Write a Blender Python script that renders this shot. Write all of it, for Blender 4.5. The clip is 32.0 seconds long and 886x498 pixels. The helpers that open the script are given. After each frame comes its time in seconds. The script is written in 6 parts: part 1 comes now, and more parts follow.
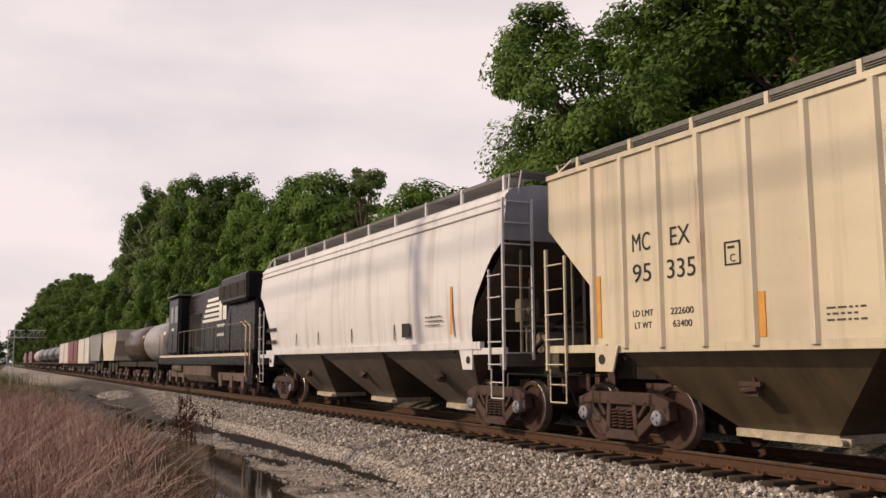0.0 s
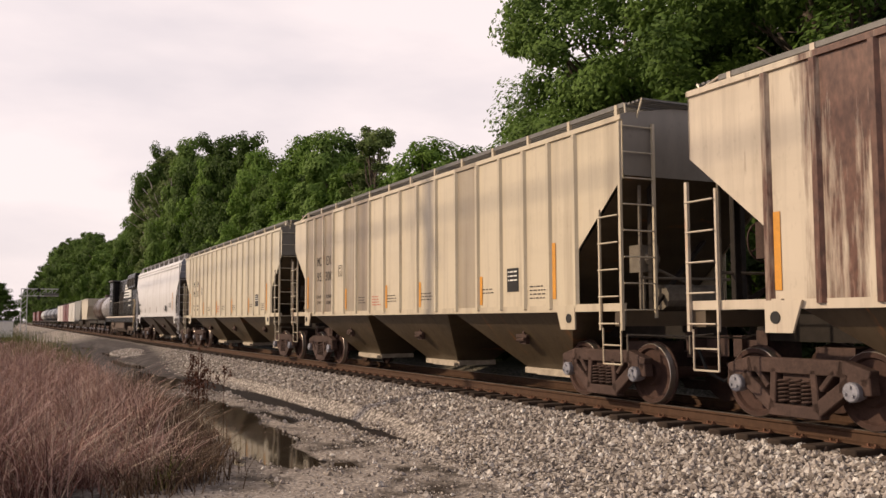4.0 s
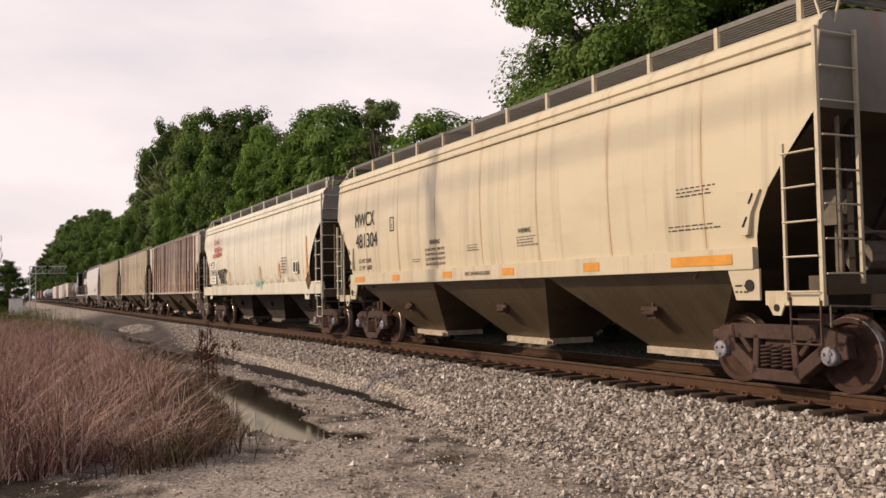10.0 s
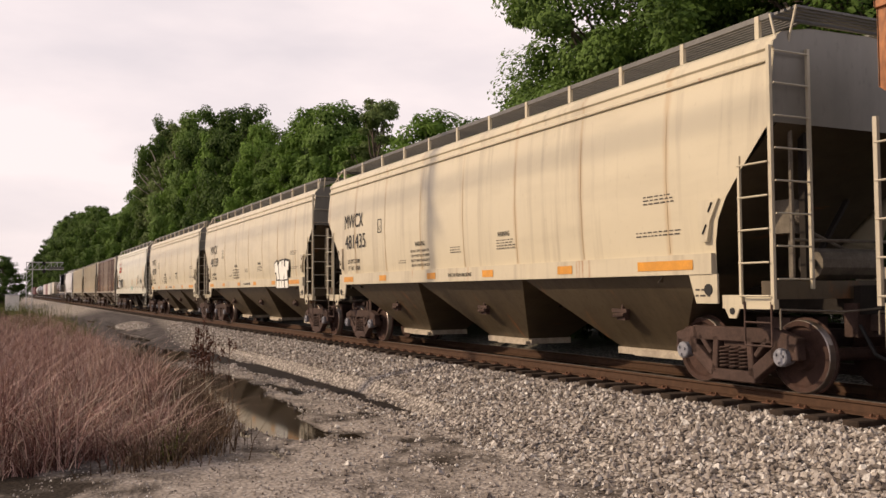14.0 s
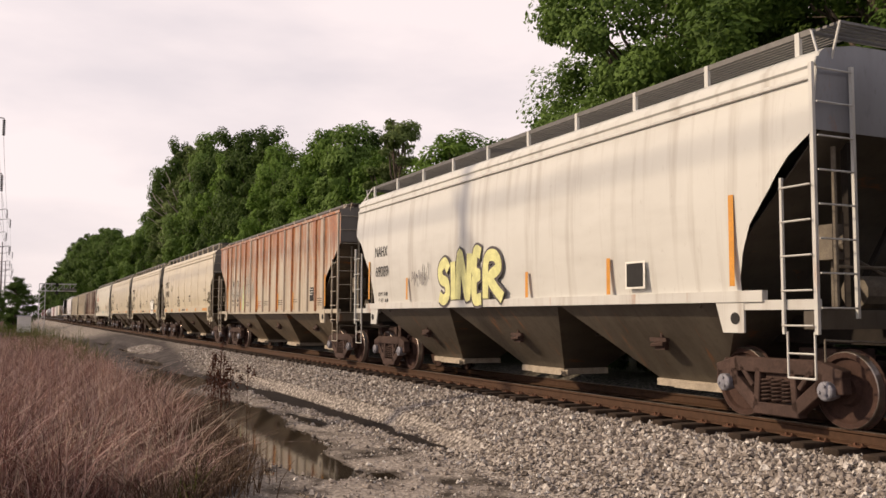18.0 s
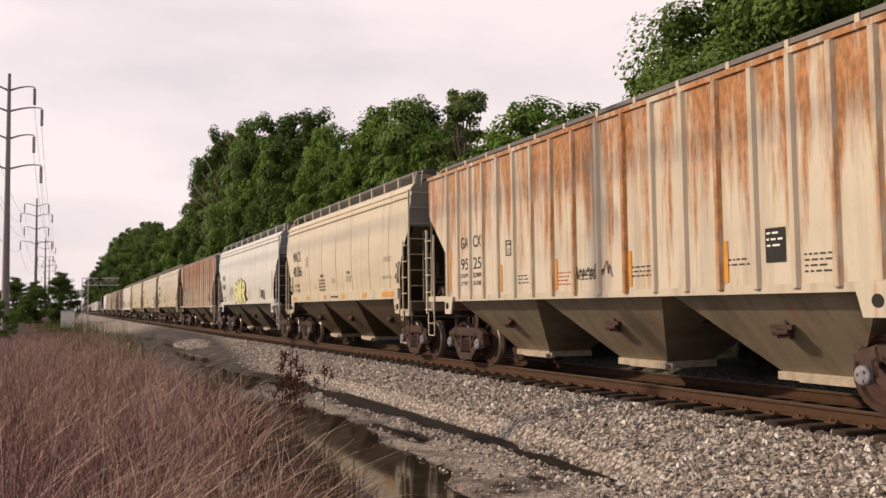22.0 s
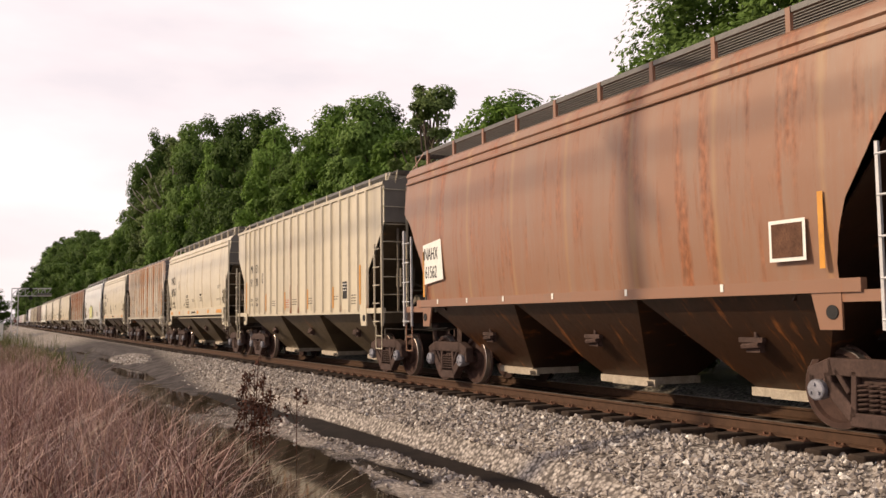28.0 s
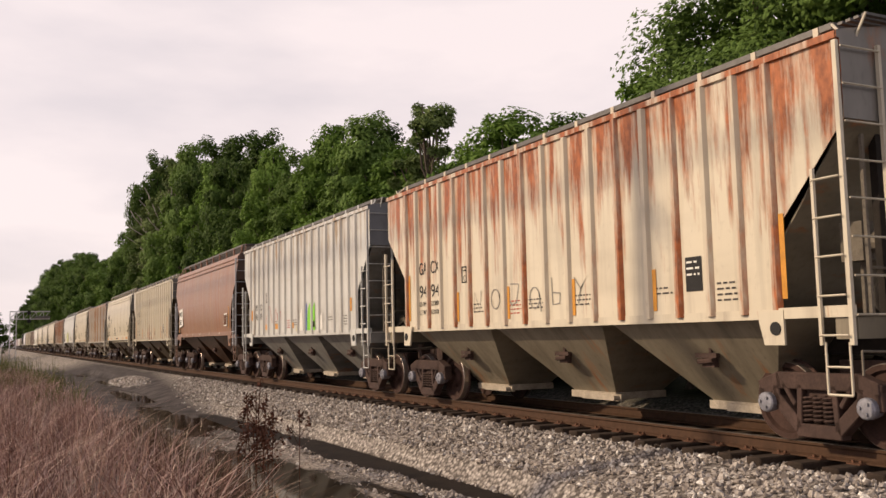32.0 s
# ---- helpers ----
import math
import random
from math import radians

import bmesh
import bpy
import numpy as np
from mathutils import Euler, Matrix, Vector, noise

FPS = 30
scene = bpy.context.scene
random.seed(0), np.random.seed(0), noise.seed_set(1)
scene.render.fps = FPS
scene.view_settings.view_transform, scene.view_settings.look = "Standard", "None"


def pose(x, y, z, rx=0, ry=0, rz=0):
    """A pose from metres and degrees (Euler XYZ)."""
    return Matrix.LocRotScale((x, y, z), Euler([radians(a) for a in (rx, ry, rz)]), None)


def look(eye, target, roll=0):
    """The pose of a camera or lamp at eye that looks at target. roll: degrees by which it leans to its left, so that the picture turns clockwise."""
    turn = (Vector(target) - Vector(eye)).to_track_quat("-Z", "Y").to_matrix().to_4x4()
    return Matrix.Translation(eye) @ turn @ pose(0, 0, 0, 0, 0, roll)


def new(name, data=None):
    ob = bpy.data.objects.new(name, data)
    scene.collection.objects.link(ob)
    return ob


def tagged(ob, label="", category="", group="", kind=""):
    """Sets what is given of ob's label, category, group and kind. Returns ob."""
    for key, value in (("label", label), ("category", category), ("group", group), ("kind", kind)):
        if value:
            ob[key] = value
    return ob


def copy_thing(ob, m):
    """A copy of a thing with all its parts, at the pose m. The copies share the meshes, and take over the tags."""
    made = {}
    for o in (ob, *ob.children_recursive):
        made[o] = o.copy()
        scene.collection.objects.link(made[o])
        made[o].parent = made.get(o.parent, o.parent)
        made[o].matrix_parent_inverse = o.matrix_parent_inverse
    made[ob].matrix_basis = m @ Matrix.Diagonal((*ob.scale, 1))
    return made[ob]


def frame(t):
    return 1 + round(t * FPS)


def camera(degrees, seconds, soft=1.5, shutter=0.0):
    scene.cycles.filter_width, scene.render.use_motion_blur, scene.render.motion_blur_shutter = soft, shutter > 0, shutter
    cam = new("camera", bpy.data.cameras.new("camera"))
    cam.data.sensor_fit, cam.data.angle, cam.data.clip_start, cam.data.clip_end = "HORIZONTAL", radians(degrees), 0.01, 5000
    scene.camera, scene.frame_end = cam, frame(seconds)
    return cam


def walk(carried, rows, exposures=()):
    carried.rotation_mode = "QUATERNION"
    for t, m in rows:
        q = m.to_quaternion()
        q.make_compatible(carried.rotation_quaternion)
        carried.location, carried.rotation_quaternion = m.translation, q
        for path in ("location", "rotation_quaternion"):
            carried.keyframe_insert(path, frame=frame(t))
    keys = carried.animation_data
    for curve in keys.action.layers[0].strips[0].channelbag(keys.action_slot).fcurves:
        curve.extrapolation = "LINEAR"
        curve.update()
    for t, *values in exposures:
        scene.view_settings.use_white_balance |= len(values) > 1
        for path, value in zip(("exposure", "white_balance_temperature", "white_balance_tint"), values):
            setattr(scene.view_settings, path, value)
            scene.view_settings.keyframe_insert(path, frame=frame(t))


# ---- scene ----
cam = camera(52.21, 32.0)
walk(cam, [
    (0.0, pose(-0.014, 0.000, 1.30, 97.01, 0.29, -26.58)),
    (0.5, pose(-0.013, 0.000, 1.30, 96.73, -0.07, -26.53)),
    (1.0, pose(-0.009, 0.000, 1.30, 95.62, 0.04, -26.97)),
    (1.5, pose(-0.006, 0.000, 1.30, 94.96, -0.03, -25.95)),
    (2.0, pose(-0.006, 0.000, 1.30, 94.88, -0.07, -25.80)),
    (2.5, pose(-0.006, 0.000, 1.30, 94.67, 0.12, -25.87)),
    (3.0, pose(-0.006, 0.000, 1.30, 94.57, 0.19, -26.09)),
    (3.5, pose(-0.005, 0.000, 1.30, 94.54, 0.12, -25.99)),
    (5.5, pose(-0.004, 0.000, 1.30, 94.02, 0.75, -26.11)),
    (6.0, pose(-0.005, 0.000, 1.30, 94.21, 0.64, -26.06)),
    (6.5, pose(-0.004, 0.000, 1.30, 93.91, 0.75, -26.26)),
    (7.0, pose(-0.002, 0.000, 1.30, 93.08, 0.94, -25.39)),
    (7.5, pose(-0.002, 0.000, 1.30, 93.16, 0.76, -25.09)),
    (8.0, pose(-0.003, 0.000, 1.30, 93.52, 0.68, -25.12)),
    (8.5, pose(-0.003, 0.000, 1.30, 93.32, 0.79, -24.87)),
    (9.0, pose(-0.002, 0.000, 1.30, 93.02, 0.82, -24.67)),
    (9.5, pose(-0.002, 0.000, 1.30, 92.81, 1.01, -24.84)),
    (10.0, pose(-0.002, 0.000, 1.30, 92.65, 1.00, -25.53)),
    (10.5, pose(-0.001, 0.000, 1.30, 92.27, 0.85, -25.94)),
    (11.0, pose(-0.001, 0.000, 1.30, 92.30, 0.70, -26.21)),
    (11.5, pose(-0.003, 0.000, 1.30, 93.28, 0.47, -25.96)),
    (12.0, pose(-0.004, 0.000, 1.30, 93.87, 0.36, -25.47)),
    (12.5, pose(-0.004, 0.000, 1.30, 93.77, 0.46, -25.32)),
    (13.0, pose(-0.004, 0.000, 1.30, 93.76, 0.30, -25.26)),
    (13.5, pose(-0.004, 0.000, 1.30, 93.74, 0.24, -25.56)),
    (14.0, pose(-0.002, 0.000, 1.30, 92.68, 0.37, -25.72)),
    (14.5, pose(-0.001, 0.000, 1.30, 92.26, 0.28, -25.24)),
    (16.5, pose(0.039, 0.620, 1.30, 94.10, -0.32, -24.33)),
    (17.0, pose(0.083, 1.218, 1.30, 94.23, -0.14, -24.97)),
    (17.5, pose(0.085, 1.241, 1.30, 94.24, -0.16, -25.04)),
    (18.0, pose(0.083, 1.218, 1.30, 94.31, -0.23, -25.02)),
    (18.5, pose(0.080, 1.199, 1.30, 94.46, -0.05, -24.86)),
    (19.0, pose(0.087, 1.344, 1.30, 94.29, 0.00, -24.34)),
    (19.5, pose(0.183, 2.643, 1.30, 94.43, 0.07, -25.27)),
    (20.0, pose(0.307, 4.146, 1.30, 94.71, 0.16, -26.50)),
    (20.5, pose(0.360, 5.057, 1.30, 94.61, 0.22, -26.17)),
    (21.0, pose(0.276, 5.075, 1.30, 93.96, 0.31, -22.70)),
    (21.5, pose(0.252, 5.035, 1.30, 93.61, 0.44, -21.74)),
    (22.0, pose(0.273, 5.030, 1.30, 93.60, 0.70, -22.64)),
    (22.5, pose(0.306, 5.054, 1.30, 93.76, 0.86, -24.00)),
    (23.0, pose(0.320, 5.020, 1.30, 93.94, 1.02, -24.63)),
    (23.5, pose(0.341, 5.028, 1.30, 94.53, 1.35, -25.49)),
    (24.0, pose(0.352, 5.030, 1.30, 94.75, 1.42, -25.94)),
    (24.5, pose(0.360, 5.064, 1.30, 94.77, 1.13, -26.15)),
    (25.0, pose(0.342, 5.066, 1.30, 94.34, 1.08, -25.45)),
    (25.5, pose(0.355, 5.367, 1.30, 94.01, 0.90, -25.25)),
    (26.0, pose(0.379, 5.785, 1.30, 94.31, 0.80, -25.23)),
    (26.5, pose(0.404, 6.175, 1.30, 94.52, 0.80, -25.34)),
    (28.5, pose(0.550, 8.102, 1.30, 94.24, 0.69, -26.41)),
    (29.0, pose(0.533, 8.106, 1.30, 94.25, 0.70, -25.99)),
    (29.5, pose(0.513, 8.085, 1.30, 94.58, 0.60, -25.49)),
    (30.0, pose(0.503, 8.079, 1.30, 94.56, -0.05, -25.25)),
    (30.5, pose(0.520, 8.069, 1.30, 94.54, 0.42, -25.70)),
    (31.0, pose(0.524, 8.061, 1.30, 95.23, 0.87, -25.83)),
    (31.5, pose(0.537, 8.085, 1.30, 95.49, 0.51, -26.14)),
    (32.0, pose(0.544, 8.088, 1.30, 95.50, 1.28, -26.32)),
], exposures=[(0.0, -0.12, 6900, 17), (3.0, -0.08, 6900, 17), (5.5, 0.16, 6900, 17), (6.6, 0.12, 6900, 17), (7.6, -0.08, 6900, 17), (9.0, 0.0, 6900, 17), (10.2, 0.02, 6900, 17), (11.2, 0.12, 6900, 17), (12.5, 0.0, 6900, 17), (16.5, 0.06, 6900, 17), (19.0, -0.03, 6900, 17), (26.0, 0.0, 6900, 17), (28.5, 0.2, 6900, 17), (30.0, -0.04, 6900, 17), (31.5, -0.03, 6900, 17), (32.0, -0.03, 6900, 17)])

# train: how far it has rolled at each second, and each hopper car's leading edge at the start with its body length
ROLL = [0.00, 8.39, 16.68, 25.20, 33.66, 41.92, 50.29, 59.10, 67.97, 76.94, 85.94, 94.89, 103.89, 112.96, 122.20, 131.17, 140.09, 149.13, 158.04, 166.86, 174.95, 182.75, 190.38, 198.11, 205.86, 213.57, 220.97, 227.98, 234.75, 241.35, 247.85, 254.45, 261.23]
CARS = [(30.14, 16.23), (12.52, 17.22), (-6.20, 16.70), (-24.33, 17.38), (-43.02, 17.71), (-62.14, 16.54), (-80.05, 16.34), (-97.77, 16.50), (-115.71, 16.82), (-134.00, 15.42), (-150.75, 13.54), (-165.48, 14.02), (-180.66, 13.10), (-195.00, 13.42), (-209.63, 11.72), (-222.39, 11.56), (-235.02, 11.88)]

# world: thin bright cloud over a clear-sky base, low warm sun from the left of the line
SUN_AZ, SUN_EL = radians(-66), radians(29)      # from +y, clockwise; height
world = bpy.data.worlds.new("sky")
scene.world = world
world.use_nodes = True
wn, wl = world.node_tree.nodes, world.node_tree.links
wn.clear()
sky = wn.new("ShaderNodeTexSky")
sky.sky_type, sky.sun_disc = "NISHITA", False
sky.sun_elevation, sky.sun_rotation = SUN_EL, SUN_AZ
sky.air_density, sky.dust_density = 1.0, 2.5
sky_bg = wn.new("ShaderNodeBackground")
sky_bg.inputs[1].default_value = 0.10
wl.new(sky.outputs[0], sky_bg.inputs[0])
wc = wn.new("ShaderNodeTexCoord")
wm = wn.new("ShaderNodeMapping")
wm.inputs["Scale"].default_value = (1.0, 1.0, 3.2)
wl.new(wc.outputs["Generated"], wm.inputs[0])
wz = wn.new("ShaderNodeTexNoise")
wz.inputs["Scale"].default_value, wz.inputs["Detail"].default_value = 3.2, 5.0
wl.new(wm.outputs[0], wz.inputs[0])
wr = wn.new("ShaderNodeValToRGB")
wr.color_ramp.elements[0].position, wr.color_ramp.elements[0].color = 0.36, (0.86, 0.82, 0.85, 1)
wr.color_ramp.elements[1].position, wr.color_ramp.elements[1].color = 0.62, (1.06, 0.985, 0.985, 1)
wl.new(wz.outputs[0], wr.inputs[0])
cloud_bg = wn.new("ShaderNodeBackground")
cloud_bg.inputs[1].default_value = 1.0
wl.new(wr.outputs[0], cloud_bg.inputs[0])
wmix = wn.new("ShaderNodeMixShader")
# cloud thins towards the zenith
wsep = wn.new("ShaderNodeSeparateXYZ")
wl.new(wc.outputs["Generated"], wsep.inputs[0])
wgr = wn.new("ShaderNodeMapRange")
wgr.inputs["From Min"].default_value, wgr.inputs["From Max"].default_value = 0.36, 0.80
wgr.inputs["To Min"].default_value, wgr.inputs["To Max"].default_value = 0.88, 0.14
wl.new(wsep.outputs[2], wgr.inputs[0])
wl.new(wgr.outputs[0], wmix.inputs[0])
wl.new(sky_bg.outputs[0], wmix.inputs[1])
wl.new(cloud_bg.outputs[0], wmix.inputs[2])
wout = wn.new("ShaderNodeOutputWorld")
wl.new(wmix.outputs[0], wout.inputs[0])

sun_data = bpy.data.lights.new("sun", "SUN")
sun_data.energy, sun_data.angle, sun_data.color = 3.3, radians(1.2), (1.0, 0.84, 0.60)
sun = new("sun", sun_data)
sun_dir = Vector((math.sin(SUN_AZ) * math.cos(SUN_EL), math.cos(SUN_AZ) * math.cos(SUN_EL), math.sin(SUN_EL)))
sun.matrix_world = look(sun_dir * 60, (0, 0, 0))

# ---- mesh helpers ----
rnd = random.Random(7)


def part(name, bm, material, parent=None, label="", smooth=False):
    me = bpy.data.meshes.new(name)
    bmesh.ops.recalc_face_normals(bm, faces=bm.faces)
    bm.to_mesh(me)
    bm.free()
    return mesh_part(name, me, material, parent, label, smooth)


def mesh_part(name, me, material, parent=None, label="", smooth=False):
    if material and not me.materials:
        me.materials.append(material)
    if smooth:
        me.polygons.foreach_set("use_smooth", [True] * len(me.polygons))
    ob = new(name, me)
    if parent:
        ob.parent = parent
    if label:
        ob["label"] = label
    return ob


def share(name, me, parent, m):
    ob = new(name, me)
    ob.parent, ob.matrix_basis = parent, m
    return ob


def box(bm, x0, x1, y0, y1, z0, z1):
    v = [bm.verts.new(p) for p in ((x0, y0, z0), (x1, y0, z0), (x1, y1, z0), (x0, y1, z0), (x0, y0, z1), (x1, y0, z1), (x1, y1, z1), (x0, y1, z1))]
    for f in ((0, 3, 2, 1), (4, 5, 6, 7), (0, 1, 5, 4), (1, 2, 6, 5), (2, 3, 7, 6), (3, 0, 4, 7)):
        bm.faces.new([v[i] for i in f])


def bbox(x0, x1, y0, y1, z0, z1, bevel=0.0):
    bm = bmesh.new()
    box(bm, x0, x1, y0, y1, z0, z1)
    if bevel:
        bmesh.ops.bevel(bm, geom=bm.edges[:], offset=bevel, segments=1, affect="EDGES")
    return bm


def rod(bm, a, b, r, n=6):
    a, b = Vector(a), Vector(b)
    d = (b - a).normalized()
    u = d.orthogonal().normalized()
    w = d.cross(u)
    rings = [[bm.verts.new(p + (u * math.cos(6.28319 * i / n) + w * math.sin(6.28319 * i / n)) * r) for i in range(n)] for p in (a, b)]
    for i in range(n):
        bm.faces.new((rings[0][i], rings[0][(i + 1) % n], rings[1][(i + 1) % n], rings[1][i]))
    bm.faces.new(rings[0][::-1])
    bm.faces.new(rings[1])


def bar(bm, a, b, w, h, up=(0, 0, 1)):
    """A straight bar of w across and h along up."""
    a, b = Vector(a), Vector(b)
    d = (b - a).normalized()
    u = d.cross(Vector(up)).normalized() * w / 2
    k = u.cross(d).normalized() * h / 2
    v = [bm.verts.new(p + s * u + q * k) for p in (a, b) for s, q in ((-1, -1), (1, -1), (1, 1), (-1, 1))]
    for f in ((3, 2, 1, 0), (4, 5, 6, 7), (0, 1, 5, 4), (1, 2, 6, 5), (2, 3, 7, 6), (3, 0, 4, 7)):
        bm.faces.new([v[i] for i in f])


def prism(bm, poly, axis, a, b):
    """A polygon pushed from a to b along an axis; poly holds the two other coordinates in x, y, z order."""
    def at(p, c):
        q = list(p)
        q.insert(axis, c)
        return q
    v0, v1 = [bm.verts.new(at(p, a)) for p in poly], [bm.verts.new(at(p, b)) for p in poly]
    n = len(poly)
    bm.faces.new(v0)
    bm.faces.new(v1[::-1])
    for i in range(n):
        bm.faces.new((v0[i], v0[(i + 1) % n], v1[(i + 1) % n], v1[i]))


def revolve(bm, prof, n=28, axis_x=True):
    """prof: (along, radius) turned round the x axis (or z)."""
    rings = []
    for a, r in prof:
        ring = []
        for i in range(n):
            c, s = math.cos(6.28319 * i / n) * r, math.sin(6.28319 * i / n) * r
            ring.append(bm.verts.new((a, c, s) if axis_x else (c, s, a)))
        rings.append(ring)
    for p, q in zip(rings, rings[1:]):
        for i in range(n):
            bm.faces.new((p[i], p[(i + 1) % n], q[(i + 1) % n], q[i]))
    bm.faces.new(rings[0][::-1])
    bm.faces.new(rings[-1])


def thing(name, label, category, group="", kind="", m=None):
    e = new(name)
    e.empty_display_size = 0.3
    tagged(e, label, category, group, kind)
    if m:
        e.matrix_basis = m
    return e


# ---- materials ----
def nodes_of(name):
    mat = bpy.data.materials.new(name)
    mat.use_nodes = True
    nt = mat.node_tree
    return mat, nt.nodes, nt.links, nt.nodes["Principled BSDF"]


def noise_node(n, l, coord, scale, detail=4.0, stretch=(1, 1, 1), shift=(0, 0, 0), rough=0.55):
    mp = n.new("ShaderNodeMapping")
    mp.inputs["Scale"].default_value, mp.inputs["Location"].default_value = stretch, shift
    l.new(coord, mp.inputs[0])
    t = n.new("ShaderNodeTexNoise")
    t.inputs["Scale"].default_value, t.inputs["Detail"].default_value, t.inputs["Roughness"].default_value = scale, detail, rough
    l.new(mp.outputs[0], t.inputs[0])
    return t.outputs[0]


def total(n, l, a, b):
    m = n.new("ShaderNodeMath")
    l.new(a, m.inputs[0])
    if isinstance(b, (int, float)):
        m.inputs[1].default_value = b
    else:
        l.new(b, m.inputs[1])
    return m.outputs[0]


def ramp(n, l, src, lo, hi, to_lo=0.0, to_hi=1.0):
    r = n.new("ShaderNodeMapRange")
    r.inputs["To Min"].default_value, r.inputs["To Max"].default_value = to_lo, to_hi
    r.inputs["From Min"].default_value, r.inputs["From Max"].default_value = lo, hi
    l.new(src, r.inputs[0])
    return r.outputs[0]


def mix(n, l, fac, a, b, blend="MIX"):
    x = n.new("ShaderNodeMix")
    x.data_type, x.blend_type = "RGBA", blend
    for sock, val in ((x.inputs[0], fac), (x.inputs[6], a), (x.inputs[7], b)):
        if isinstance(val, (int, float)):
            sock.default_value = val
        elif isinstance(val, tuple):
            sock.default_value = (*val, 1)
        else:
            l.new(val, sock)
    return x.outputs[2]


def bump(n, l, bsdf, src, strength, dist=0.01):
    b = n.new("ShaderNodeBump")
    b.inputs["Strength"].default_value, b.inputs["Distance"].default_value = strength, dist
    l.new(src, b.inputs["Height"])
    l.new(b.outputs[0], bsdf.inputs["Normal"])


def paint(name, col, dirt=(0.20, 0.15, 0.11), dirty=0.35, rust=0.0, rust_col=(0.36, 0.125, 0.034), rough=0.55, seed=0.0, panel=0.0, spec=0.4,
          high=0.0, ends=0.0, seam=None, scuff=0.0, each=0.0, grimy=()):
    """Weathered car paint: grime in vertical streaks, blotches of rust, optional tone from panel to panel.
    high: rust gathers near the top; ends: rust stops that far from the middle; seam: (pitch, start) of stained joints;
    scuff: dark scratches along the bottom; each: rust differs from piece to piece;
    grimy: (from, to, strength) of side panels that cement dust has stained grey."""
    mat, n, l, b = nodes_of(name)
    c = n.new("ShaderNodeTexCoord").outputs["Object"]
    sh = (seed * 3.7, seed * 5.1, seed * 1.3)
    streak = noise_node(n, l, c, 1.0, 5, (1.0, 3.6, 0.22), sh, 0.6)
    blotch = noise_node(n, l, c, 0.7, 6, (1, 1, 1), sh, 0.65)
    fine = noise_node(n, l, c, 14.0, 4, (1, 1, 0.5), sh)
    base = mix(n, l, ramp(n, l, blotch, 0.3, 0.75), tuple(v * 0.93 for v in col), col)
    smudge = noise_node(n, l, c, 1.0, 4, (1.0, 0.35, 1.5), (seed, seed * 2, 4), 0.55)
    base = mix(n, l, ramp(n, l, smudge, 0.50, 0.85, 0.0, 0.55), base, tuple(v * 0.55 + d * 0.25 for v, d in zip(col, dirt)))
    base = mix(n, l, ramp(n, l, streak, 0.54 - 0.12 * dirty, 1.05), base, dirt)
    base = mix(n, l, ramp(n, l, fine, 0.66 - 0.1 * dirty, 1.35), base, dirt)
    if panel:
        pn = noise_node(n, l, c, 1.0, 1, (0.01, 0.75, 0.05), (seed * 7.3, seed * 2.9, 0))
        base = mix(n, l, ramp(n, l, pn, 0.46, 0.46 + 0.22 / panel), base, tuple(v * 0.40 + d * 0.35 for v, d in zip(col, dirt)))
    for y0, y1, much in grimy:
        gx = n.new("ShaderNodeSeparateXYZ")
        l.new(c, gx.inputs[0])
        both = n.new("ShaderNodeMath")
        both.operation = "MULTIPLY"
        l.new(ramp(n, l, gx.outputs[1], y0 - 0.01, y0 + 0.02), both.inputs[0])
        l.new(ramp(n, l, gx.outputs[1], y1 + 0.01, y1 - 0.02), both.inputs[1])
        fade = n.new("ShaderNodeMath")
        fade.operation = "MULTIPLY"
        l.new(both.outputs[0], fade.inputs[0])
        l.new(ramp(n, l, streak, 0.3, 0.65, much * 0.7, much), fade.inputs[1])
        base = mix(n, l, fade.outputs[0], base, mix(n, l, ramp(n, l, blotch, 0.35, 0.65), (0.125, 0.095, 0.070), (0.18, 0.125, 0.080)))
    if rust:
        rs = noise_node(n, l, c, 1.0, 7, (1.0, 4.2, 0.42), (seed * 2.1 + 9, seed * 4.4, seed), 0.66)
        add = rs
        xyz = n.new("ShaderNodeSeparateXYZ")
        l.new(c, xyz.inputs[0])
        if high:
            add = total(n, l, add, ramp(n, l, xyz.outputs[2], 1.9, 3.9, -0.5 * high, 0.5 * high))
        if ends:
            far = n.new("ShaderNodeMath")
            far.operation = "ABSOLUTE"
            l.new(xyz.outputs[1], far.inputs[0])
            add = total(n, l, add, ramp(n, l, far.outputs[0], ends, ends + 0.5, 0.0, -0.35))
        if each:
            add = total(n, l, add, ramp(n, l, n.new("ShaderNodeObjectInfo").outputs["Random"], 0.0, 1.0, -0.5 * each, 0.5 * each))
        rf = ramp(n, l, add, 0.66 - 0.30 * rust, 0.80 - 0.26 * rust)
        rc = mix(n, l, ramp(n, l, fine, 0.3, 0.75), tuple(v * 0.55 for v in rust_col), tuple(min(1, v * 1.35) for v in rust_col))
        base = mix(n, l, rf, base, rc)
    if seam:
        sx = n.new("ShaderNodeSeparateXYZ")
        l.new(c, sx.inputs[0])
        pp = n.new("ShaderNodeMath")
        pp.operation = "PINGPONG"
        pp.inputs[1].default_value = seam[0] / 2
        l.new(total(n, l, sx.outputs[1], -seam[1]), pp.inputs[0])
        wob = noise_node(n, l, c, 1.3, 5, (1, 1, 0.8), sh)
        near = ramp(n, l, total(n, l, pp.outputs[0], ramp(n, l, wob, 0.25, 0.8, 0.05, -0.07)), 0.07, 0.0, 0.0, 0.42)
        base = mix(n, l, near, base, (0.40, 0.25, 0.12))
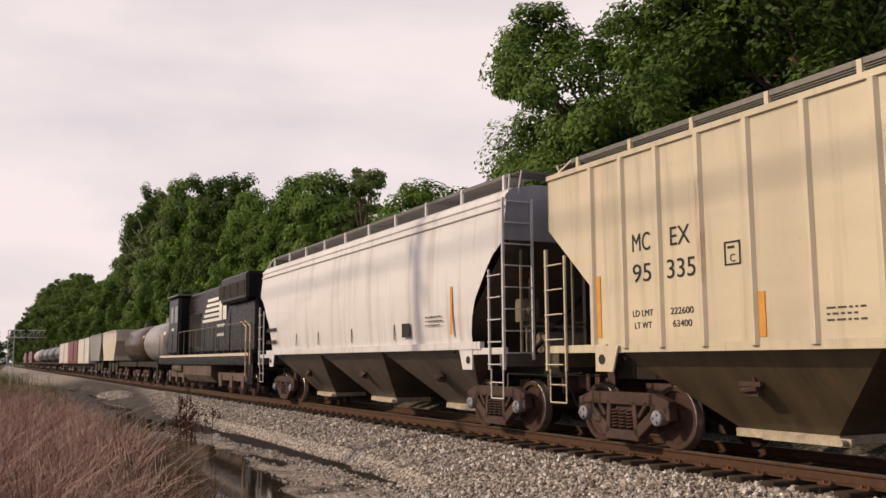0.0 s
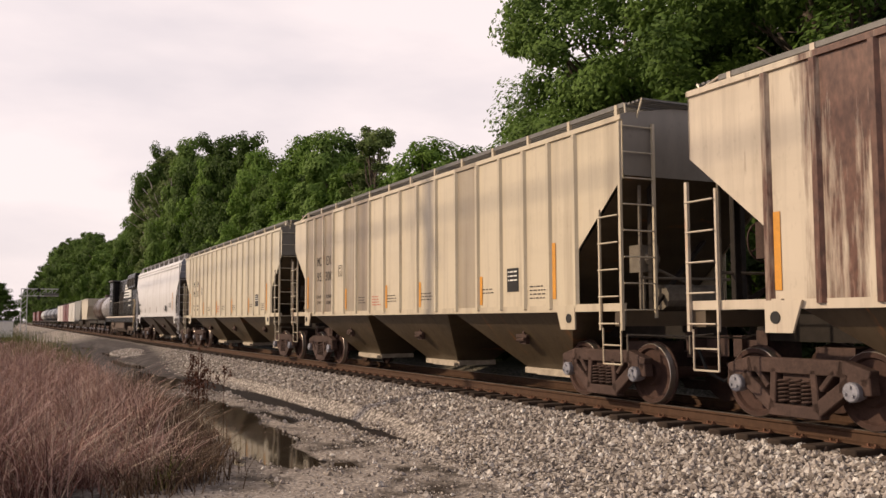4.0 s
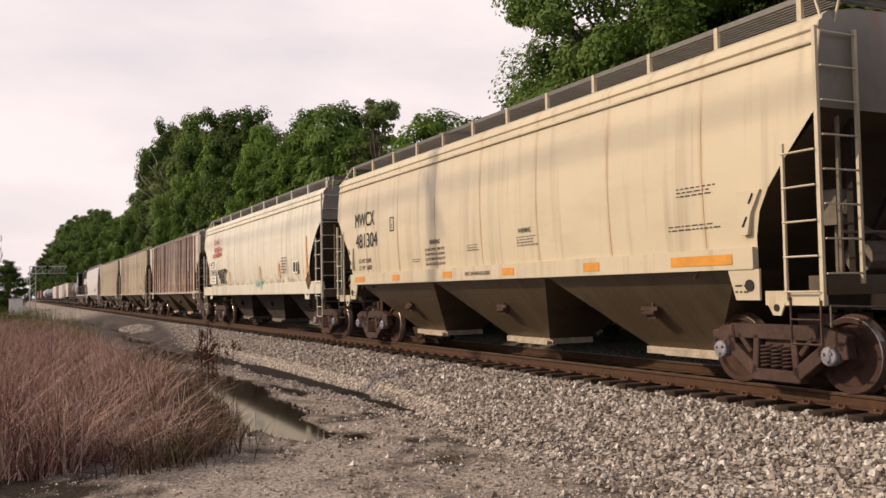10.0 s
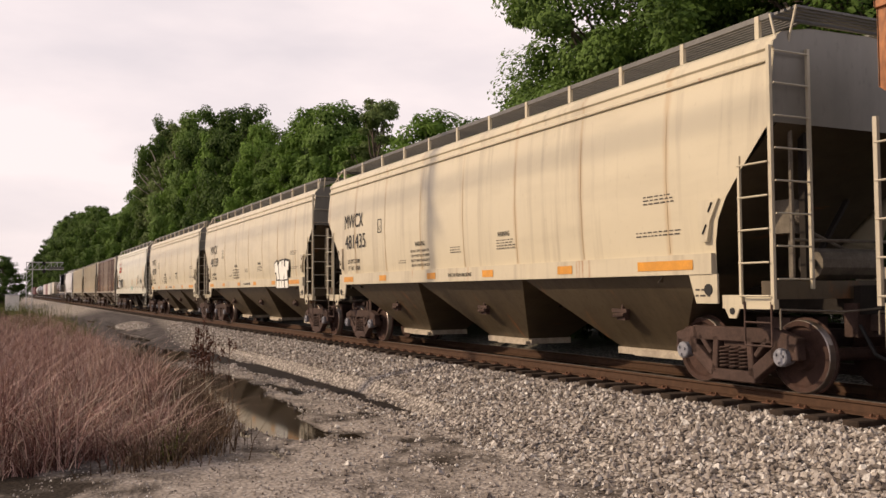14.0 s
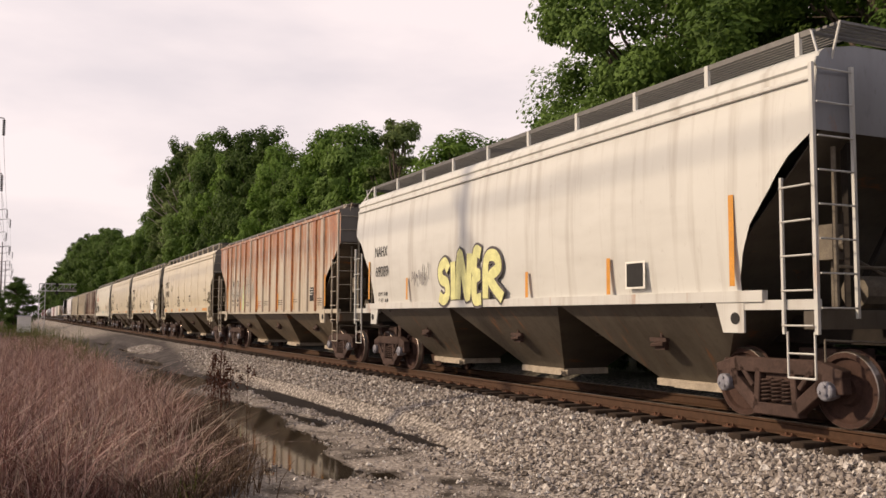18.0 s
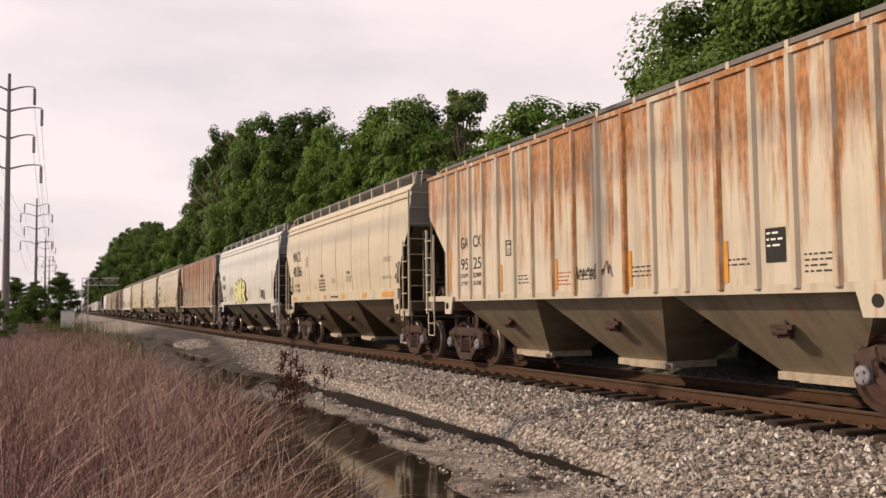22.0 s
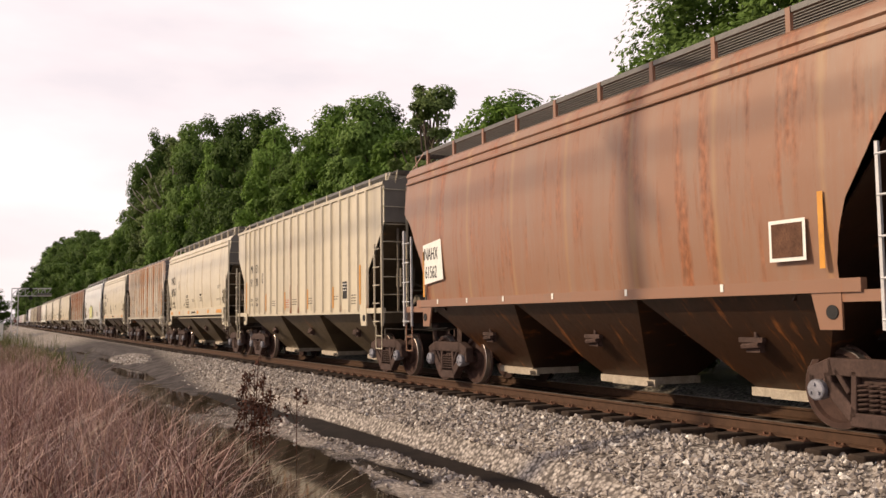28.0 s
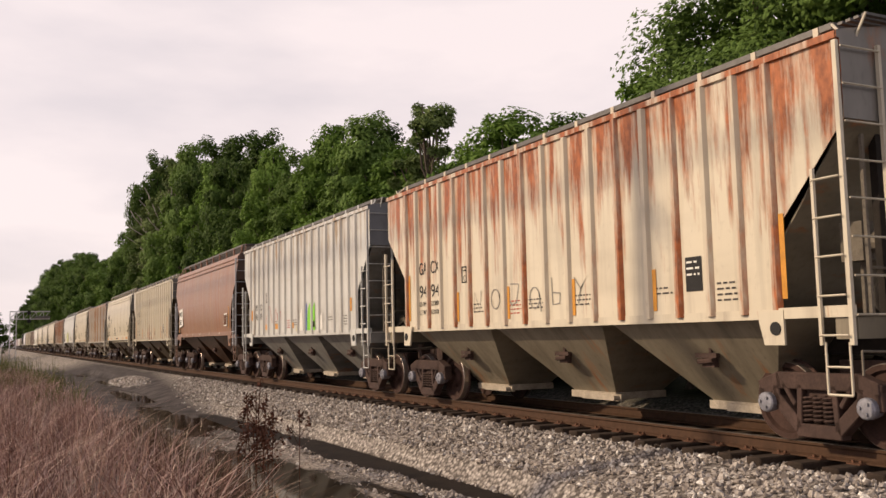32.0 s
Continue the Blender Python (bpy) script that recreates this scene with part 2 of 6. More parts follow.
    if scuff:
        sx = n.new("ShaderNodeSeparateXYZ")
        l.new(c, sx.inputs[0])
        sc = noise_node(n, l, c, 5.0, 7, (1, 1.6, 0.9), sh, 0.72)
        low = total(n, l, sc, ramp(n, l, sx.outputs[2], 1.66, 2.35, 0.10 * scuff, -0.18))
        base = mix(n, l, ramp(n, l, low, 0.60, 0.68, 0.0, 0.8), base, (0.075, 0.05, 0.035))
    l.new(base, b.inputs["Base Color"])
    l.new(ramp(n, l, fine, -1.2 + rough, 2.6), b.inputs["Roughness"])
    b.inputs["Specular IOR Level"].default_value = spec
    wave = noise_node(n, l, c, 1.6, 3, (1, 1, 0.6), sh)
    bump(n, l, b, wave, 0.25, 0.02)
    return mat


def plain(name, col, rough=0.6, metal=0.0, vary=0.18, scale=6.0, bumpy=0.15):
    mat, n, l, b = nodes_of(name)
    c = n.new("ShaderNodeTexCoord").outputs["Object"]
    t = noise_node(n, l, c, scale, 6)
    t2 = noise_node(n, l, c, scale * 7, 3)
    base = mix(n, l, ramp(n, l, t, 0.3, 0.7), tuple(v * (1 - vary) for v in col), tuple(min(1, v * (1 + vary)) for v in col))
    base = mix(n, l, ramp(n, l, t2, 0.4, 1.0), base, tuple(v * (1 - 1.6 * vary) for v in col))
    l.new(base, b.inputs["Base Color"])
    b.inputs["Roughness"].default_value, b.inputs["Metallic"].default_value = rough, metal
    b.inputs["Specular IOR Level"].default_value = 0.5 if metal or max(col) > 0.2 else 0.25
    bump(n, l, b, t2, bumpy, 0.01)
    return mat


M_STEEL = plain("cast_steel", (0.068, 0.041, 0.034), 0.75, 0.0, 0.35, 4.0, 0.3)
M_TREAD = plain("wheel_tread", (0.42, 0.36, 0.32), 0.35, 0.85, 0.15)
M_WHEEL = plain("wheel_rust", (0.062, 0.033, 0.026), 0.8, 0.0, 0.3)
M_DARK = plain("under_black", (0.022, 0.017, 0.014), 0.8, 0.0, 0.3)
M_RUST = plain("rust_brown", (0.12, 0.058, 0.035), 0.85, 0.0, 0.35)
M_BLACK = plain("stencil_black", (0.02, 0.019, 0.019), 0.6, 0.0, 0.2)
M_STENCIL = plain("faded_stencil", (0.07, 0.06, 0.055), 0.7, 0.0, 0.3)
M_ORANGE = plain("reflective_amber", (0.62, 0.27, 0.03), 0.4, 0.0, 0.15)
M_GRATE = plain("galvanised_grating", (0.13, 0.125, 0.12), 0.55, 0.3, 0.2, 8.0)
M_WHITE = plain("white_paint", (0.78, 0.77, 0.72), 0.5, 0.0, 0.08)
M_REDTXT = plain("stencil_red", (0.45, 0.06, 0.03), 0.6)
M_YELLOW = plain("stencil_yellow", (0.72, 0.70, 0.12), 0.5)
M_RAIL = plain("rail_rust", (0.072, 0.037, 0.021), 0.8, 0.0, 0.25, 10.0)
M_RAILTOP = plain("rail_head_polished", (0.32, 0.27, 0.23), 0.35, 0.8, 0.12, 20.0)


# ---- ground ----
XR, XC = 9.0, 9.75            # nearer rail, centre line of the track
GZ = -0.82                    # level of the gravel path below the rail head
BANK = 0.1                    # top of the low bank added behind the track to back the under-train gap


def ground_height(x, y):
    d = abs(x - XC)
    if d < 1.45:
        z = -0.27
    elif d < 3.9:
        z = -0.27 - (d - 1.45) * 0.225
    else:
        z = GZ
    if x > XC + 2.6:
        z = -0.53 + (BANK + 0.53) * min(1.0, (x - XC - 2.6) / 2.2)
    if x < 1.5:
        z -= 0.08 * min(1.0, (1.5 - x) / 3)
    # shallow hollows where the rain stands
    for px, py, rx, ry, dep in PUDDLES:
        q = ((x - px) / rx) ** 2 + ((y - py) / ry) ** 2
        if q < 2.2:
            z = min(z, GZ - dep * max(0.0, 1 - q / 2.2) + 0.06 * q) if z < GZ + 0.25 else z
    if 3.0 < x < 7.4:
        z += 0.035 * noise.noise((x * 1.7, y * 0.9, 9))
    if d > 1.6:
        z += 0.03 * noise.noise((x * 0.9, y * 0.9, 0)) + 0.03 * noise.noise((x * 2.6, y * 1.6, 4))
    return z


PUDDLES = [(6.36, 15.8, 0.26, 2.4, 0.09), (6.46, 19.4, 0.40, 3.2, 0.11), (6.40, 24.5, 0.50, 4.2, 0.12), (6.1, 31.0, 0.55, 5.0, 0.12), (5.55, 19.5, 0.25, 2.0, 0.08), (4.0, 14.8, 0.52, 2.1, 0.15), (4.2, 17.6, 0.64, 3.0, 0.17), (4.55, 22.0, 0.7, 3.8, 0.16), (5.0, 34, 0.6, 6, 0.11), (5.6, 47, 0.6, 6, 0.10), (6.2, 60, 0.5, 5, 0.09), (6.3, 74.5, 0.8, 3.0, 0.16), (6.9, 67.0, 0.35, 3.0, 0.12)]
WATER_Z = GZ - 0.022


def ground_material():
    mat, n, l, b = nodes_of("gravel_ground")
    tc = n.new("ShaderNodeTexCoord")
    c = tc.outputs["Object"]
    vor = n.new("ShaderNodeTexVoronoi")
    vor.inputs["Scale"].default_value = 17.0
    l.new(c, vor.inputs[0])
    sep = n.new("ShaderNodeSeparateColor")
    l.new(vor.outputs["Color"], sep.inputs[0])
    big = noise_node(n, l, c, 0.23, 5)
    mid = noise_node(n, l, c, 1.7, 5)
    stone = mix(n, l, sep.outputs[0], (0.23, 0.20, 0.175), (0.57, 0.515, 0.465))
    stone = mix(n, l, ramp(n, l, vor.outputs["Distance"], 0.35, 0.75), stone, (0.10, 0.085, 0.075))
    soil = mix(n, l, mid, (0.25, 0.21, 0.18), (0.50, 0.435, 0.385))
    xyz = n.new("ShaderNodeSeparateXYZ")
    l.new(c, xyz.inputs[0])
    # clean ballast near the track, fines and mud towards the path
    edge = n.new("ShaderNodeMath")
    edge.operation = "ADD"
    l.new(xyz.outputs[0], edge.inputs[0])
    l.new(ramp(n, l, big, 0.0, 1.0), edge.inputs[1])
    base = mix(n, l, ramp(n, l, edge.outputs[0], 5.6, 6.7), mix(n, l, 0.45, soil, stone), stone)
    # dark cinders and wet mud further along the path
    far = n.new("ShaderNodeMath")
    far.operation = "MULTIPLY"
    l.new(ramp(n, l, xyz.outputs[1], 22, 31), far.inputs[0])
    l.new(ramp(n, l, xyz.outputs[1], 104, 84), far.inputs[1])
    far2 = n.new("ShaderNodeMath")
    far2.operation = "MULTIPLY"
    l.new(far.outputs[0], far2.inputs[0])
    near_track = total(n, l, edge.outputs[0], ramp(n, l, xyz.outputs[1], 30, 58, -6.3, -8.8))
    l.new(ramp(n, l, near_track, 0.45, -0.35), far2.inputs[1])
    base = mix(n, l, far2.outputs[0], base, mix(n, l, ramp(n, l, mid, 0.35, 0.7), (0.040, 0.034, 0.034), (0.115, 0.10, 0.096)))
    # under and behind the train: oil, brake dust and painted-in undercarriage shade
    oil_shade = n.new("ShaderNodeMath")
    oil_shade.operation = "COMPARE"
    oil_shade.inputs[1].default_value, oil_shade.inputs[2].default_value = XC + 1.05, 2.2
    l.new(xyz.outputs[0], oil_shade.inputs[0])
    base = mix(n, l, oil_shade.outputs[0], base, mix(n, l, mid, (0.022, 0.017, 0.014), (0.07, 0.05, 0.038)))
    # damp where the ground dips
    wet = ramp(n, l, total(n, l, xyz.outputs[2], ramp(n, l, mid, 0.3, 0.7, -0.02, 0.02)), GZ + 0.005, GZ - 0.03)
    base = mix(n, l, wet, base, (0.040, 0.031, 0.024))
    # weeds and leaf mould on the verge and, with train shade in the colour, beyond the tracks
    green = ramp(n, l, xyz.outputs[0], 12.6, 14.0)
    base = mix(n, l, green, base, mix(n, l, mid, (0.016, 0.017, 0.008), (0.045, 0.05, 0.02)))
    shore = n.new("ShaderNodeMath")
    shore.operation = "MULTIPLY"
    l.new(ramp(n, l, edge.outputs[0], 3.2, 1.6), shore.inputs[0])
    l.new(ramp(n, l, total(n, l, xyz.outputs[1], ramp(n, l, mid, 0.3, 0.7, -0.6, 0.6)), 12.7, 13.6), shore.inputs[1])
    verge = shore.outputs[0]
    base = mix(n, l, verge, base, mix(n, l, mid, (0.045, 0.027, 0.020), (0.12, 0.078, 0.058)))
    l.new(base, b.inputs["Base Color"])
    b.inputs["Roughness"].default_value = 0.9
    b.inputs["Specular IOR Level"].default_value = 0.12
    bump(n, l, b, vor.outputs["Distance"], 0.6, 0.03)
    return mat


def build_ground():
    bm = bmesh.new()
    xs = [-2500, -900, -300, -100, -40, -15, -8, -5, -3] + [i * 0.25 - 2 for i in range(60)] + [14, 16, 20, 40, 120, 400, 1000, 2500]
    ys = [-400, -120, -40, -15, -5, 0] + [2 + i * 0.4 for i in range(110)] + [46 + i for i in range(40)] + [90, 100, 130, 180, 260, 400, 700, 1200, 2500]
    grid = [[bm.verts.new((x, y, ground_height(x, y) if -4 < x < 16 and 0 < y < 89 else ground_height(x, 400))) for x in xs] for y in ys]
    for r0, r1 in zip(grid, grid[1:]):
        for i in range(len(xs) - 1):
            bm.faces.new((r0[i], r0[i + 1], r1[i + 1], r1[i]))
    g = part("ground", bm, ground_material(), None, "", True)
    tagged(g, "pale gravel path, ballast slope and weedy verge", "ground", "", "structure")


build_ground()


def water_material():
    mat, n, l, b = nodes_of("muddy_water")
    b.inputs["Base Color"].default_value = (0.03, 0.023, 0.016, 1)
    b.inputs["Roughness"].default_value = 0.06
    b.inputs["IOR"].default_value = 1.33
    b.inputs["Specular IOR Level"].default_value = 0.36
    c = n.new("ShaderNodeTexCoord").outputs["Object"]
    bump(n, l, b, noise_node(n, l, c, 3.0, 2), 0.03, 0.01)
    return mat


M_WATER = water_material()
# matte puddle sheet with the train's dark reflection put into its colour
M_DARK_POOL = plain("dark_pool_reflection", (0.022, 0.016, 0.013), 0.75, 0.0, 0.45, 2.2, 0.5)
M_DARK_POOL.node_tree.nodes["Principled BSDF"].inputs["Specular IOR Level"].default_value = 0.12


def pool(line, lift, mat=M_WATER):
    """A water sheet along a line of (x, y, half width); its shore is where the ground rises through it."""
    bm = bmesh.new()
    prev = None
    for x, y, w in line:
        pair = (bm.verts.new((x - w, y, WATER_Z + lift)), bm.verts.new((x + w, y, WATER_Z + lift)))
        if prev:
            bm.faces.new((prev[0], prev[1], pair[1], pair[0]))
        prev = pair
    tagged(part("puddle", bm, mat), "shallow brown rain puddle beside the ballast", "puddle", "puddles", "structure")


pool(((6.3, 11.0, 0.6), (6.35, 15, 0.75), (6.4, 19, 0.8), (6.35, 24, 0.9), (6.1, 30, 0.9), (6.0, 38, 0.7)), 0.0, M_DARK_POOL)
pool(((3.9, 10.5, 0.7), (4.0, 14, 0.85), (4.25, 18, 0.9), (4.6, 22, 0.9), (4.9, 29, 0.9), (5.0, 34, 0.9), (5.0, 42, 0.8)), 0.001)
pool(((5.6, 42, 0.2), (5.6, 47, 0.8), (5.9, 54, 0.6), (6.2, 60, 0.7), (6.2, 66, 0.1)), 0.0)
pool(((6.3, 69, 0.5), (6.3, 74, 1.1), (6.3, 80, 0.5)), 0.0)

# ---- track ----
track = thing("railway_track", "rusty steel rails spiked to dark timber sleepers in ballast", "railway", "", "structure")
Y0, Y1 = -60.0, 420.0
for rx in (XR, XR + 1.5):
    bm = bmesh.new()
    prism(bm, [(rx - 0.07, -0.172), (rx + 0.07, -0.172), (rx + 0.07, -0.155), (rx + 0.012, -0.135), (rx + 0.012, -0.05), (rx + 0.036, -0.035), (rx + 0.036, -0.004),
               (rx - 0.036, -0.004), (rx - 0.036, -0.035), (rx - 0.012, -0.05), (rx - 0.012, -0.135), (rx - 0.07, -0.155)], 1, Y0, Y1)
    part("rail", bm, M_RAIL, track)
    part("rail_head", bbox(rx - 0.034, rx + 0.034, Y0, Y1, -0.004, 0.0), M_RAILTOP, track, "worn bright running surface")
M_TIE = plain("creosoted_timber", (0.050, 0.034, 0.025), 0.9, 0.0, 0.4, 5.0, 0.4)
tie_bm = bbox(-1.3, 1.3, -0.11, 0.11, -0.34, -0.172, 0.015)
tie_me = bpy.data.meshes.new("sleeper")
tie_bm.to_mesh(tie_me)
tie_bm.free()
tie_me.materials.append(M_TIE)
plate_bm = bmesh.new()
box(plate_bm, -0.17, 0.17, -0.09, 0.09, -0.172, -0.158)
for sx in (-0.1, 0.1):
    for sy in (-0.05, 0.05):
        box(plate_bm, sx - 0.016, sx + 0.016, sy - 0.013, sy + 0.013, -0.16, -0.13)
plate_me = bpy.data.meshes.new("tie_plate")
plate_bm.to_mesh(plate_me)
plate_bm.free()
plate_me.materials.append(M_RUST)
tie_rnd = random.Random(3)
for i in range(118):
    y = 2.0 + i * 0.52
    o = share("sleeper", tie_me, track, pose(XC + tie_rnd.uniform(-0.06, 0.06), y + tie_rnd.uniform(-0.03, 0.03), tie_rnd.uniform(-0.008, 0.004), 0, 0, tie_rnd.uniform(-1.2, 1.2)))
    if i < 60:
        share("tie_plate", plate_me, track, pose(XR, y, 0))
bm = bmesh.new()
for i in range(560):
    y = 2.0 + (118 + i) * 0.52
    box(bm, XC - 1.3, XC + 1.3, y - 0.11, y + 0.11, -0.34, -0.172)
for i in range(1, 90):
    y = 2.0 - i * 0.52
    box(bm, XC - 1.3, XC + 1.3, y - 0.11, y + 0.11, -0.34, -0.172)
far_ties = part("far_sleepers", bm, M_TIE, track)
far_ties["kind"] = "stuff"


# ---- loose stones ----
def stone_material():
    mat, n, l, b = nodes_of("ballast_stone")
    b.inputs["Specular IOR Level"].default_value = 0.2
    g = n.new("ShaderNodeNewGeometry")
    c = n.new("ShaderNodeTexCoord").outputs["Object"]
    r = n.new("ShaderNodeValToRGB")
    e = r.color_ramp.elements
    e[0].position, e[0].color = 0.0, (0.10, 0.085, 0.075, 1)
    e[1].position, e[1].color = 1.0, (0.90, 0.86, 0.80, 1)
    for p, q in ((0.3, (0.30, 0.262, 0.232, 1)), (0.62, (0.54, 0.485, 0.435, 1)), (0.82, (0.42, 0.38, 0.355, 1))):
        k = e.new(p)
        k.color = q
    l.new(g.outputs["Random Per Island"], r.inputs[0])
    t = noise_node(n, l, c, 30.0, 4)
    l.new(mix(n, l, ramp(n, l, t, 0.35, 0.9), r.outputs[0], (0.16, 0.13, 0.11)), b.inputs["Base Color"])
    b.inputs["Roughness"].default_value = 0.9
    return mat


def scatter_stones(name, count, place, size, label, mat):
    """Angular stones: jittered octahedra with cut corners, all in one mesh."""
    g = np.random.default_rng(11)
    tpl = np.array([(1, 0, 0), (-1, 0, 0), (0, 1, 0), (0, -1, 0), (0.25, 0.2, 0.8), (-0.3, -0.2, 0.75), (0, 0, -0.8)], float)
    faces = np.array([(0, 2, 4), (2, 5, 4), (2, 1, 5), (1, 3, 5), (3, 4, 5), (3, 0, 4), (2, 0, 6), (1, 2, 6), (3, 1, 6), (0, 3, 6)])
    P = place(g, count)
    count = len(P)
    V = np.repeat(tpl[None], count, 0) + g.uniform(-0.28, 0.28, (count, len(tpl), 3))
    s = size[0] + (size[1] - size[0]) * g.random(count) ** 2
    V = V * (s[:, None] * g.uniform(0.7, 1.2, (count, 3)))[:, None, :]
    a = g.uniform(0, 6.283, count)
    ca, sa = np.cos(a), np.sin(a)
    X = V[..., 0] * ca[:, None] - V[..., 1] * sa[:, None]
    Y = V[..., 0] * sa[:, None] + V[..., 1] * ca[:, None]
    V = np.stack([X, Y, V[..., 2]], -1) + P[:, None, :]
    F = faces[None] + (np.arange(count) * len(tpl))[:, None, None]
    me = bpy.data.meshes.new(name)
    me.from_pydata(V.reshape(-1, 3).tolist(), [], F.reshape(-1, 3).tolist())
    return tagged(mesh_part(name, me, mat), label, "gravel", "", "stuff")


def straw_like(name, a, b2, c2):
    """One tone per loose piece, from a ramp of three colours."""
    mat, n, l, b = nodes_of(name)
    g = n.new("ShaderNodeNewGeometry")
    r = n.new("ShaderNodeValToRGB")
    e = r.color_ramp.elements
    e[0].color, e[1].color = (*a, 1), (*c2, 1)
    k = e.new(0.6)
    k.color = (*b2, 1)
    l.new(g.outputs["Random Per Island"], r.inputs[0])
    l.new(r.outputs[0], b.inputs["Base Color"])
    b.inputs["Roughness"].default_value = 0.85
    b.inputs["Specular IOR Level"].default_value = 0.15
    return mat


def lay(g, n):
    y = 2.5 + 47 * g.random(n) ** 1.7
    x = 5.7 + 3.12 * g.random(n) ** 0.8
    x = np.where(g.random(n) < 0.06, 3.2 + 3 * g.random(n), x)
    z = np.array([ground_height(p, q) for p, q in zip(x, y)])
    keep = (z > GZ - 0.03) & ~((y > 31) & (x < np.clip(6.0 + (y - 30) * 0.09, 6.0, 8.2) + g.normal(0, 0.25, n)))
    return np.stack([x, y, z + 0.012], -1)[keep]


def lay_between(g, n):
    y = 2.5 + 34 * g.random(n) ** 1.4
    x = 8.55 + 2.4 * g.random(n)
    z = np.full(n, -0.275) + g.uniform(0, 0.03, n)
    return np.stack([x, y, z], -1)


M_STONE = stone_material()
def lay_path(g, n):
    y = 7.5 + 24 * g.random(n) ** 1.5
    x = -2.6 + 9.0 * g.random(n)
    x = np.where((x < 1.6) & (y > 12.4), 6.2 - 0.4 * x, x)
    z = np.array([ground_height(p, q) for p, q in zip(x, y)])
    return np.stack([x, y, z + 0.003], -1)[z > GZ - 0.03]


scatter_stones("path_gravel", 24000, lay_path, (0.007, 0.020), "fine pale gravel trodden into the path", M_STONE)
scatter_stones("ballast_stones", 40000, lay, (0.019, 0.056), "angular grey and buff limestone ballast stones", M_STONE)
# crib stone colour is near black to carry the shade under the train
M_CRIB = straw_like("oily_shaded_stone", (0.022, 0.016, 0.013), (0.052, 0.036, 0.028), (0.11, 0.08, 0.066))
scatter_stones("crib_stones", 9000, lay_between, (0.02, 0.05), "rust-stained ballast stones between the sleepers with under-train shade in their colour", M_CRIB)


# ---- trees ----
def leaf_material(name, dark, light):
    mat, n, l, b = nodes_of(name)
    g = n.new("ShaderNodeNewGeometry")
    oi = n.new("ShaderNodeObjectInfo")
    c = n.new("ShaderNodeTexCoord").outputs["Object"]
    big = noise_node(n, l, c, 0.35, 3)
    f = n.new("ShaderNodeMath")
    f.operation = "MULTIPLY_ADD"
    f.inputs[1].default_value, f.inputs[2].default_value = 0.40, 0.06
    l.new(g.outputs["Random Per Island"], f.inputs[0])
    f2 = n.new("ShaderNodeMath")
    f2.operation = "ADD"
    l.new(f.outputs[0], f2.inputs[0])
    l.new(ramp(n, l, big, 0.2, 1.5), f2.inputs[1])
    col = mix(n, l, f2.outputs[0], dark, light)
    col = mix(n, l, ramp(n, l, oi.outputs["Random"], 0.40, 1.25), col, tuple(min(0.34, v * 1.3 + 0.02) for v in light))
    col = mix(n, l, ramp(n, l, oi.outputs["Random"], 0.5, -0.4), col, tuple(v * 0.6 for v in dark))
    l.new(col, b.inputs["Base Color"])
    b.inputs["Roughness"].default_value = 0.7
    b.inputs["Specular IOR Level"].default_value = 0.2
    tr = n.new("ShaderNodeBsdfTranslucent")
    l.new(col, tr.inputs[0])
    ms = n.new("ShaderNodeMixShader")
    ms.inputs[0].default_value = 0.25
    l.new(b.outputs[0], ms.inputs[1])
    l.new(tr.outputs[0], ms.inputs[2])
    l.new(ms.outputs[0], n["Material Output"].inputs[0])
    return mat


M_LEAF = leaf_material("leaves_dark", (0.024, 0.053, 0.010), (0.115, 0.195, 0.033))
M_LEAF2 = leaf_material("leaves_fresh", (0.044, 0.098, 0.014), (0.138, 0.238, 0.034))
# darker leaf copy: the shade behind the train is in its colour
M_SHADED_LEAF = leaf_material("leaves_shade", (0.014, 0.026, 0.007), (0.045, 0.072, 0.016))
M_LEAF3 = leaf_material("leaves_grey", (0.060, 0.098, 0.026), (0.175, 0.235, 0.075))
M_DEAD = plain("bleached_wood", (0.50, 0.45, 0.40), 0.8)
M_BARK = plain("bark", (0.12, 0.095, 0.075), 0.9, 0.0, 0.4, 3.0, 0.6)


def leaf_mesh(name, centres, radii, per, size, seed, squash=0.8, hubs=None):
    """Small bent leaves round each clump; with hubs, they face away from the bough that carries the clump."""
    g = np.random.default_rng(seed)
    C = np.repeat(np.array(centres), per, 0)
    R = np.repeat(np.array(radii), per)
    d = g.normal(size=(len(C), 3))
    d /= np.linalg.norm(d, axis=1)[:, None]
    r = R * (0.22 + 0.83 * g.random(len(C)) ** 0.55)
    P = C + d * r[:, None] * np.array((1, 1, squash))
    nrm = d * 1.0 + g.normal(size=d.shape) * 0.5 + np.array((0, 0, 0.25))
    if hubs:
        out = P - np.repeat(np.array(hubs), per, 0)
        out /= np.linalg.norm(out, axis=1)[:, None] + 1e-6
        nrm = out * 1.0 + d * 0.5 + g.normal(size=d.shape) * 0.5 + np.array((0, 0, 0.25))
    nrm /= np.linalg.norm(nrm, axis=1)[:, None]
    t = np.cross(nrm, g.normal(size=d.shape))
    t /= np.linalg.norm(t, axis=1)[:, None]
    b = np.cross(nrm, t)
    s = size * g.uniform(0.6, 1.3, len(C))[:, None]
    bend = nrm * s * 0.25
    V = np.stack([P - t * s, P - b * s * 0.62 - bend, P + t * s, P + b * s * 0.62 - bend], 1)
    F = np.arange(len(C) * 4).reshape(-1, 4)
    me = bpy.data.meshes.new(name)
    me.from_pydata(V.reshape(-1, 3).tolist(), [], F.tolist())
    return me


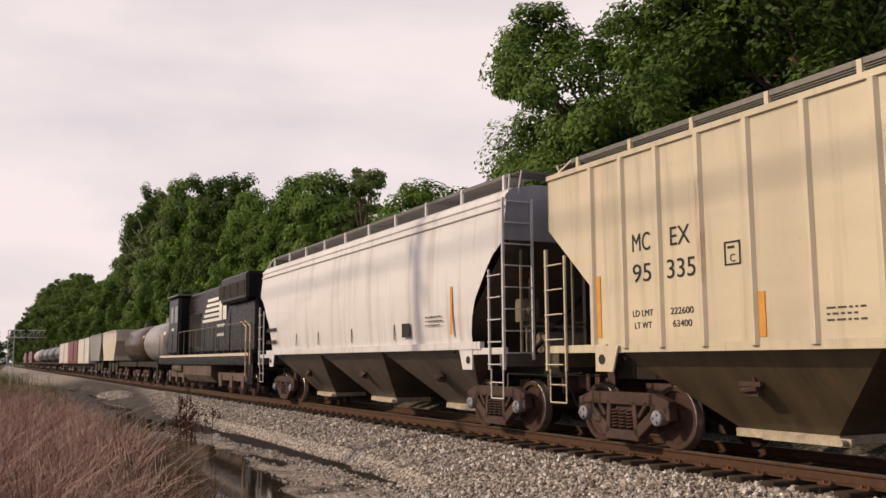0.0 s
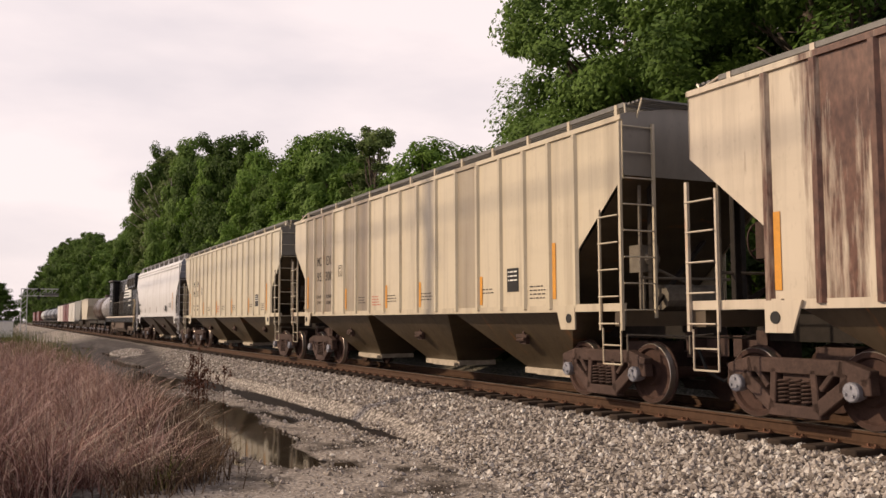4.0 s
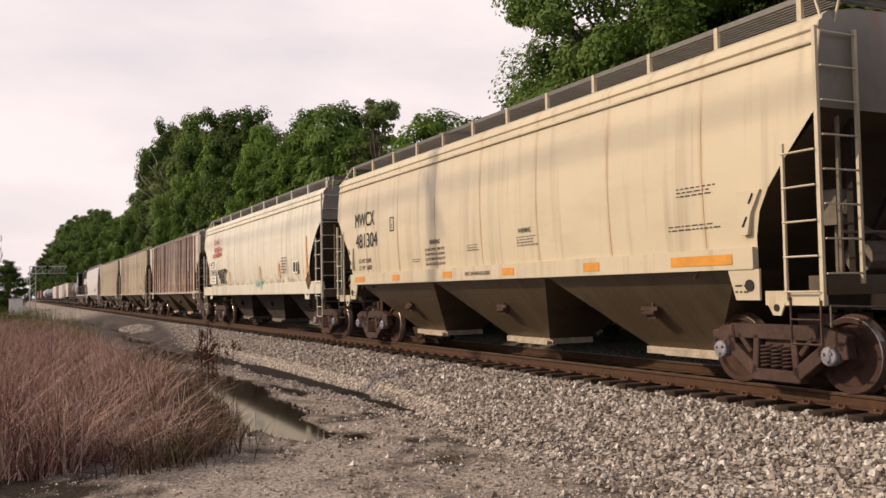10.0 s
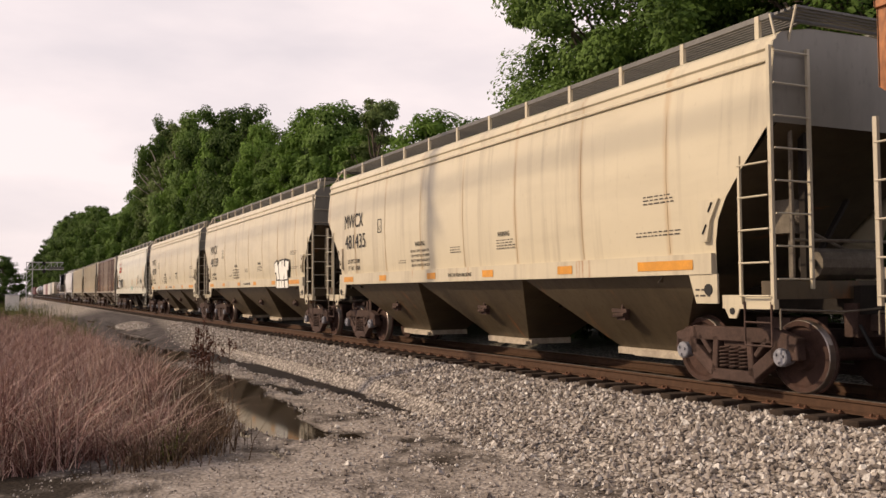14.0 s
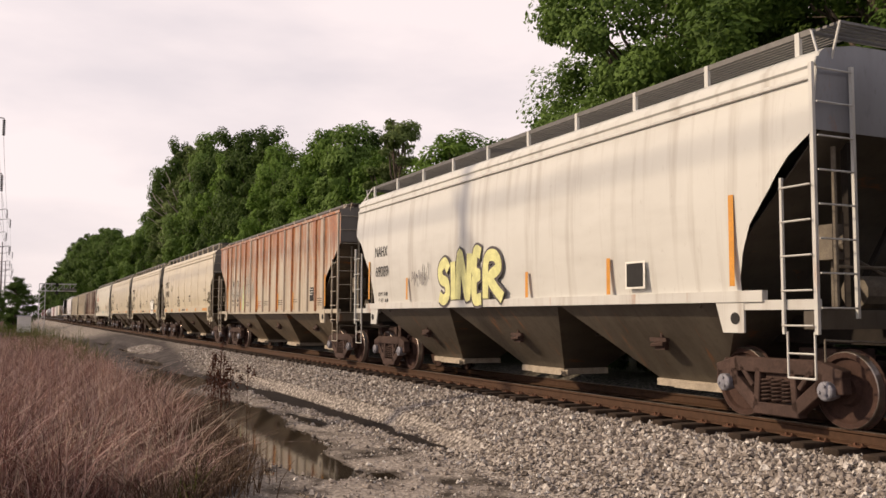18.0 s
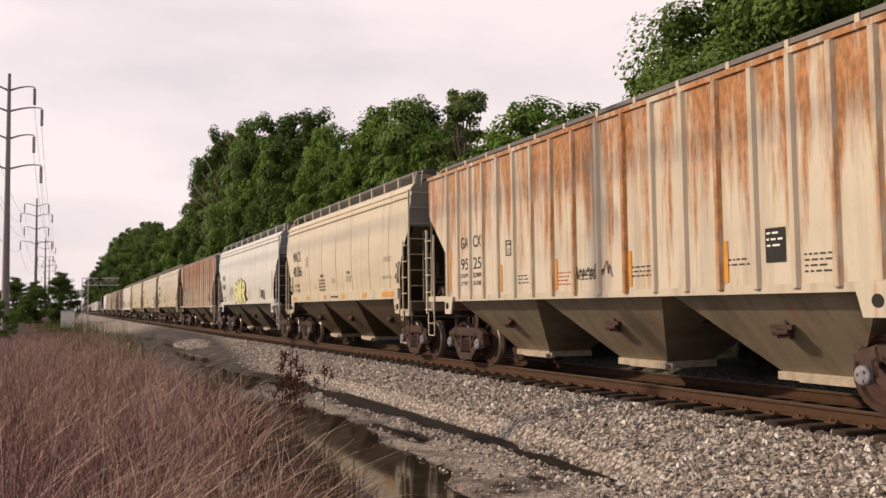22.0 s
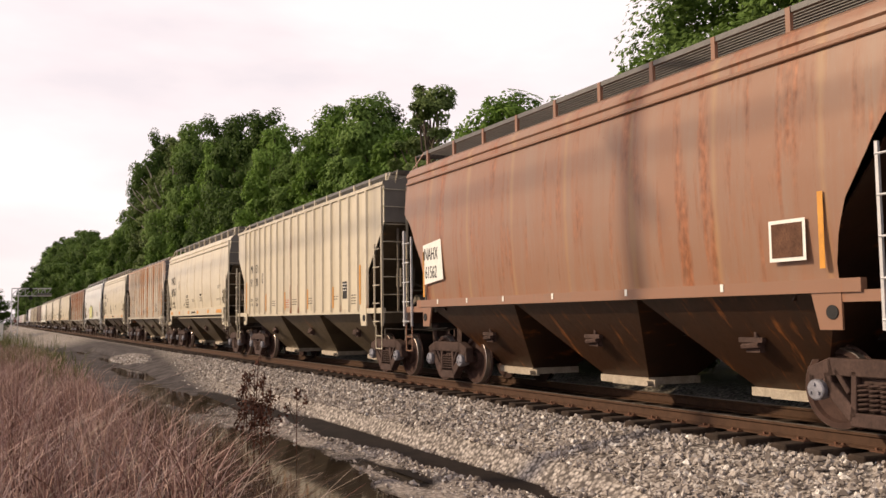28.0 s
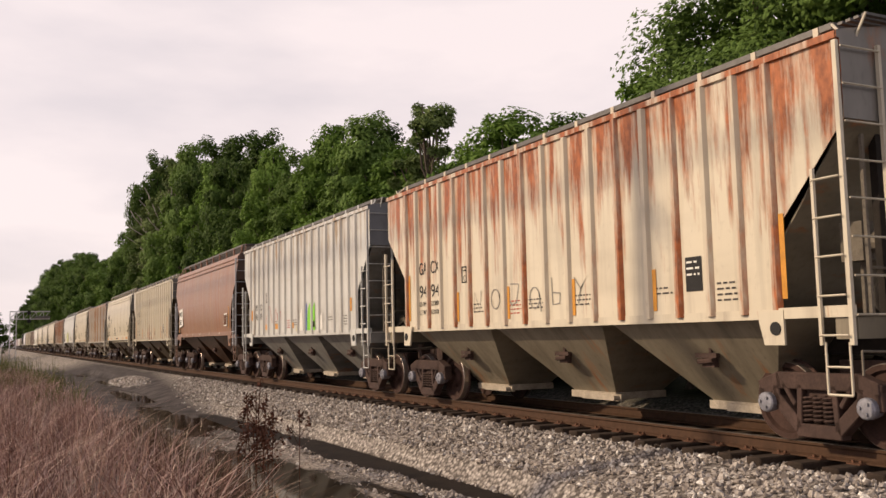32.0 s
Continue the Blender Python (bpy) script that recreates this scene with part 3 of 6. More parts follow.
def limb(bm, a, b, r0, r1, bends, rng):
    a, b = Vector(a), Vector(b)
    pts = [a.lerp(b, i / bends) + Vector((rng.uniform(-1, 1), rng.uniform(-1, 1), 0)) * (b - a).length * 0.05 * (0 < i < bends) for i in range(bends + 1)]
    prev = None
    for i, p in enumerate(pts):
        r = r0 + (r1 - r0) * i / bends
        ring = [bm.verts.new(p + Vector((math.cos(k * 1.0472) * r, math.sin(k * 1.0472) * r, 0))) for k in range(6)]
        if prev:
            for k in range(6):
                bm.faces.new((prev[k], prev[(k + 1) % 6], ring[(k + 1) % 6], ring[k]))
        prev = ring


def make_tree(height, width, low, seed, mat, clumps=80, per=70, size=0.2, gaps=0.0, label="", bare=0, belly=(0.42, 2.2)):
    """A tapered trunk, limbs and a crown of leaf clumps set on the limbs' ends, with an uneven outline."""
    rng = random.Random(seed)
    tree = thing("tree", label or "tall broadleaf tree with dense dark green crown", "tree", "trees along the line")
    bm = bmesh.new()
    limb(bm, (0, 0, 0), (rng.uniform(-0.4, 0.4), rng.uniform(-0.4, 0.4), height * 0.82), height * 0.022 + 0.06, 0.04, 6, rng)
    cs, rs, hubs, a = [], [], [], rng.uniform(0, 6.283)
    for i in range(clumps):
        # rounded boughs, each a cluster of smaller clumps
        if i % 9 == 0:
            k = (i // 9 + rng.uniform(0.2, 0.8)) / (clumps / 9)
            prof = max(0.18, 1 - abs((k - belly[0]) / 0.62) ** belly[1])
            bough = width * rng.uniform(0.27, 0.46)
            a += 2.4 + rng.uniform(-0.5, 0.5)
            rr = max(0.0, width * prof * rng.uniform(0.78, 1.10) - bough * 0.75)
            hub = Vector((math.cos(a) * rr, math.sin(a) * rr, height * low + (height * (1 - low) - bough * 0.9) * k + bough * 0.1))
        d = Vector((rng.gauss(0, 1), rng.gauss(0, 1), rng.gauss(0.15, 0.8))).normalized()
        p = hub + d * bough * rng.uniform(0.5, 0.92)
        p.z = max(p.z, height * low * 0.8)
        if i % 3 == 0:
            limb(bm, (0, 0, p.z * rng.uniform(0.55, 0.8)), p, 0.02 + 0.006 * height, 0.015, 4, rng)
        if rng.random() < gaps:
            continue
        cs.append(p)
        hubs.append(hub - Vector((0, 0, bough * 0.35)))
        rs.append(bough * rng.uniform(0.28, 0.48))
    dead = bmesh.new()
    for i in range(bare):
        a = math.pi + 0.2 + i * 0.13
        z = height * (0.56 + 0.035 * i)
        limb(dead, (math.cos(a) * width * 0.3, math.sin(a) * width * 0.3, z * 0.85), (math.cos(a) * width * 0.98, math.sin(a) * width * 0.98, z + 0.4 + 0.5 * (i % 3)), 0.16, 0.05, 5, rng)
    part("trunk", bm, M_BARK, tree, "", True)
    if bare:
        part("dead_limb", dead, M_DEAD, tree, "bleached bare limb")
    else:
        dead.free()
    mesh_part("crown", leaf_mesh("crown", cs, rs, per, size, seed, 0.75, hubs), mat, tree)
    return tree


def plant(proto, x, y, s=1.0, turn=0.0, z=None, sx=None):
    z = z if z is not None else BANK - 0.05 if x > 14 else GZ
    return copy_thing(proto, pose(x, y, z, 0, 0, turn) @ Matrix.Diagonal((sx or s, sx or s, s, 1)))


oak = make_tree(12.6, 4.8, 0.06, 21, M_LEAF, 378, 320, 0.080, 0.0, belly=(0.52, 4.0))
oak.matrix_basis = pose(17.3, 21.7, BANK - 0.05, 0, 0, 40)
ash = make_tree(12, 4.2, 0.03, 22, M_LEAF, 270, 120, 0.125, 0.02)
ash.matrix_basis = pose(17.0, 48.6, BANK - 0.05, 0, 0, 10)
elm = make_tree(12, 4.2, 0.05, 29, M_LEAF2, 234, 105, 0.125, 0.04, "broad leafy tree with sunlit mid-green crown")
elm.matrix_basis = pose(17.2, 54.6, BANK - 0.05, 0, 0, 10)
locust = make_tree(8.0, 3.2, 0.05, 23, M_LEAF2, 180, 150, 0.090, 0.04, "locust tree with feathery fresh green crown")
locust.matrix_basis = pose(16.0, 30.9, BANK - 0.05, 0, 0, 0)
poplar = make_tree(11.0, 2.4, 0.06, 24, M_LEAF3, 162, 110, 0.085, 0.08, "slender grey-green tree with an open wispy top")
poplar.matrix_basis = pose(15.6, 39.0, BANK - 0.05, 0, 0, 0)
snag = make_tree(21.5, 5.0, 0.06, 25, M_LEAF3, 198, 90, 0.20, 0.12, "tall half-bare tree with a pale dead limb", 6)
snag.matrix_basis = pose(17.4, 108.0, BANK - 0.05, 0, 0, 0)
far_tree = make_tree(18, 5.6, 0.03, 26, M_LEAF, 162, 75, 0.22, 0.02)
far_tree.matrix_basis = pose(18.2, 146.0, BANK - 0.05, 0, 0, 0)
shrub = make_tree(6.0, 2.8, 0.02, 27, M_LEAF2, 90, 80, 0.115, 0.02, "leafy green understorey shrub")
shrub.matrix_basis = pose(15.2, 31.0, BANK - 0.05, 0, 0, 0)
tagged(shrub, "leafy green understorey shrub", "shrub", "shrubs along the line")

for x, y, s, a in ((17.8, 14.6, 1.10, 120), (22.0, 20.0, 1.14, 80), (22.5, 12.0, 1.2, 10)):
    plant(oak, x, y, s, a)
for x, y, s, a in ((15.6, 33.6, 1.10, 50), (16.8, 27.6, 1.08, 150), (17.4, 36.0, 1.06, 250), (16.0, 42.5, 1.18, 20)):
    plant(locust, x, y, s, a)

frnd = random.Random(5)
# the front of the wood: where each tree stands along the line, its height and its half width
WOOD = ((ash, 45.5, 11.6, 3.0), (elm, 50.5, 12.4, 3.1), (ash, 56.0, 12.0, 3.2), (elm, 61.0, 13.4, 3.0), (ash, 66.0, 15.2, 3.9), (ash, 73.5, 16.8, 4.2), (elm, 79.0, 15.6, 3.4), (ash, 84.0, 18.6, 4.6),
        (ash, 93.5, 20.4, 4.8), (snag, 101.0, 21.0, 4.6), (ash, 112.0, 22.8, 4.2), (far_tree, 121.0, 21.0, 3.6),
        (far_tree, 133.0, 14.0, 4.2), (elm, 142.0, 14.6, 4.6), (far_tree, 152.0, 15.6, 5.0), (far_tree, 163.0, 15.2, 5.0), (elm, 175.0, 16.4, 5.2), (far_tree, 187.0, 16.8, 5.4), (far_tree, 200.0, 19.0, 5.6), (far_tree, 214.0, 21.4, 6.0),
        (far_tree, 230.0, 23.0, 6.4), (far_tree, 247.0, 24.6, 6.4), (far_tree, 266.0, 24.4, 6.6), (far_tree, 288.0, 26.0, 6.8), (far_tree, 312.0, 28.6, 7.0), (far_tree, 338.0, 29.4, 7.0), (far_tree, 366.0, 31.0, 7.2), (far_tree, 396.0, 32.0, 7.4), (far_tree, 430.0, 33.0, 7.6))
SIZE = {ash.name: (12.0, 4.2), elm.name: (12.0, 4.2), far_tree.name: (18.0, 5.6), snag.name: (21.5, 5.0)}
for proto, y, top, wide in WOOD:
    tall, half = SIZE[proto.name]
    plant(proto, 12.5 + wide, y, (top - BANK) / tall, frnd.uniform(0, 360) if proto != snag else 20, None, wide / half)
    # the row behind fills the gaps
    if y < 260:
        plant(ash if y < 100 else far_tree, 12.5 + wide + 4.6, y + 4.2 + y * 0.10, (top * 0.96) / (12.0 if y < 100 else 18.0) * frnd.uniform(0.92, 1.06), frnd.uniform(0, 360), None, wide * 1.05 / (4.2 if y < 100 else 5.6))
for i in range(11):
    s = frnd.uniform(1.0, 1.35)
    plant(locust, 12.4 + 3.2 * s * 0.85 + frnd.uniform(0, 0.5), 47 + i * 4.6 + frnd.uniform(-1, 1), s * (1 + 0.035 * i), frnd.uniform(0, 360), None, s * 0.85)
for i in range(14):
    y = 37 + i * 6.2 + frnd.uniform(-1, 1)
    s = frnd.uniform(0.8, 1.15) * (0.9 + min(y, 70) / 110)
    plant(shrub, 12.6 + 2.5 * s + frnd.uniform(0, 0.8), y, s, frnd.uniform(0, 360))
for i in range(12):
    plant(far_tree, 19.5 + frnd.uniform(0, 5), 455 + i * 34 + frnd.uniform(-5, 5), frnd.uniform(1.5, 1.8), frnd.uniform(0, 360), None, 1.6)
# low thicket added to close the view under the train, leaves darkened as shade
thicket = make_tree(3.0, 1.7, 0.0, 28, M_SHADED_LEAF, 54, 70, 0.10, 0.0, "low thicket behind the track with shade put into its leaf colour")
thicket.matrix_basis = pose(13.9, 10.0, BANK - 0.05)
tagged(thicket, "low thicket behind the track with shade put into its leaf colour", "shrub", "thicket behind the track")
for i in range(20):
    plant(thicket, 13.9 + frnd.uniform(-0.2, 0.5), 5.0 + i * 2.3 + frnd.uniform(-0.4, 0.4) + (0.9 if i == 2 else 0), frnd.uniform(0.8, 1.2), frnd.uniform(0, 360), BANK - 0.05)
# lone trees and scrub on the far side of the verge
for x, y, s in ((-0.6, 165, 1.15), (-4.5, 178, 1.0), (-9, 200, 1.2), (-14, 190, 1.2)):
    plant(ash, x, y, s * 0.62, x * 40, GZ, s * 0.78)
for i in range(12):
    plant(shrub, -3.2 - frnd.uniform(0, 5) - i * 0.25, 52 + i * 9 + frnd.uniform(-3, 3), frnd.uniform(0.4, 0.62), frnd.uniform(0, 360))


# ---- dry grass and weeds ----
def grass_edge(y):
    """How far the tall grass reaches towards the track at y."""
    pts = ((5, -0.5), (9, 0.5), (11, 1.0), (12.2, 2.1), (14, 2.5), (17, 2.8), (20, 3.1), (26, 3.2), (40, 3.1), (60, 2.8), (90, 2.4), (140, 0.8))
    for (y0, x0), (y1, x1) in zip(pts, pts[1:]):
        if y <= y1:
            return x0 + (x1 - x0) * (y - y0) / (y1 - y0)
    return 0.4


def blades(name, count, area, height, width, mat, seed, label, lean=0.35):
    g = np.random.default_rng(seed)
    P, Hs, *way_out = area(g, count, height)
    n = len(P)
    a = way_out[0] + g.normal(0, 0.7, n) if way_out else g.uniform(0, 6.283, n)
    ln = Hs * g.uniform(0.05, 1.0, n) ** 1.4 * lean * 2.2
    d = np.stack([np.cos(a), np.sin(a), np.zeros(n)], -1)
    side = np.stack([-np.sin(a + 0.9), np.cos(a + 0.9), np.zeros(n)], -1)
    rows = []
    for k in (0.0, 0.4, 0.75, 1.0):
        c = P + d * (ln * k ** 2)[:, None] + np.array((0, 0, 1)) * (Hs * (k - 0.18 * lean * k ** 3))[:, None]
        w = width * (1 - 0.85 * k)
        rows += [c - side * w, c + side * w]
    V = np.stack(rows, 1)
    F = np.array([(0, 1, 3, 2), (2, 3, 5, 4), (4, 5, 7, 6)])[None] + (np.arange(n) * 8)[:, None, None]
    me = bpy.data.meshes.new(name)
    me.from_pydata(V.reshape(-1, 3).tolist(), [], F.reshape(-1, 4).tolist())
    return tagged(mesh_part(name, me, mat), label, "grass", "", "stuff")


M_STRAW = straw_like("dry_straw", (0.040, 0.018, 0.016), (0.245, 0.120, 0.100), (0.68, 0.48, 0.42))
M_WEED = straw_like("weed_green", (0.05, 0.075, 0.015), (0.10, 0.12, 0.03), (0.20, 0.19, 0.06))
M_DOCK = straw_like("dock_brown", (0.035, 0.015, 0.010), (0.075, 0.030, 0.020), (0.13, 0.06, 0.04))


TUFT = 34


def verge(g, n, height):
    m = n // TUFT + 1
    y = 12.0 + 72 * g.random(m) ** 1.8
    e = np.array([grass_edge(v) for v in y])
    x = e - np.abs(g.normal(0, 1.0, m)) * 2.2
    x = np.where(g.random(m) < 0.5, e - (e + 3.5) * g.random(m), x)
    spread = g.normal(0, 1, (n, 2)) * (0.05 + 0.13 * np.repeat(g.random(m), TUFT)[:n] ** 1.5)[:, None]
    lush = np.repeat(g.uniform(0.45, 1.2, m), TUFT)[:n]
    x, y = np.repeat(x, TUFT)[:n] + spread[:, 0], np.repeat(y, TUFT)[:n] + spread[:, 1]
    e = np.array([grass_edge(v) for v in y])
    tuft = np.array([noise.noise((a * 0.9, b * 0.9, 2.0)) for a, b in zip(x, y)])
    h = height * lush * g.uniform(0.3, 1.0, n) * np.clip(0.80 + 1.15 * tuft, 0.22, 1.3) * np.clip(0.55 + (e - x) * 0.35, 0.4, 1.0) * np.clip(1.08 - y / 160, 0.6, 1)
    z = np.array([ground_height(a, b) for a, b in zip(x, y)])
    return np.stack([x, y, z], -1), h, np.arctan2(spread[:, 1], spread[:, 0]) + g.normal(0, 0.5, n)


def strays(g, n, height):
    """Single stout stems that lean out of the tufts any way."""
    P, h, a = verge(g, n * TUFT, height)
    pick = g.choice(len(P), n, replace=False)
    return P[pick], height * g.uniform(0.4, 1.0, n) * np.clip(1.05 - P[pick][:, 1] / 120, 0.5, 1)


blades("dry_grass", 21000, verge, 1.5, 0.0068, M_STRAW, 31, "tall dry brown grass and dead stalks on the verge", 0.62)


def weeds(g, n, height):
    c = np.array(((1.9, 11.9), (2.6, 60), (1.6, 66), (2.35, 38.5), (1.1, 49), (2.2, 52), (0.6, 56), (1.6, 84), (0.6, 104), (-0.6, 130)))
    w = g.choice(len(c), n, p=(0.012, 0.15, 0.15, 0.10, 0.10, 0.13, 0.08, 0.10, 0.09, 0.088))
    P = c[w] + g.normal(0, 0.45, (n, 2)) * np.where(w == 0, 0.18, np.where(w > 6, 3.6, np.where(w == 3, 0.8, 1.5)))[:, None]
    z = np.array([ground_height(a, b) for a, b in zip(P[:, 0], P[:, 1])])
    return np.c_[P, z], height * g.uniform(0.4, 1.0, n) * np.where(w == 0, 0.45, np.where(w > 6, 1.5, 1.0))


M_PALE = straw_like("bleached_straw", (0.30, 0.22, 0.165), (0.46, 0.36, 0.28), (0.62, 0.52, 0.42))
blades("bleached_stalks", 2300, strays, 1.25, 0.0085, M_PALE, 35, "bleached dead stalks bent over the verge", 0.75)


def mat_of_straw(g, n, height):
    """Fallen stems lying every way over one another."""
    y = 12.0 + 40 * g.random(n) ** 1.7
    e = np.array([grass_edge(v) for v in y])
    x = e - 0.25 - (e + 3.2) * g.random(n) ** 1.2
    z = np.array([ground_height(a, b) for a, b in zip(x, y)])
    heap = np.array([noise.noise((a * 0.7, b * 0.7, 6.0)) for a, b in zip(x, y)])
    return np.stack([x, y, z + g.uniform(0, 0.35, n) * np.clip(0.7 + heap, 0.1, 1.2)], -1), height * g.uniform(0.35, 1.0, n)


def seed_heads(g, n, height):
    """Pale feathery tops, thickest away from the path."""
    y = 17 + 45 * g.random(n) ** 1.3
    e = np.array([grass_edge(v) for v in y])
    x = e - 0.3 - (e + 3.2) * g.random(n)
    z = np.array([ground_height(a, b) for a, b in zip(x, y)])
    return np.stack([x, y, z + 0.25], -1), height * g.uniform(0.5, 1.0, n)


M_HEAD = straw_like("straw_heads", (0.20, 0.11, 0.092), (0.40, 0.26, 0.215), (0.66, 0.49, 0.43))
blades("straw_heads", 7000, seed_heads, 0.95, 0.0085, M_HEAD, 43, "pale feathery dry grass heads on the verge", 0.6)
M_FALLEN = straw_like("fallen_straw", (0.075, 0.036, 0.032), (0.29, 0.165, 0.140), (0.66, 0.50, 0.43))
blades("matted_straw", 11000, mat_of_straw, 0.62, 0.0055, M_FALLEN, 41, "matted fallen straw tangled under the standing grass", 1.9)


def undergrowth(g, n, height):
    y = 11.3 + 20 * g.random(n)
    e = np.array([grass_edge(v) for v in y])
    x = e + g.normal(0.12, 0.30, n)
    z = np.array([ground_height(a, b) for a, b in zip(x, y)])
    return np.stack([x, y, z], -1), height * g.uniform(0.3, 1.0, n)


M_OLIVE = straw_like("olive_undergrowth", (0.045, 0.026, 0.018), (0.11, 0.072, 0.046), (0.21, 0.155, 0.11))
blades("undergrowth", 5200, undergrowth, 0.62, 0.009, M_OLIVE, 36, "low olive-brown undergrowth at the edge of the path", 0.8)
blades("green_weeds", 2400, weeds, 1.0, 0.02, M_WEED, 32, "patches of green weeds among the dry grass", 0.3)

# brown seed stalks standing at the edge of the puddle
stalk_rnd = random.Random(9)
for i in range(11):
    x, y = 3.95 + stalk_rnd.gauss(0, 0.40) + (i % 4 == 0) * 0.6, 21.8 + stalk_rnd.gauss(0, 0.9)
    h = stalk_rnd.uniform(0.8, 1.5) if i else 1.65
    w = thing("seed_stalk", "dead reddish-brown dock stalk with clustered seeds", "weed", "dock stalks by the puddle", "", pose(x, y, ground_height(x, y) - 0.02, stalk_rnd.uniform(-6, 6), stalk_rnd.uniform(-6, 6), stalk_rnd.uniform(0, 360)))
    bm = bmesh.new()
    rod(bm, (0, 0, 0), (0, 0, h), 0.007, 5)
    tips = [(0, 0, h)]
    for k in range(6):
        a, z0 = stalk_rnd.uniform(0, 6.283), h * stalk_rnd.uniform(0.35, 0.8)
        tip = (math.cos(a) * 0.16, math.sin(a) * 0.16, z0 + stalk_rnd.uniform(0.15, 0.35))
        rod(bm, (0, 0, z0), tip, 0.005, 4)
        tips.append(tip)
    tagged(part("stem", bm, M_DOCK, w), kind="stuff")
    tagged(mesh_part("seed", leaf_mesh("seed", [(t[0], t[1], t[2] - 0.06) for t in tips], [0.06] * len(tips), 12, 0.030, i, 2.2), M_DOCK, w), kind="stuff")


# ---- signal bridge, poles, cabinet ----
M_ALU = plain("weathered_aluminium", (0.52, 0.52, 0.53), 0.5, 0.3, 0.12)
M_POLE = plain("steel_pole", (0.23, 0.21, 0.21), 0.6, 0.2, 0.15)


def signal_bridge():
    sb = thing("signal_gantry", "grey lattice cantilever signal gantry over the track", "railway signal", "", "", pose(2.8, 140, GZ) @ Matrix.Diagonal((0.85, 0.85, 0.90, 1)))
    bm = bmesh.new()
    for px in (-0.45, 0.45):
        for py in (-0.4, 0.4):
            bar(bm, (px, py, 0), (px, py, 7.3), 0.11, 0.11, (0, 1, 0))
    for i in range(9):
        z = i * 0.8
        for py in (-0.4, 0.4):
            bar(bm, (-0.45, py, z), (0.45, py, z + 0.8), 0.07, 0.07, (0, 1, 0))
    part("mast", bm, M_ALU, sb)
    bm = bmesh.new()
    for z in (6.2, 7.3):
        for py in (-0.4, 0.4):
            bar(bm, (-0.45, py, z), (5.2, py, z), 0.12, 0.12)
    for i in range(6):
        x = -0.45 + i * 0.94
        bar(bm, (x, -0.4, 6.2), (x + 0.94, -0.4, 7.3), 0.07, 0.07, (0, 1, 0))
        bar(bm, (x, -0.4, 6.2), (x, -0.4, 7.3), 0.07, 0.07, (0, 1, 0))
    part("boom", bm, M_ALU, sb)
    for hx, hz in ((2.2, 7.1), (2.2, 5.9)):
        bm = bmesh.new()
        rod(bm, (hx, -0.75, hz), (hx, -0.6, hz), 0.30, 14)
        rod(bm, (hx, -0.6, hz), (hx, -0.3, hz), 0.2, 10)
        head = part("signal_head", bm, M_BLACK, sb, "round black signal target")
        bm = bmesh.new()
        rod(bm, (hx, -0.95, hz + 0.1), (hx, -0.75, hz + 0.1), 0.13, 10)
        part("hood", bm, M_BLACK, head)
    bm = bbox(3.0, 5.2, -0.6, -0.45, 6.25, 6.6)
    part("walkway", bm, M_GRATE, sb)


signal_bridge()


def pylon(x, y, h, arms):
    py = thing("power_pole", "tall steel transmission pole with upswept arms and insulators", "power pole", "transmission poles", "", pose(x, y, GZ))
    bm = bmesh.new()
    limb(bm, (0, 0, 0), (0, 0, h), 0.34, 0.13, 1, random.Random(1))
    part("pole", bm, M_POLE, py, "", True)
    for k, (z, reach) in enumerate(arms):
        for sgn in (-1, 1):
            bm = bmesh.new()
            last = (0, 0, z)
            for i in range(1, 6):
                q = i / 5
                nxt = (sgn * reach * q, 0, z + 0.5 * math.sin(q * 1.9))
                bar(bm, last, nxt, 0.16 - 0.08 * q, 0.18 - 0.09 * q, (0, 1, 0))
                last = nxt
            arm = part("arm", bm, M_POLE, py)
            bm = bmesh.new()
            for i in range(9):
                zz = last[2] - 0.15 - i * 0.16
                rod(bm, (last[0], 0, zz), (last[0], 0, zz - 0.09), 0.13, 8)
            rod(bm, (last[0], 0, last[2]), (last[0], 0, last[2] - 1.6), 0.03, 5)
            part("insulator", bm, M_BLACK, arm, "dark ribbed insulator string")


ARMS = [(21.0, 2.0), (19.2, 2.6), (16.8, 2.0), (14.2, 2.6)]
POLES = ((-4.4, 90, 22.5), (-4.7, 184, 22.5), (-5.0, 280, 22.5), (-5.5, 380, 22.5))
for px, pyy, ph in POLES:
    pylon(px, pyy, ph, ARMS)
for ai, (z, reach) in enumerate(ARMS):
    for sgn in (-1, 1):
        bm = bmesh.new()
        for (ax, ay, _), (bx, by, _) in zip(POLES, POLES[1:]):
            last = None
            for i in range(13):
                q = i / 12
                p = (ax + (bx - ax) * q + sgn * reach, ay + (by - ay) * q, z + GZ - 1.2 - 2.2 * 4 * q * (1 - q))
                if last:
                    rod(bm, last, p, 0.018, 4)
                last = p
        wire = part("power_line", bm, M_POLE)
        tagged(wire, "thin sagging conductor strung between the poles", "cable", "power lines")

# pole and cables out of view that shade the passing cars
shade = Vector((8.15, 17.6, 2.5)) + sun_dir * (16.0 / -sun_dir.x) * 1.0
pole = thing("utility_pole", "weathered timber utility pole with crossarm", "utility pole", "", "", pose(shade.x, shade.y, GZ))
bm = bmesh.new()
cable_z = 3.35 + (8.15 - shade.x) / -sun_dir.x * sun_dir.z
limb(bm, (0, 0, 0), (0, 0, cable_z - GZ + 3.0), 0.19, 0.15, 1, random.Random(2))
part("pole", bm, M_BARK, pole, "", True)
part("crossarm", bbox(-1.2, 1.2, -0.06, 0.06, cable_z - GZ - 0.17, cable_z - GZ - 0.05), M_BARK, pole)
bm = bmesh.new()
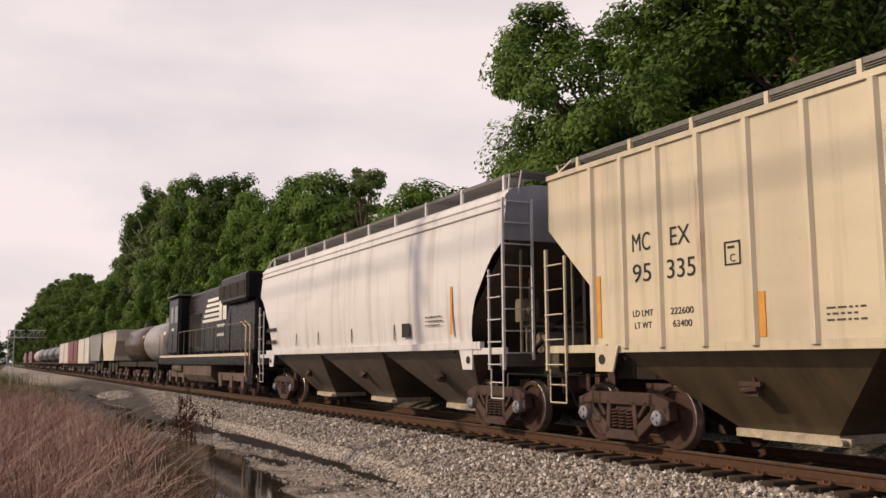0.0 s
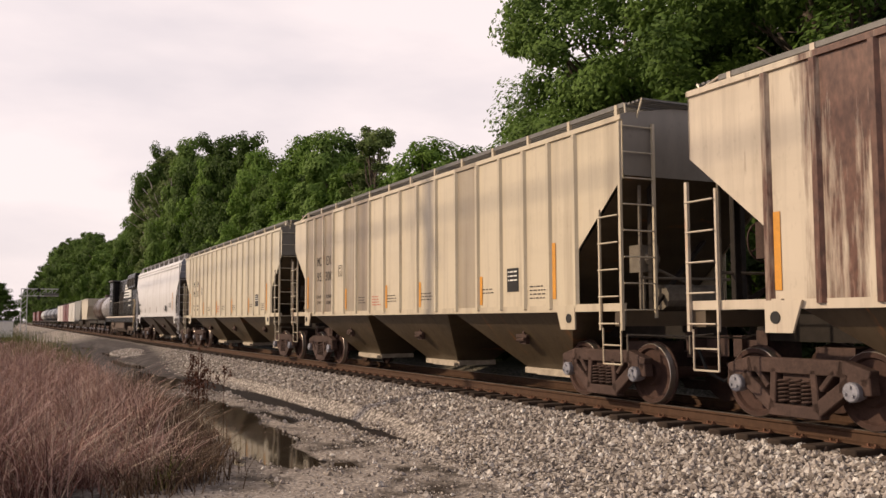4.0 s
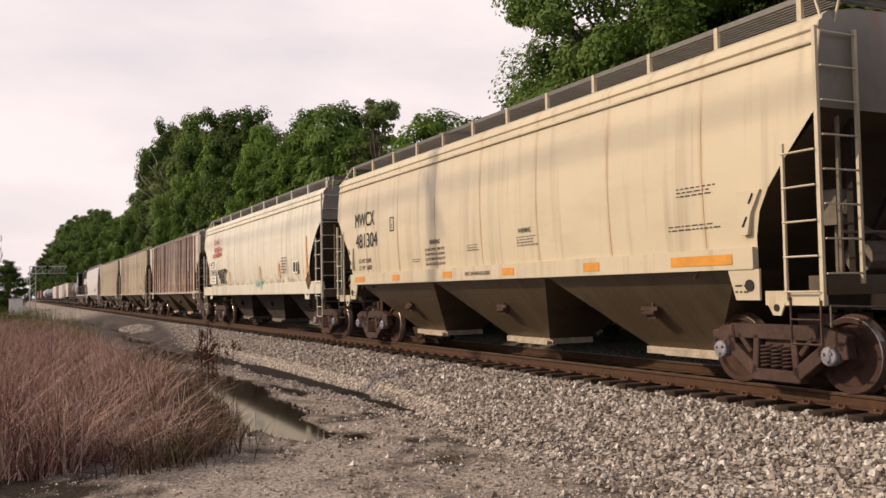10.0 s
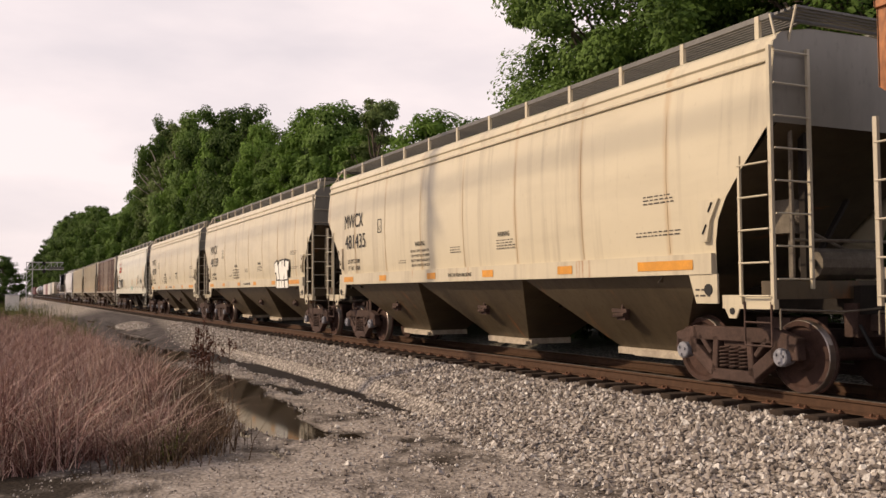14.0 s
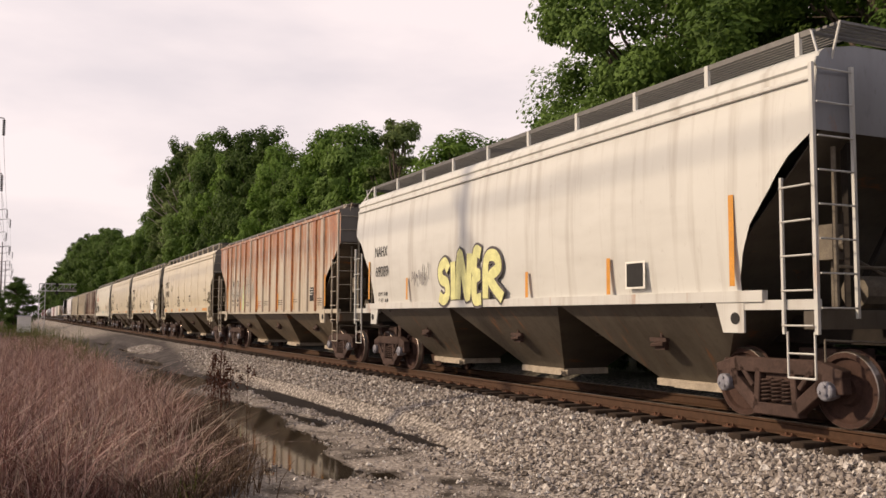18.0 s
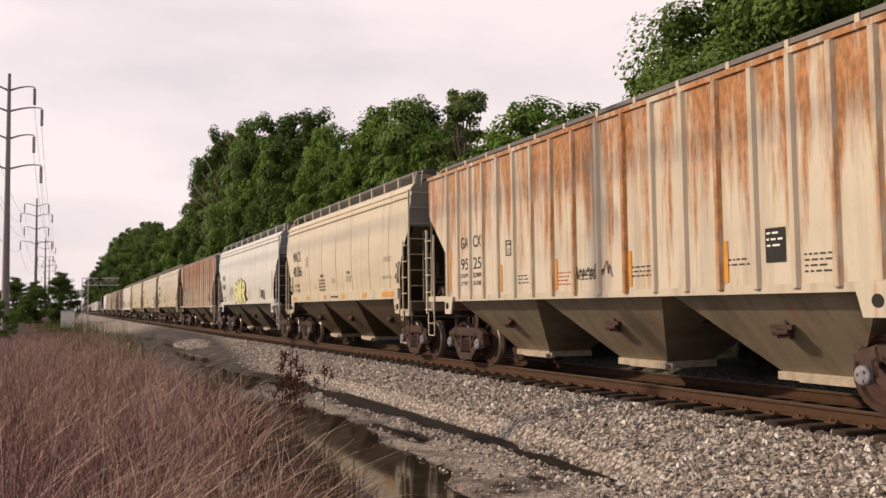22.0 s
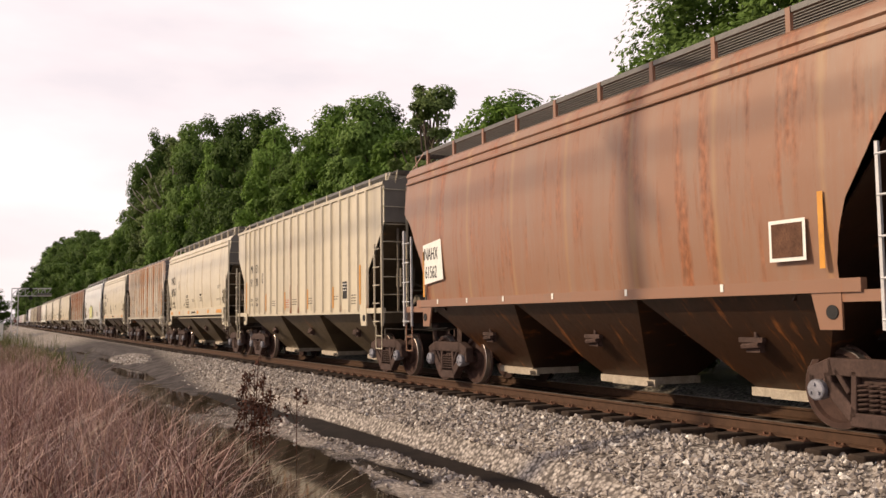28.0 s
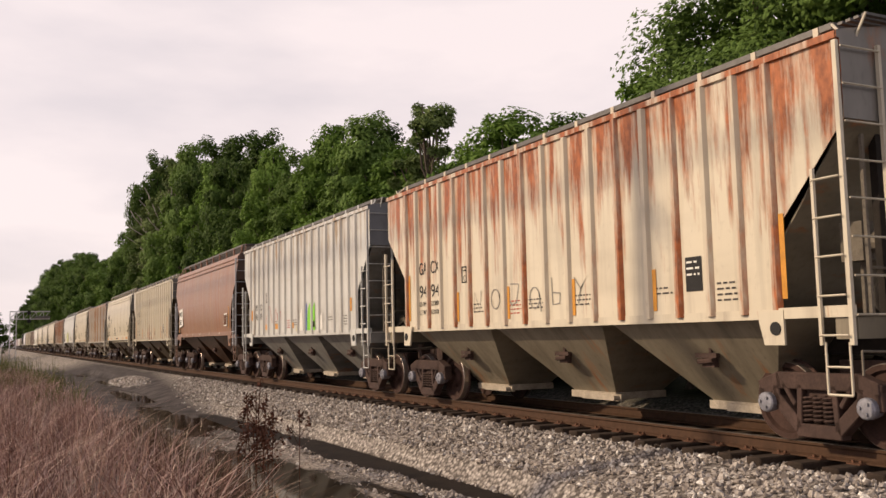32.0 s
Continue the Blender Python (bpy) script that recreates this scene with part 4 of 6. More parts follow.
rod(bm, (shade.x + 0.3, -60, cable_z), (shade.x + 0.3, 120, cable_z), 0.055, 6)
tagged(part("overhead_cable", bm, M_BLACK), "thick bundled overhead cable along the line", "cable")

box_thing = thing("relay_cabinet", "white metal trackside relay cabinet", "cabinet", "", "", pose(0.6, 128, GZ))
part("case", bbox(-0.8, 0.8, -0.6, 0.6, 0, 2.0, 0.03), M_WHITE, box_thing)
part("roof", bbox(-0.9, 0.9, -0.7, 0.7, 2.0, 2.1, 0.02), M_ALU, box_thing)

# pale heap of spilt ballast beside the line
def heap(g, n):
    a, r = g.uniform(0, 6.283, n), np.sqrt(g.random(n))
    x, y = 7.15 + 1.15 * r * np.cos(a), 56.5 + 7.0 * r * np.sin(a)
    return np.stack([x, y, -0.78 + 0.34 * (1 - r ** 1.5)], -1)


scatter_stones("stone_heap", 6500, heap, (0.04, 0.09), "low pale heap of spilt ballast", M_STONE)


# ---- rolling stock ----
SIDE = 1.60       # half width over the side posts


def lettering(text, size, mat, parent, y, z, x=-SIDE - 0.006, squeeze=1.0, tilt=0.0, fit=0.0, bold=0.0, name="lettering"):
    """Flat stencilled letters on the near side; y is the left edge as read from outside."""
    cu = bpy.data.curves.new("lettering", "FONT")
    cu.body, cu.size, cu.extrude = text, size, 0.001
    cu.offset = bold
    tmp = bpy.data.objects.new("tmp", cu)
    scene.collection.objects.link(tmp)
    me = bpy.data.meshes.new_from_object(tmp)
    bpy.data.objects.remove(tmp)
    bpy.data.curves.remove(cu)
    me.materials.clear()
    ob = tagged(mesh_part(name, me, mat, parent), kind="stuff")
    if fit:
        squeeze = fit / max(v.co.x for v in me.vertices)
    # text x runs towards -y of the car (to the right when seen from the camera's side)
    ob.matrix_basis = Matrix(((0, 0, -1, x), (-squeeze, 0, 0, y), (0, 1, 0, z), (0, 0, 0, 1))) @ pose(0, 0, 0, 0, 0, tilt)
    return ob


def bars(parent, mat, y, z, w, rows, h=0.045, x=-SIDE - 0.004, name="stencil"):
    """Lines of small print too fine to read."""
    bm = bmesh.new()
    r = random.Random(int(y * 100) + rows)
    for i in range(rows):
        k, zz = 0.0, z - i * h * 1.9
        while k < w * r.uniform(0.75, 1.0):
            d = r.uniform(0.03, 0.12)
            box(bm, x, x + 0.003, y - min(w, k + d), y - k, zz - h * 0.62, zz)
            k += d + 0.035
    return tagged(part(name, bm, mat, parent), kind="stuff")


def plate(parent, mat, y, z, w, h, x=-SIDE - 0.005, name="reflector", thick=0.004):
    return part(name, bbox(x - thick, x, y - w / 2, y + w / 2, z, z + h), mat, parent)


# shared small parts
def shared(name, bm, mat, smooth=False):
    me = bpy.data.meshes.new(name)
    bmesh.ops.recalc_face_normals(bm, faces=bm.faces)
    bm.to_mesh(me)
    bm.free()
    me.materials.append(mat)
    if smooth:
        me.polygons.foreach_set("use_smooth", [True] * len(me.polygons))
    return me


def side_frame_mesh():
    """Cast side frame in the y-z plane, 0.16 thick, with spring window and two lightening holes."""
    bm = bmesh.new()
    t = 0.08
    def beam(a, b, w):
        bar(bm, (0, *a), (0, *b), w, 2 * t, (1, 0, 0))
    beam((-1.08, 0.60), (-0.66, 0.72), 0.20)
    beam((-0.74, 0.71), (0.74, 0.71), 0.19)
    beam((0.66, 0.72), (1.08, 0.60), 0.20)
    for s in (-1, 1):
        beam((s * 1.03, 0.62), (s * 1.05, 0.42), 0.12)
        beam((s * 0.76, 0.66), (s * 0.72, 0.42), 0.12)
        beam((s * 0.84, 0.56), (s * 0.33, 0.19), 0.17)
        beam((s * 0.34, 0.18), (s * 0.30, 0.68), 0.10)
        beam((s * 0.62, 0.68), (s * 0.40, 0.44), 0.07)
    beam((-0.40, 0.165), (0.40, 0.165), 0.15)
    bmesh.ops.bevel(bm, geom=bm.edges[:], offset=0.012, segments=1, affect="EDGES")
    return shared("side_frame", bm, M_STEEL)


def spring_mesh():
    bm = bmesh.new()
    prev = None
    turns, n = 6, 10
    for i in range(turns * n + 1):
        a, z = i * 2 * math.pi / n, 0.26 + 0.29 * i / (turns * n)
        ring = []
        for k in range(4):
            r = 0.076 + 0.019 * math.cos(k * math.pi / 2)
            ring.append(bm.verts.new((r * math.cos(a), r * math.sin(a), z + 0.017 * math.sin(k * math.pi / 2))))
        if prev:
            for k in range(4):
                bm.faces.new((prev[k], prev[(k + 1) % 4], ring[(k + 1) % 4], ring[k]))
        prev = ring
    return shared("spring", bm, M_STEEL)


def wheel_mesh():
    bm = bmesh.new()
    for s in (-1, 1):
        x = s * 0.75
        revolve(bm, [(x - s * 0.075, 0.40), (x - s * 0.07, 0.485), (x - s * 0.045, 0.487), (x - s * 0.03, 0.462), (x + s * 0.06, 0.455), (x + s * 0.068, 0.445), (x + s * 0.066, 0.385),
                     (x + s * 0.02, 0.36), (x + s * 0.01, 0.19), (x + s * 0.08, 0.16), (x + s * 0.085, 0.10)], 30)
    rod(bm, (-1.0, 0, 0), (1.0, 0, 0), 0.085, 12)
    nw = len(bm.faces)
    for s in (-1, 1):
        revolve(bm, [(s * 0.98, 0.09), (s * 1.08, 0.115), (s * 1.16, 0.115), (s * 1.175, 0.10), (s * 1.18, 0.05)], 14)
        for k in range(3):
            p = (math.cos(k * 2.094) * 0.06, math.sin(k * 2.094) * 0.06)
            rod(bm, (s * 1.17, *p), (s * 1.20, *p), 0.018, 6)
    for i, f in enumerate(bm.faces):
        c = f.calc_center_median()
        if i >= nw:
            f.material_index = 2
        elif abs(abs(c.x) - 0.765) < 0.035 and math.hypot(c.y, c.z) > 0.44:
            f.material_index = 1
        elif abs(abs(c.x) - 0.814) < 0.006 and math.hypot(c.y, c.z) > 0.42:
            f.material_index = 1
    me = shared("wheelset", bm, M_WHEEL, False)
    me.materials.append(M_TREAD)
    me.materials.append(M_CAP)
    return me


M_CAP = plain("bearing_adapter", (0.25, 0.25, 0.285), 0.5, 0.3, 0.3)
ME_FRAME, ME_SPRING, ME_WHEEL = side_frame_mesh(), spring_mesh(), wheel_mesh()
ME_RUNG = {}
# near-black bay colour stands for the shade under the car
M_BAY = plain("shaded_bay", (0.05, 0.04, 0.032), 0.85, 0.0, 0.35, 1.5)
M_SLIDE = plain("gate_frame_paint", (0.40, 0.34, 0.265), 0.7, 0.0, 0.3)
M_GATE = plain("gate_steel", (0.17, 0.145, 0.115), 0.7, 0.0, 0.3)


def rung_mesh(length, mat):
    key = (round(length, 2), mat.name)
    if key not in ME_RUNG:
        bm = bmesh.new()
        rod(bm, (0, 0, 0), (0, length, 0), 0.012, 5)
        ME_RUNG[key] = shared("rung", bm, mat)
    return ME_RUNG[key]


WHEELSETS = []      # every turning axle


def truck(parent, y, k=1.0):
    axles = (-0.89 * k, 0.89 * k)
    bm = bmesh.new()
    box(bm, -1.02, 1.02, -0.22, 0.22, 0.50, 0.74)
    box(bm, -0.35, 0.35, -0.3, 0.3, 0.74, 0.92)
    for s in (-1, 1):
        rod(bm, (-0.9, s * 0.5, 0.42), (0.9, s * 0.5, 0.42), 0.06, 6)
    tr = part("truck", bm, M_STEEL, parent, "rusty cast steel bogie")
    tr.matrix_basis = pose(0, y, 0)
    for s in (-1, 1):
        share("side_frame", ME_FRAME, tr, pose(s * 1.02, 0, 0) @ Matrix.Diagonal((1, k, 1, 1)))
    for q in (-0.18, 0.0, 0.18):
        share("spring", ME_SPRING, tr, pose(-1.03, q * k, 0))
    for a in axles:
        w = share("wheelset", ME_WHEEL, tr, pose(0, a, 0.457))
        WHEELSETS.append((w, a))
    return tr


def coupler(parent, y, s):
    bm = bmesh.new()
    box(bm, -0.1, 0.1, min(y, y + s * 0.42), max(y, y + s * 0.42), 0.78, 0.98)
    box(bm, -0.2, 0.14, min(y + s * 0.40, y + s * 0.66), max(y + s * 0.40, y + s * 0.66), 0.74, 1.04)
    box(bm, -0.32, 0.32, min(y - s * 0.2, y), max(y - s * 0.2, y), 0.70, 1.12)
    part("coupler", bm, M_STEEL, parent)
    bm = bmesh.new()
    pts = [(-0.28, y, 0.85), (-0.32, y + s * 0.25, 0.5), (-0.25, y + s * 0.5, 0.38), (-0.15, y + s * 0.62, 0.45)]
    for a, b in zip(pts, pts[1:]):
        rod(bm, a, b, 0.025, 6)
    part("air_hose", bm, M_BLACK, parent)


def post_at(i, n, B, inset):
    """How far behind the leading end post i of n stands; they spread a little wider in the middle."""
    u = i / (n - 1)
    return inset + (B - 2 * inset) * (u + 0.0955 * (1 - math.cos(math.pi * u))) / 1.191


def hopper_car(name, B, label, col, **o):
    """A covered hopper: local y along the line (front +), x across (near side -), z from the rail head."""
    ribs, round_side, bays = o.get("ribs", 0), o.get("round_side", False), o.get("bays", 3)
    seed = o.get("seed", 1)
    trim = o.get("trim") or paint(name + "_trim", tuple(v * 0.95 for v in col), dirty=0.3, rust=0.12, seed=seed + 0.5)
    body_mat = paint(name + "_body", col, dirt=o.get("dirt_col", (0.20, 0.15, 0.11)), dirty=o.get("dirty", 0.35), rust=o.get("rust", 0.0), rust_col=o.get("rust_col", (0.27, 0.085, 0.025)), seed=seed, panel=o.get("panel", 0.0),
                     high=o.get("high", 0.0), ends=o.get("ends", 0.0), seam=o.get("seam"), scuff=o.get("scuff", 0.0), grimy=o.get("grimy", ()))
    # bay paint: grime plus the shade under the car, both put into the colour
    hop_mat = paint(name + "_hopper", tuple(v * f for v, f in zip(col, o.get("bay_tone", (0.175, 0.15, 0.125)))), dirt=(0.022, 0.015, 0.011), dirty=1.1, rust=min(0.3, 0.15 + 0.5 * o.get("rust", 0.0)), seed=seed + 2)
    car = thing("hopper_car", label, "freight car", "hopper cars of the train")
    h = B / 2
    kt = min(1.0, max(0.76, B / 16.4))
    k = min(1.05, B / 16.8)
    zs = o.get("sill", 1.50)
    inset = o.get("inset", 1.24 * k)      # first side post
    cut = [(z, d * k) for z, d in o["cut"]] if "cut" in o else [(3.42, 0.0), (2.34, inset), (zs, inset)]     # height, set-back of the side sheet's end

    def setback(z):
        if z >= cut[0][0]:
            return 0.0
        for (z0, s0), (z1, s1) in zip(cut, cut[1:]):
            if z >= z1:
                return s0 + (s1 - s0) * (z0 - z) / max(1e-6, z0 - z1)
        return cut[-1][1]

    if round_side:
        prof = [(zs, 1.50), (1.8, 1.535), (2.2, 1.57), (2.8, 1.595), (3.4, 1.58), (3.8, 1.55), (4.19, 1.50), (4.215, 1.53), (4.23, 1.53), (4.30, 1.505), (4.31, 1.47), (4.36, 1.45), (4.42, 1.36), (4.50, 0.9), (4.52, 0.0)]
    else:
        w = SIDE - (0.075 if ribs else 0.0)
        prof = [(zs, w), (2.0, w), (2.34, w), (2.9, w), (3.42, w), (4.0, w), (4.25, w), (4.255, w + 0.04), (4.33, w + 0.04), (4.36, w - 0.05), (4.42, 1.1), (4.50, 0.6), (4.52, 0.0)]
    zset = sorted({z for z, _ in prof} | {z for z, _ in cut} | {zs})
    def width_at(z):
        for (z0, x0), (z1, x1) in zip(prof, prof[1:]):
            if z <= z1:
                return x0 + (x1 - x0) * (z - z0) / (z1 - z0)
        return 0.0
    bm = bmesh.new()
    ny = 14
    for sgn in (-1, 1):
        prev = None
        for z in zset:
            e = h - setback(z)
            rowv = [bm.verts.new((sgn * width_at(z), -e + 2 * e * i / ny, z)) for i in range(ny + 1)]
            if prev:
                for i in range(ny):
                    bm.faces.new((prev[i], prev[i + 1], rowv[i + 1], rowv[i]))
            prev = rowv
    zt, ends = cut[0][0], []
    for s in (-1, 1):
        # end panel, then the slope sheet that leans in under it
        ring = [(x, z) for z, x in prof if z >= zt - 1e-6 and x > 0]
        if abs(ring[0][1] - zt) > 1e-6:
            ring.insert(0, (width_at(zt), zt))
        ends.append((s, [(-x, z) for x, z in ring] + [(0, 4.52)] + [(x, z) for x, z in ring[::-1]]))
    body = part("body", bm, body_mat, car, "", round_side)
    if round_side:
        for p in body.data.polygons:
            p.use_smooth = abs(p.normal.y) < 0.5
        body.data.set_sharp_from_angle(angle=radians(24))
    # body paint made darker and bluer: end-face shade in the colour, plus grime
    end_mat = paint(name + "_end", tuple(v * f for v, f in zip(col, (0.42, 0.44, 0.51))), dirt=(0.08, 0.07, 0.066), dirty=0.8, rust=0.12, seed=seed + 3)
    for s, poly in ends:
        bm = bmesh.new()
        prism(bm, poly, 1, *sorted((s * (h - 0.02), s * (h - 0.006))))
        part("end_panel", bm, end_mat, car, "grimy end panel with bluish shade in its colour")
        w = 1.46
        bm = bmesh.new()
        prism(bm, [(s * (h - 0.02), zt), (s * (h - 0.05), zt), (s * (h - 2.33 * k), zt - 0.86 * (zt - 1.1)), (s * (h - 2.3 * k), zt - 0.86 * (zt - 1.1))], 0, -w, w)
        part("slope_sheet", bm, hop_mat, car, "grimy inward-leaning end sheet with recess shade in its colour")
    if round_side:
        part("eave_strip", bbox(-1.560, -1.505, -h + 0.04, h - 0.04, 4.045, 4.095, 0.01), trim, car)
    # side posts
    if ribs:
        bm = bmesh.new()
        prism(bm, [(0, -0.072), (-0.052, -0.036), (-0.052, 0.036), (0, 0.072)], 2, zs - 0.04, 4.25)
        post_mat = paint(name + "_post", o["post_col"], dirty=0.5, rust=o.get("post_rust", 0.5), rust_col=o.get("rust_col", (0.27, 0.085, 0.025)), seed=seed + 7, each=0.35) if o.get("post_col") else body_mat
        rib_me = shared("side_post", bm, post_mat)
        for i in range(ribs):
            y = h - post_at(i, ribs, B, inset)
            share("side_post", rib_me, car, pose(-SIDE + 0.076, y, 0))
        for i in range(ribs):
            share("side_post", rib_me, car, pose(SIDE - 0.076, h - post_at(i, ribs, B, inset), 0, 0, 0, 180))
    # sills
    band = o.get("band", 0.0)
    bm = bmesh.new()
    e = h - (o.get("band_in", 1.36) * k if band else cut[-1][1])
    for sgn in (-1, 1):
        a, b = sorted((sgn * (SIDE - 0.09), sgn * (SIDE - (0.0 if band else 0.07))))
        box(bm, a, b, -e, e, zs - (0.0 if band else 0.10), zs + (band or 0.012))
    part("side_sill", bm, o.get("sill_mat") or trim, car)
    bm = bmesh.new()
    box(bm, -0.28, 0.28, -h - 0.12, h + 0.12, 0.98, 1.34)
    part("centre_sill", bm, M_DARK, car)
    # end platforms, posts and pads
    for s in (-1, 1):
        bm = bmesh.new()
        box(bm, -SIDE + 0.06, SIDE - 0.06, *sorted((s * (h - 0.25), s * (h + 0.02))), 1.18, 1.40)
        # end sill takes the bay paint too, shade included
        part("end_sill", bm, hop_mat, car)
        for sg in (-1, 1):
            part("side_beam", bbox(*sorted((sg * (SIDE - 0.10), sg * (SIDE - 0.03))), *sorted((s * (h - o.get("beam_in", 1.5) * k), s * (h - 0.02))), *o.get("beam_z", (1.402, 1.52))), trim, car)
        bm = bmesh.new()
        pi = o.get("pad_in", 1.26) * k
        pad = [(s * (h - pi), zs), (s * (h - pi - 0.54 * k), zs), (s * (h - pi - 0.40 * k), zs - 0.38), (s * (h - pi), zs - 0.38)]
        prism(bm, pad, 0, -SIDE + 0.02, -SIDE + 0.05)
        part("jacking_pad", bm, trim, car)
        bm = bmesh.new()
        prism(bm, pad, 0, SIDE - 0.05, SIDE - 0.02)
        part("jacking_pad", bm, trim, car)
        # solid black disc on the pad stands for the dark of its hole
        bm = bmesh.new()
        rod(bm, (-SIDE + 0.008, s * (h - pi - 0.16 * k), zs - 0.2), (-SIDE + 0.06, s * (h - pi - 0.16 * k), zs - 0.2), 0.075, 12)
        part("lifting_hole", bm, M_BLACK, car)
        if o.get("lug"):
            bm = bmesh.new()
            prism(bm, [(s * (h - 0.58 * k), 1.10), (s * (h - 0.88 * k), 1.10), (s * (h - 0.78 * k), 0.94), (s * (h - 0.66 * k), 0.94)], 0, -SIDE + 0.026, -SIDE + 0.05)
            lug = part("pull_lug", bm, trim, car)
            # likewise a black disc for the dark of the eye
            bm = bmesh.new()
            rod(bm, (-SIDE + 0.018, s * (h - 0.72 * k), 1.03), (-SIDE + 0.05, s * (h - 0.72 * k), 1.03), 0.045, 10)
            part("lug_eye", bm, M_BLACK, lug)
            bm = bmesh.new()
            prism(bm, [(s * (h - 1.30 * k), 2.46), (s * (h - 0.90 * k), 2.46), (s * (h - 1.06 * k), 2.18), (s * (h - 1.12 * k), 1.92), (s * (h - 1.24 * k), 1.92)], 0, -1.615, -1.56)
            gus = part("gusset_plate", bm, trim, car)
            for gy, gz in ((1.08, 2.30), (1.19, 2.02)):
                bm = bmesh.new()
                bar(bm, (-1.618, s * (h - gy * k), gz), (-1.618, s * (h - (gy - 0.07) * k), gz + 0.12), 0.012, 0.03, (1, 0, 0))
                part("slot", bm, M_BLACK, gus)
            bars(car, M_STENCIL, s * (h - pi - 0.27 * k) + 0.14 * k, zs - 0.19, 0.28 * k, 2, 0.04, -SIDE + 0.016)
        # struts in the opening under the slope sheet
        bm = bmesh.new()
        for sx in (-0.9, 0.9):
            bar(bm, (sx, s * (h - 0.15), 1.4), (sx, s * (h - 0.15), 3.4), 0.09, 0.09, (0, 1, 0))
        bar(bm, (-0.9, s * (h - 0.15), 1.45), (0.9, s * (h - 1.0), 2.6), 0.06, 0.06)
        part("end_bracing", bm, M_DARK, car)
        bm = bmesh.new()
        rod(bm, (-1.15, s * (h - 0.12), 1.42), (-1.15, s * (h - 0.12), 3.3), 0.03, 6)
        rod(bm, (-1.15, s * (h - 0.12), 1.9), (0.6, s * (h - 0.12), 1.9), 0.022, 6)
        part("brake_pipe", bm, M_GATE, car)
        # side ladder; the trailing end also has the tall corner post and the end ladder
        lmat = o.get("ladder_mat") or trim
        bm = bmesh.new()
        box(bm, -SIDE - 0.015, -SIDE + 0.03, *sorted((s * (h - 0.03), s * (h + 0.02))), 1.12, 4.22 if s < 0 else 3.1)
        box(bm, -SIDE - 0.015, -SIDE + 0.02, *sorted((s * (h - 0.52 * k - 0.03), s * (h - 0.52 * k + 0.005))), 1.12, 2.95)
        lad = part("side_ladder", bm, lmat, car)
        rm = rung_mesh(0.52 * k - 0.02, lmat)
        for i in range(5):
            share("rung", rm, lad, pose(-SIDE - 0.045, s * h - (0.52 * k if s > 0 else -0.02), 1.22 + i * 0.40))
        bm = bmesh.new()
        ex = -SIDE + 0.60 if s < 0 else SIDE - 0.05
        box(bm, ex - 0.022, ex + 0.022, *sorted((s * (h + 0.015), s * (h + 0.055))), 1.3, 4.22)
        elad = part("end_ladder", bm, lmat, car)
        rm2 = rung_mesh(0.58, lmat)
        for i in range(8):
            share("rung", rm2, elad, pose(ex, s * (h + 0.05), 1.42 + i * 0.39, 0, 0, 90))
        bm = bmesh.new()
        for yy in (h - 0.06, h - 0.50 * k):
            rod(bm, (-SIDE + 0.02, s * yy, 1.15), (-SIDE + 0.02, s * yy, 0.62), 0.014, 5)
        rod(bm, (-SIDE + 0.02, s * (h - 0.06), 0.62), (-SIDE + 0.02, s * (h - 0.50 * k), 0.62), 0.014, 5)
        rod(bm, (-SIDE + 0.02, s * (h - 0.06), 0.90), (-SIDE + 0.02, s * (h - 0.50 * k), 0.90), 0.012, 5)
        part("stirrup", bm, M_STEEL if o.get("lug") else trim, car)
        bm = bmesh.new()
        rod(bm, (-SIDE + 0.05, s * (h + 0.05), 1.06), (-0.55, s * (h + 0.09), 1.02), 0.013, 5)
        rod(bm, (-SIDE + 0.05, s * (h + 0.05), 1.06), (-SIDE + 0.05, s * (h + 0.05), 0.82), 0.013, 5)
        rod(bm, (-0.55, s * (h + 0.09), 1.02), (-0.15, s * (h + 0.3), 1.06), 0.013, 5)
        part("uncoupling_lever", bm, M_GATE, car)
        coupler(car, s * (h + 0.1), s)
        truck(car, s * (h - 1.24 * kt), kt)
    # brake wheel on the leading end
    bm = bmesh.new()
    for i in range(16):
        a, b = i * math.pi / 8, (i + 1) * math.pi / 8
        rod(bm, (-0.3 + 0.28 * math.cos(a), h - 0.05, 2.35 + 0.28 * math.sin(a)), (-0.3 + 0.28 * math.cos(b), h - 0.05, 2.35 + 0.28 * math.sin(b)), 0.016, 5)
    for i in range(5):
        a = i * 1.2566
        rod(bm, (-0.3, h - 0.09, 2.35), (-0.3 + 0.28 * math.cos(a), h - 0.05, 2.35 + 0.28 * math.sin(a)), 0.011, 4)
    box(bm, -0.5, -0.1, h - 0.32, h - 0.12, 2.1, 2.6)
    part("brake_wheel", bm, M_STEEL, car)
    bm = bmesh.new()
    rod(bm, (-0.6, -h + 0.35, 1.62), (0.5, -h + 0.35, 1.62), 0.2, 12)
    part("air_reservoir", bm, M_GATE, car)
    bm = bmesh.new()
    box(bm, -1.0, -0.66, -h + 0.30, -h + 0.58, 2.0, 2.42)
    rod(bm, (-0.83, -h + 0.3, 2.2), (-0.83, -h + 0.18, 2.2), 0.11, 10)
    rod(bm, (-0.83, -h + 0.45, 2.0), (-0.83, -h + 0.45, 1.42), 0.03, 6)
    rod(bm, (-0.7, -h + 0.45, 2.1), (0.3, -h + 0.45, 1.75), 0.025, 6)
    part("brake_valve", bm, M_GATE, car)
    # hopper bays and outlet gates
    lead = 1.45 * k
    span = (2 * h - 2 * lead) / bays
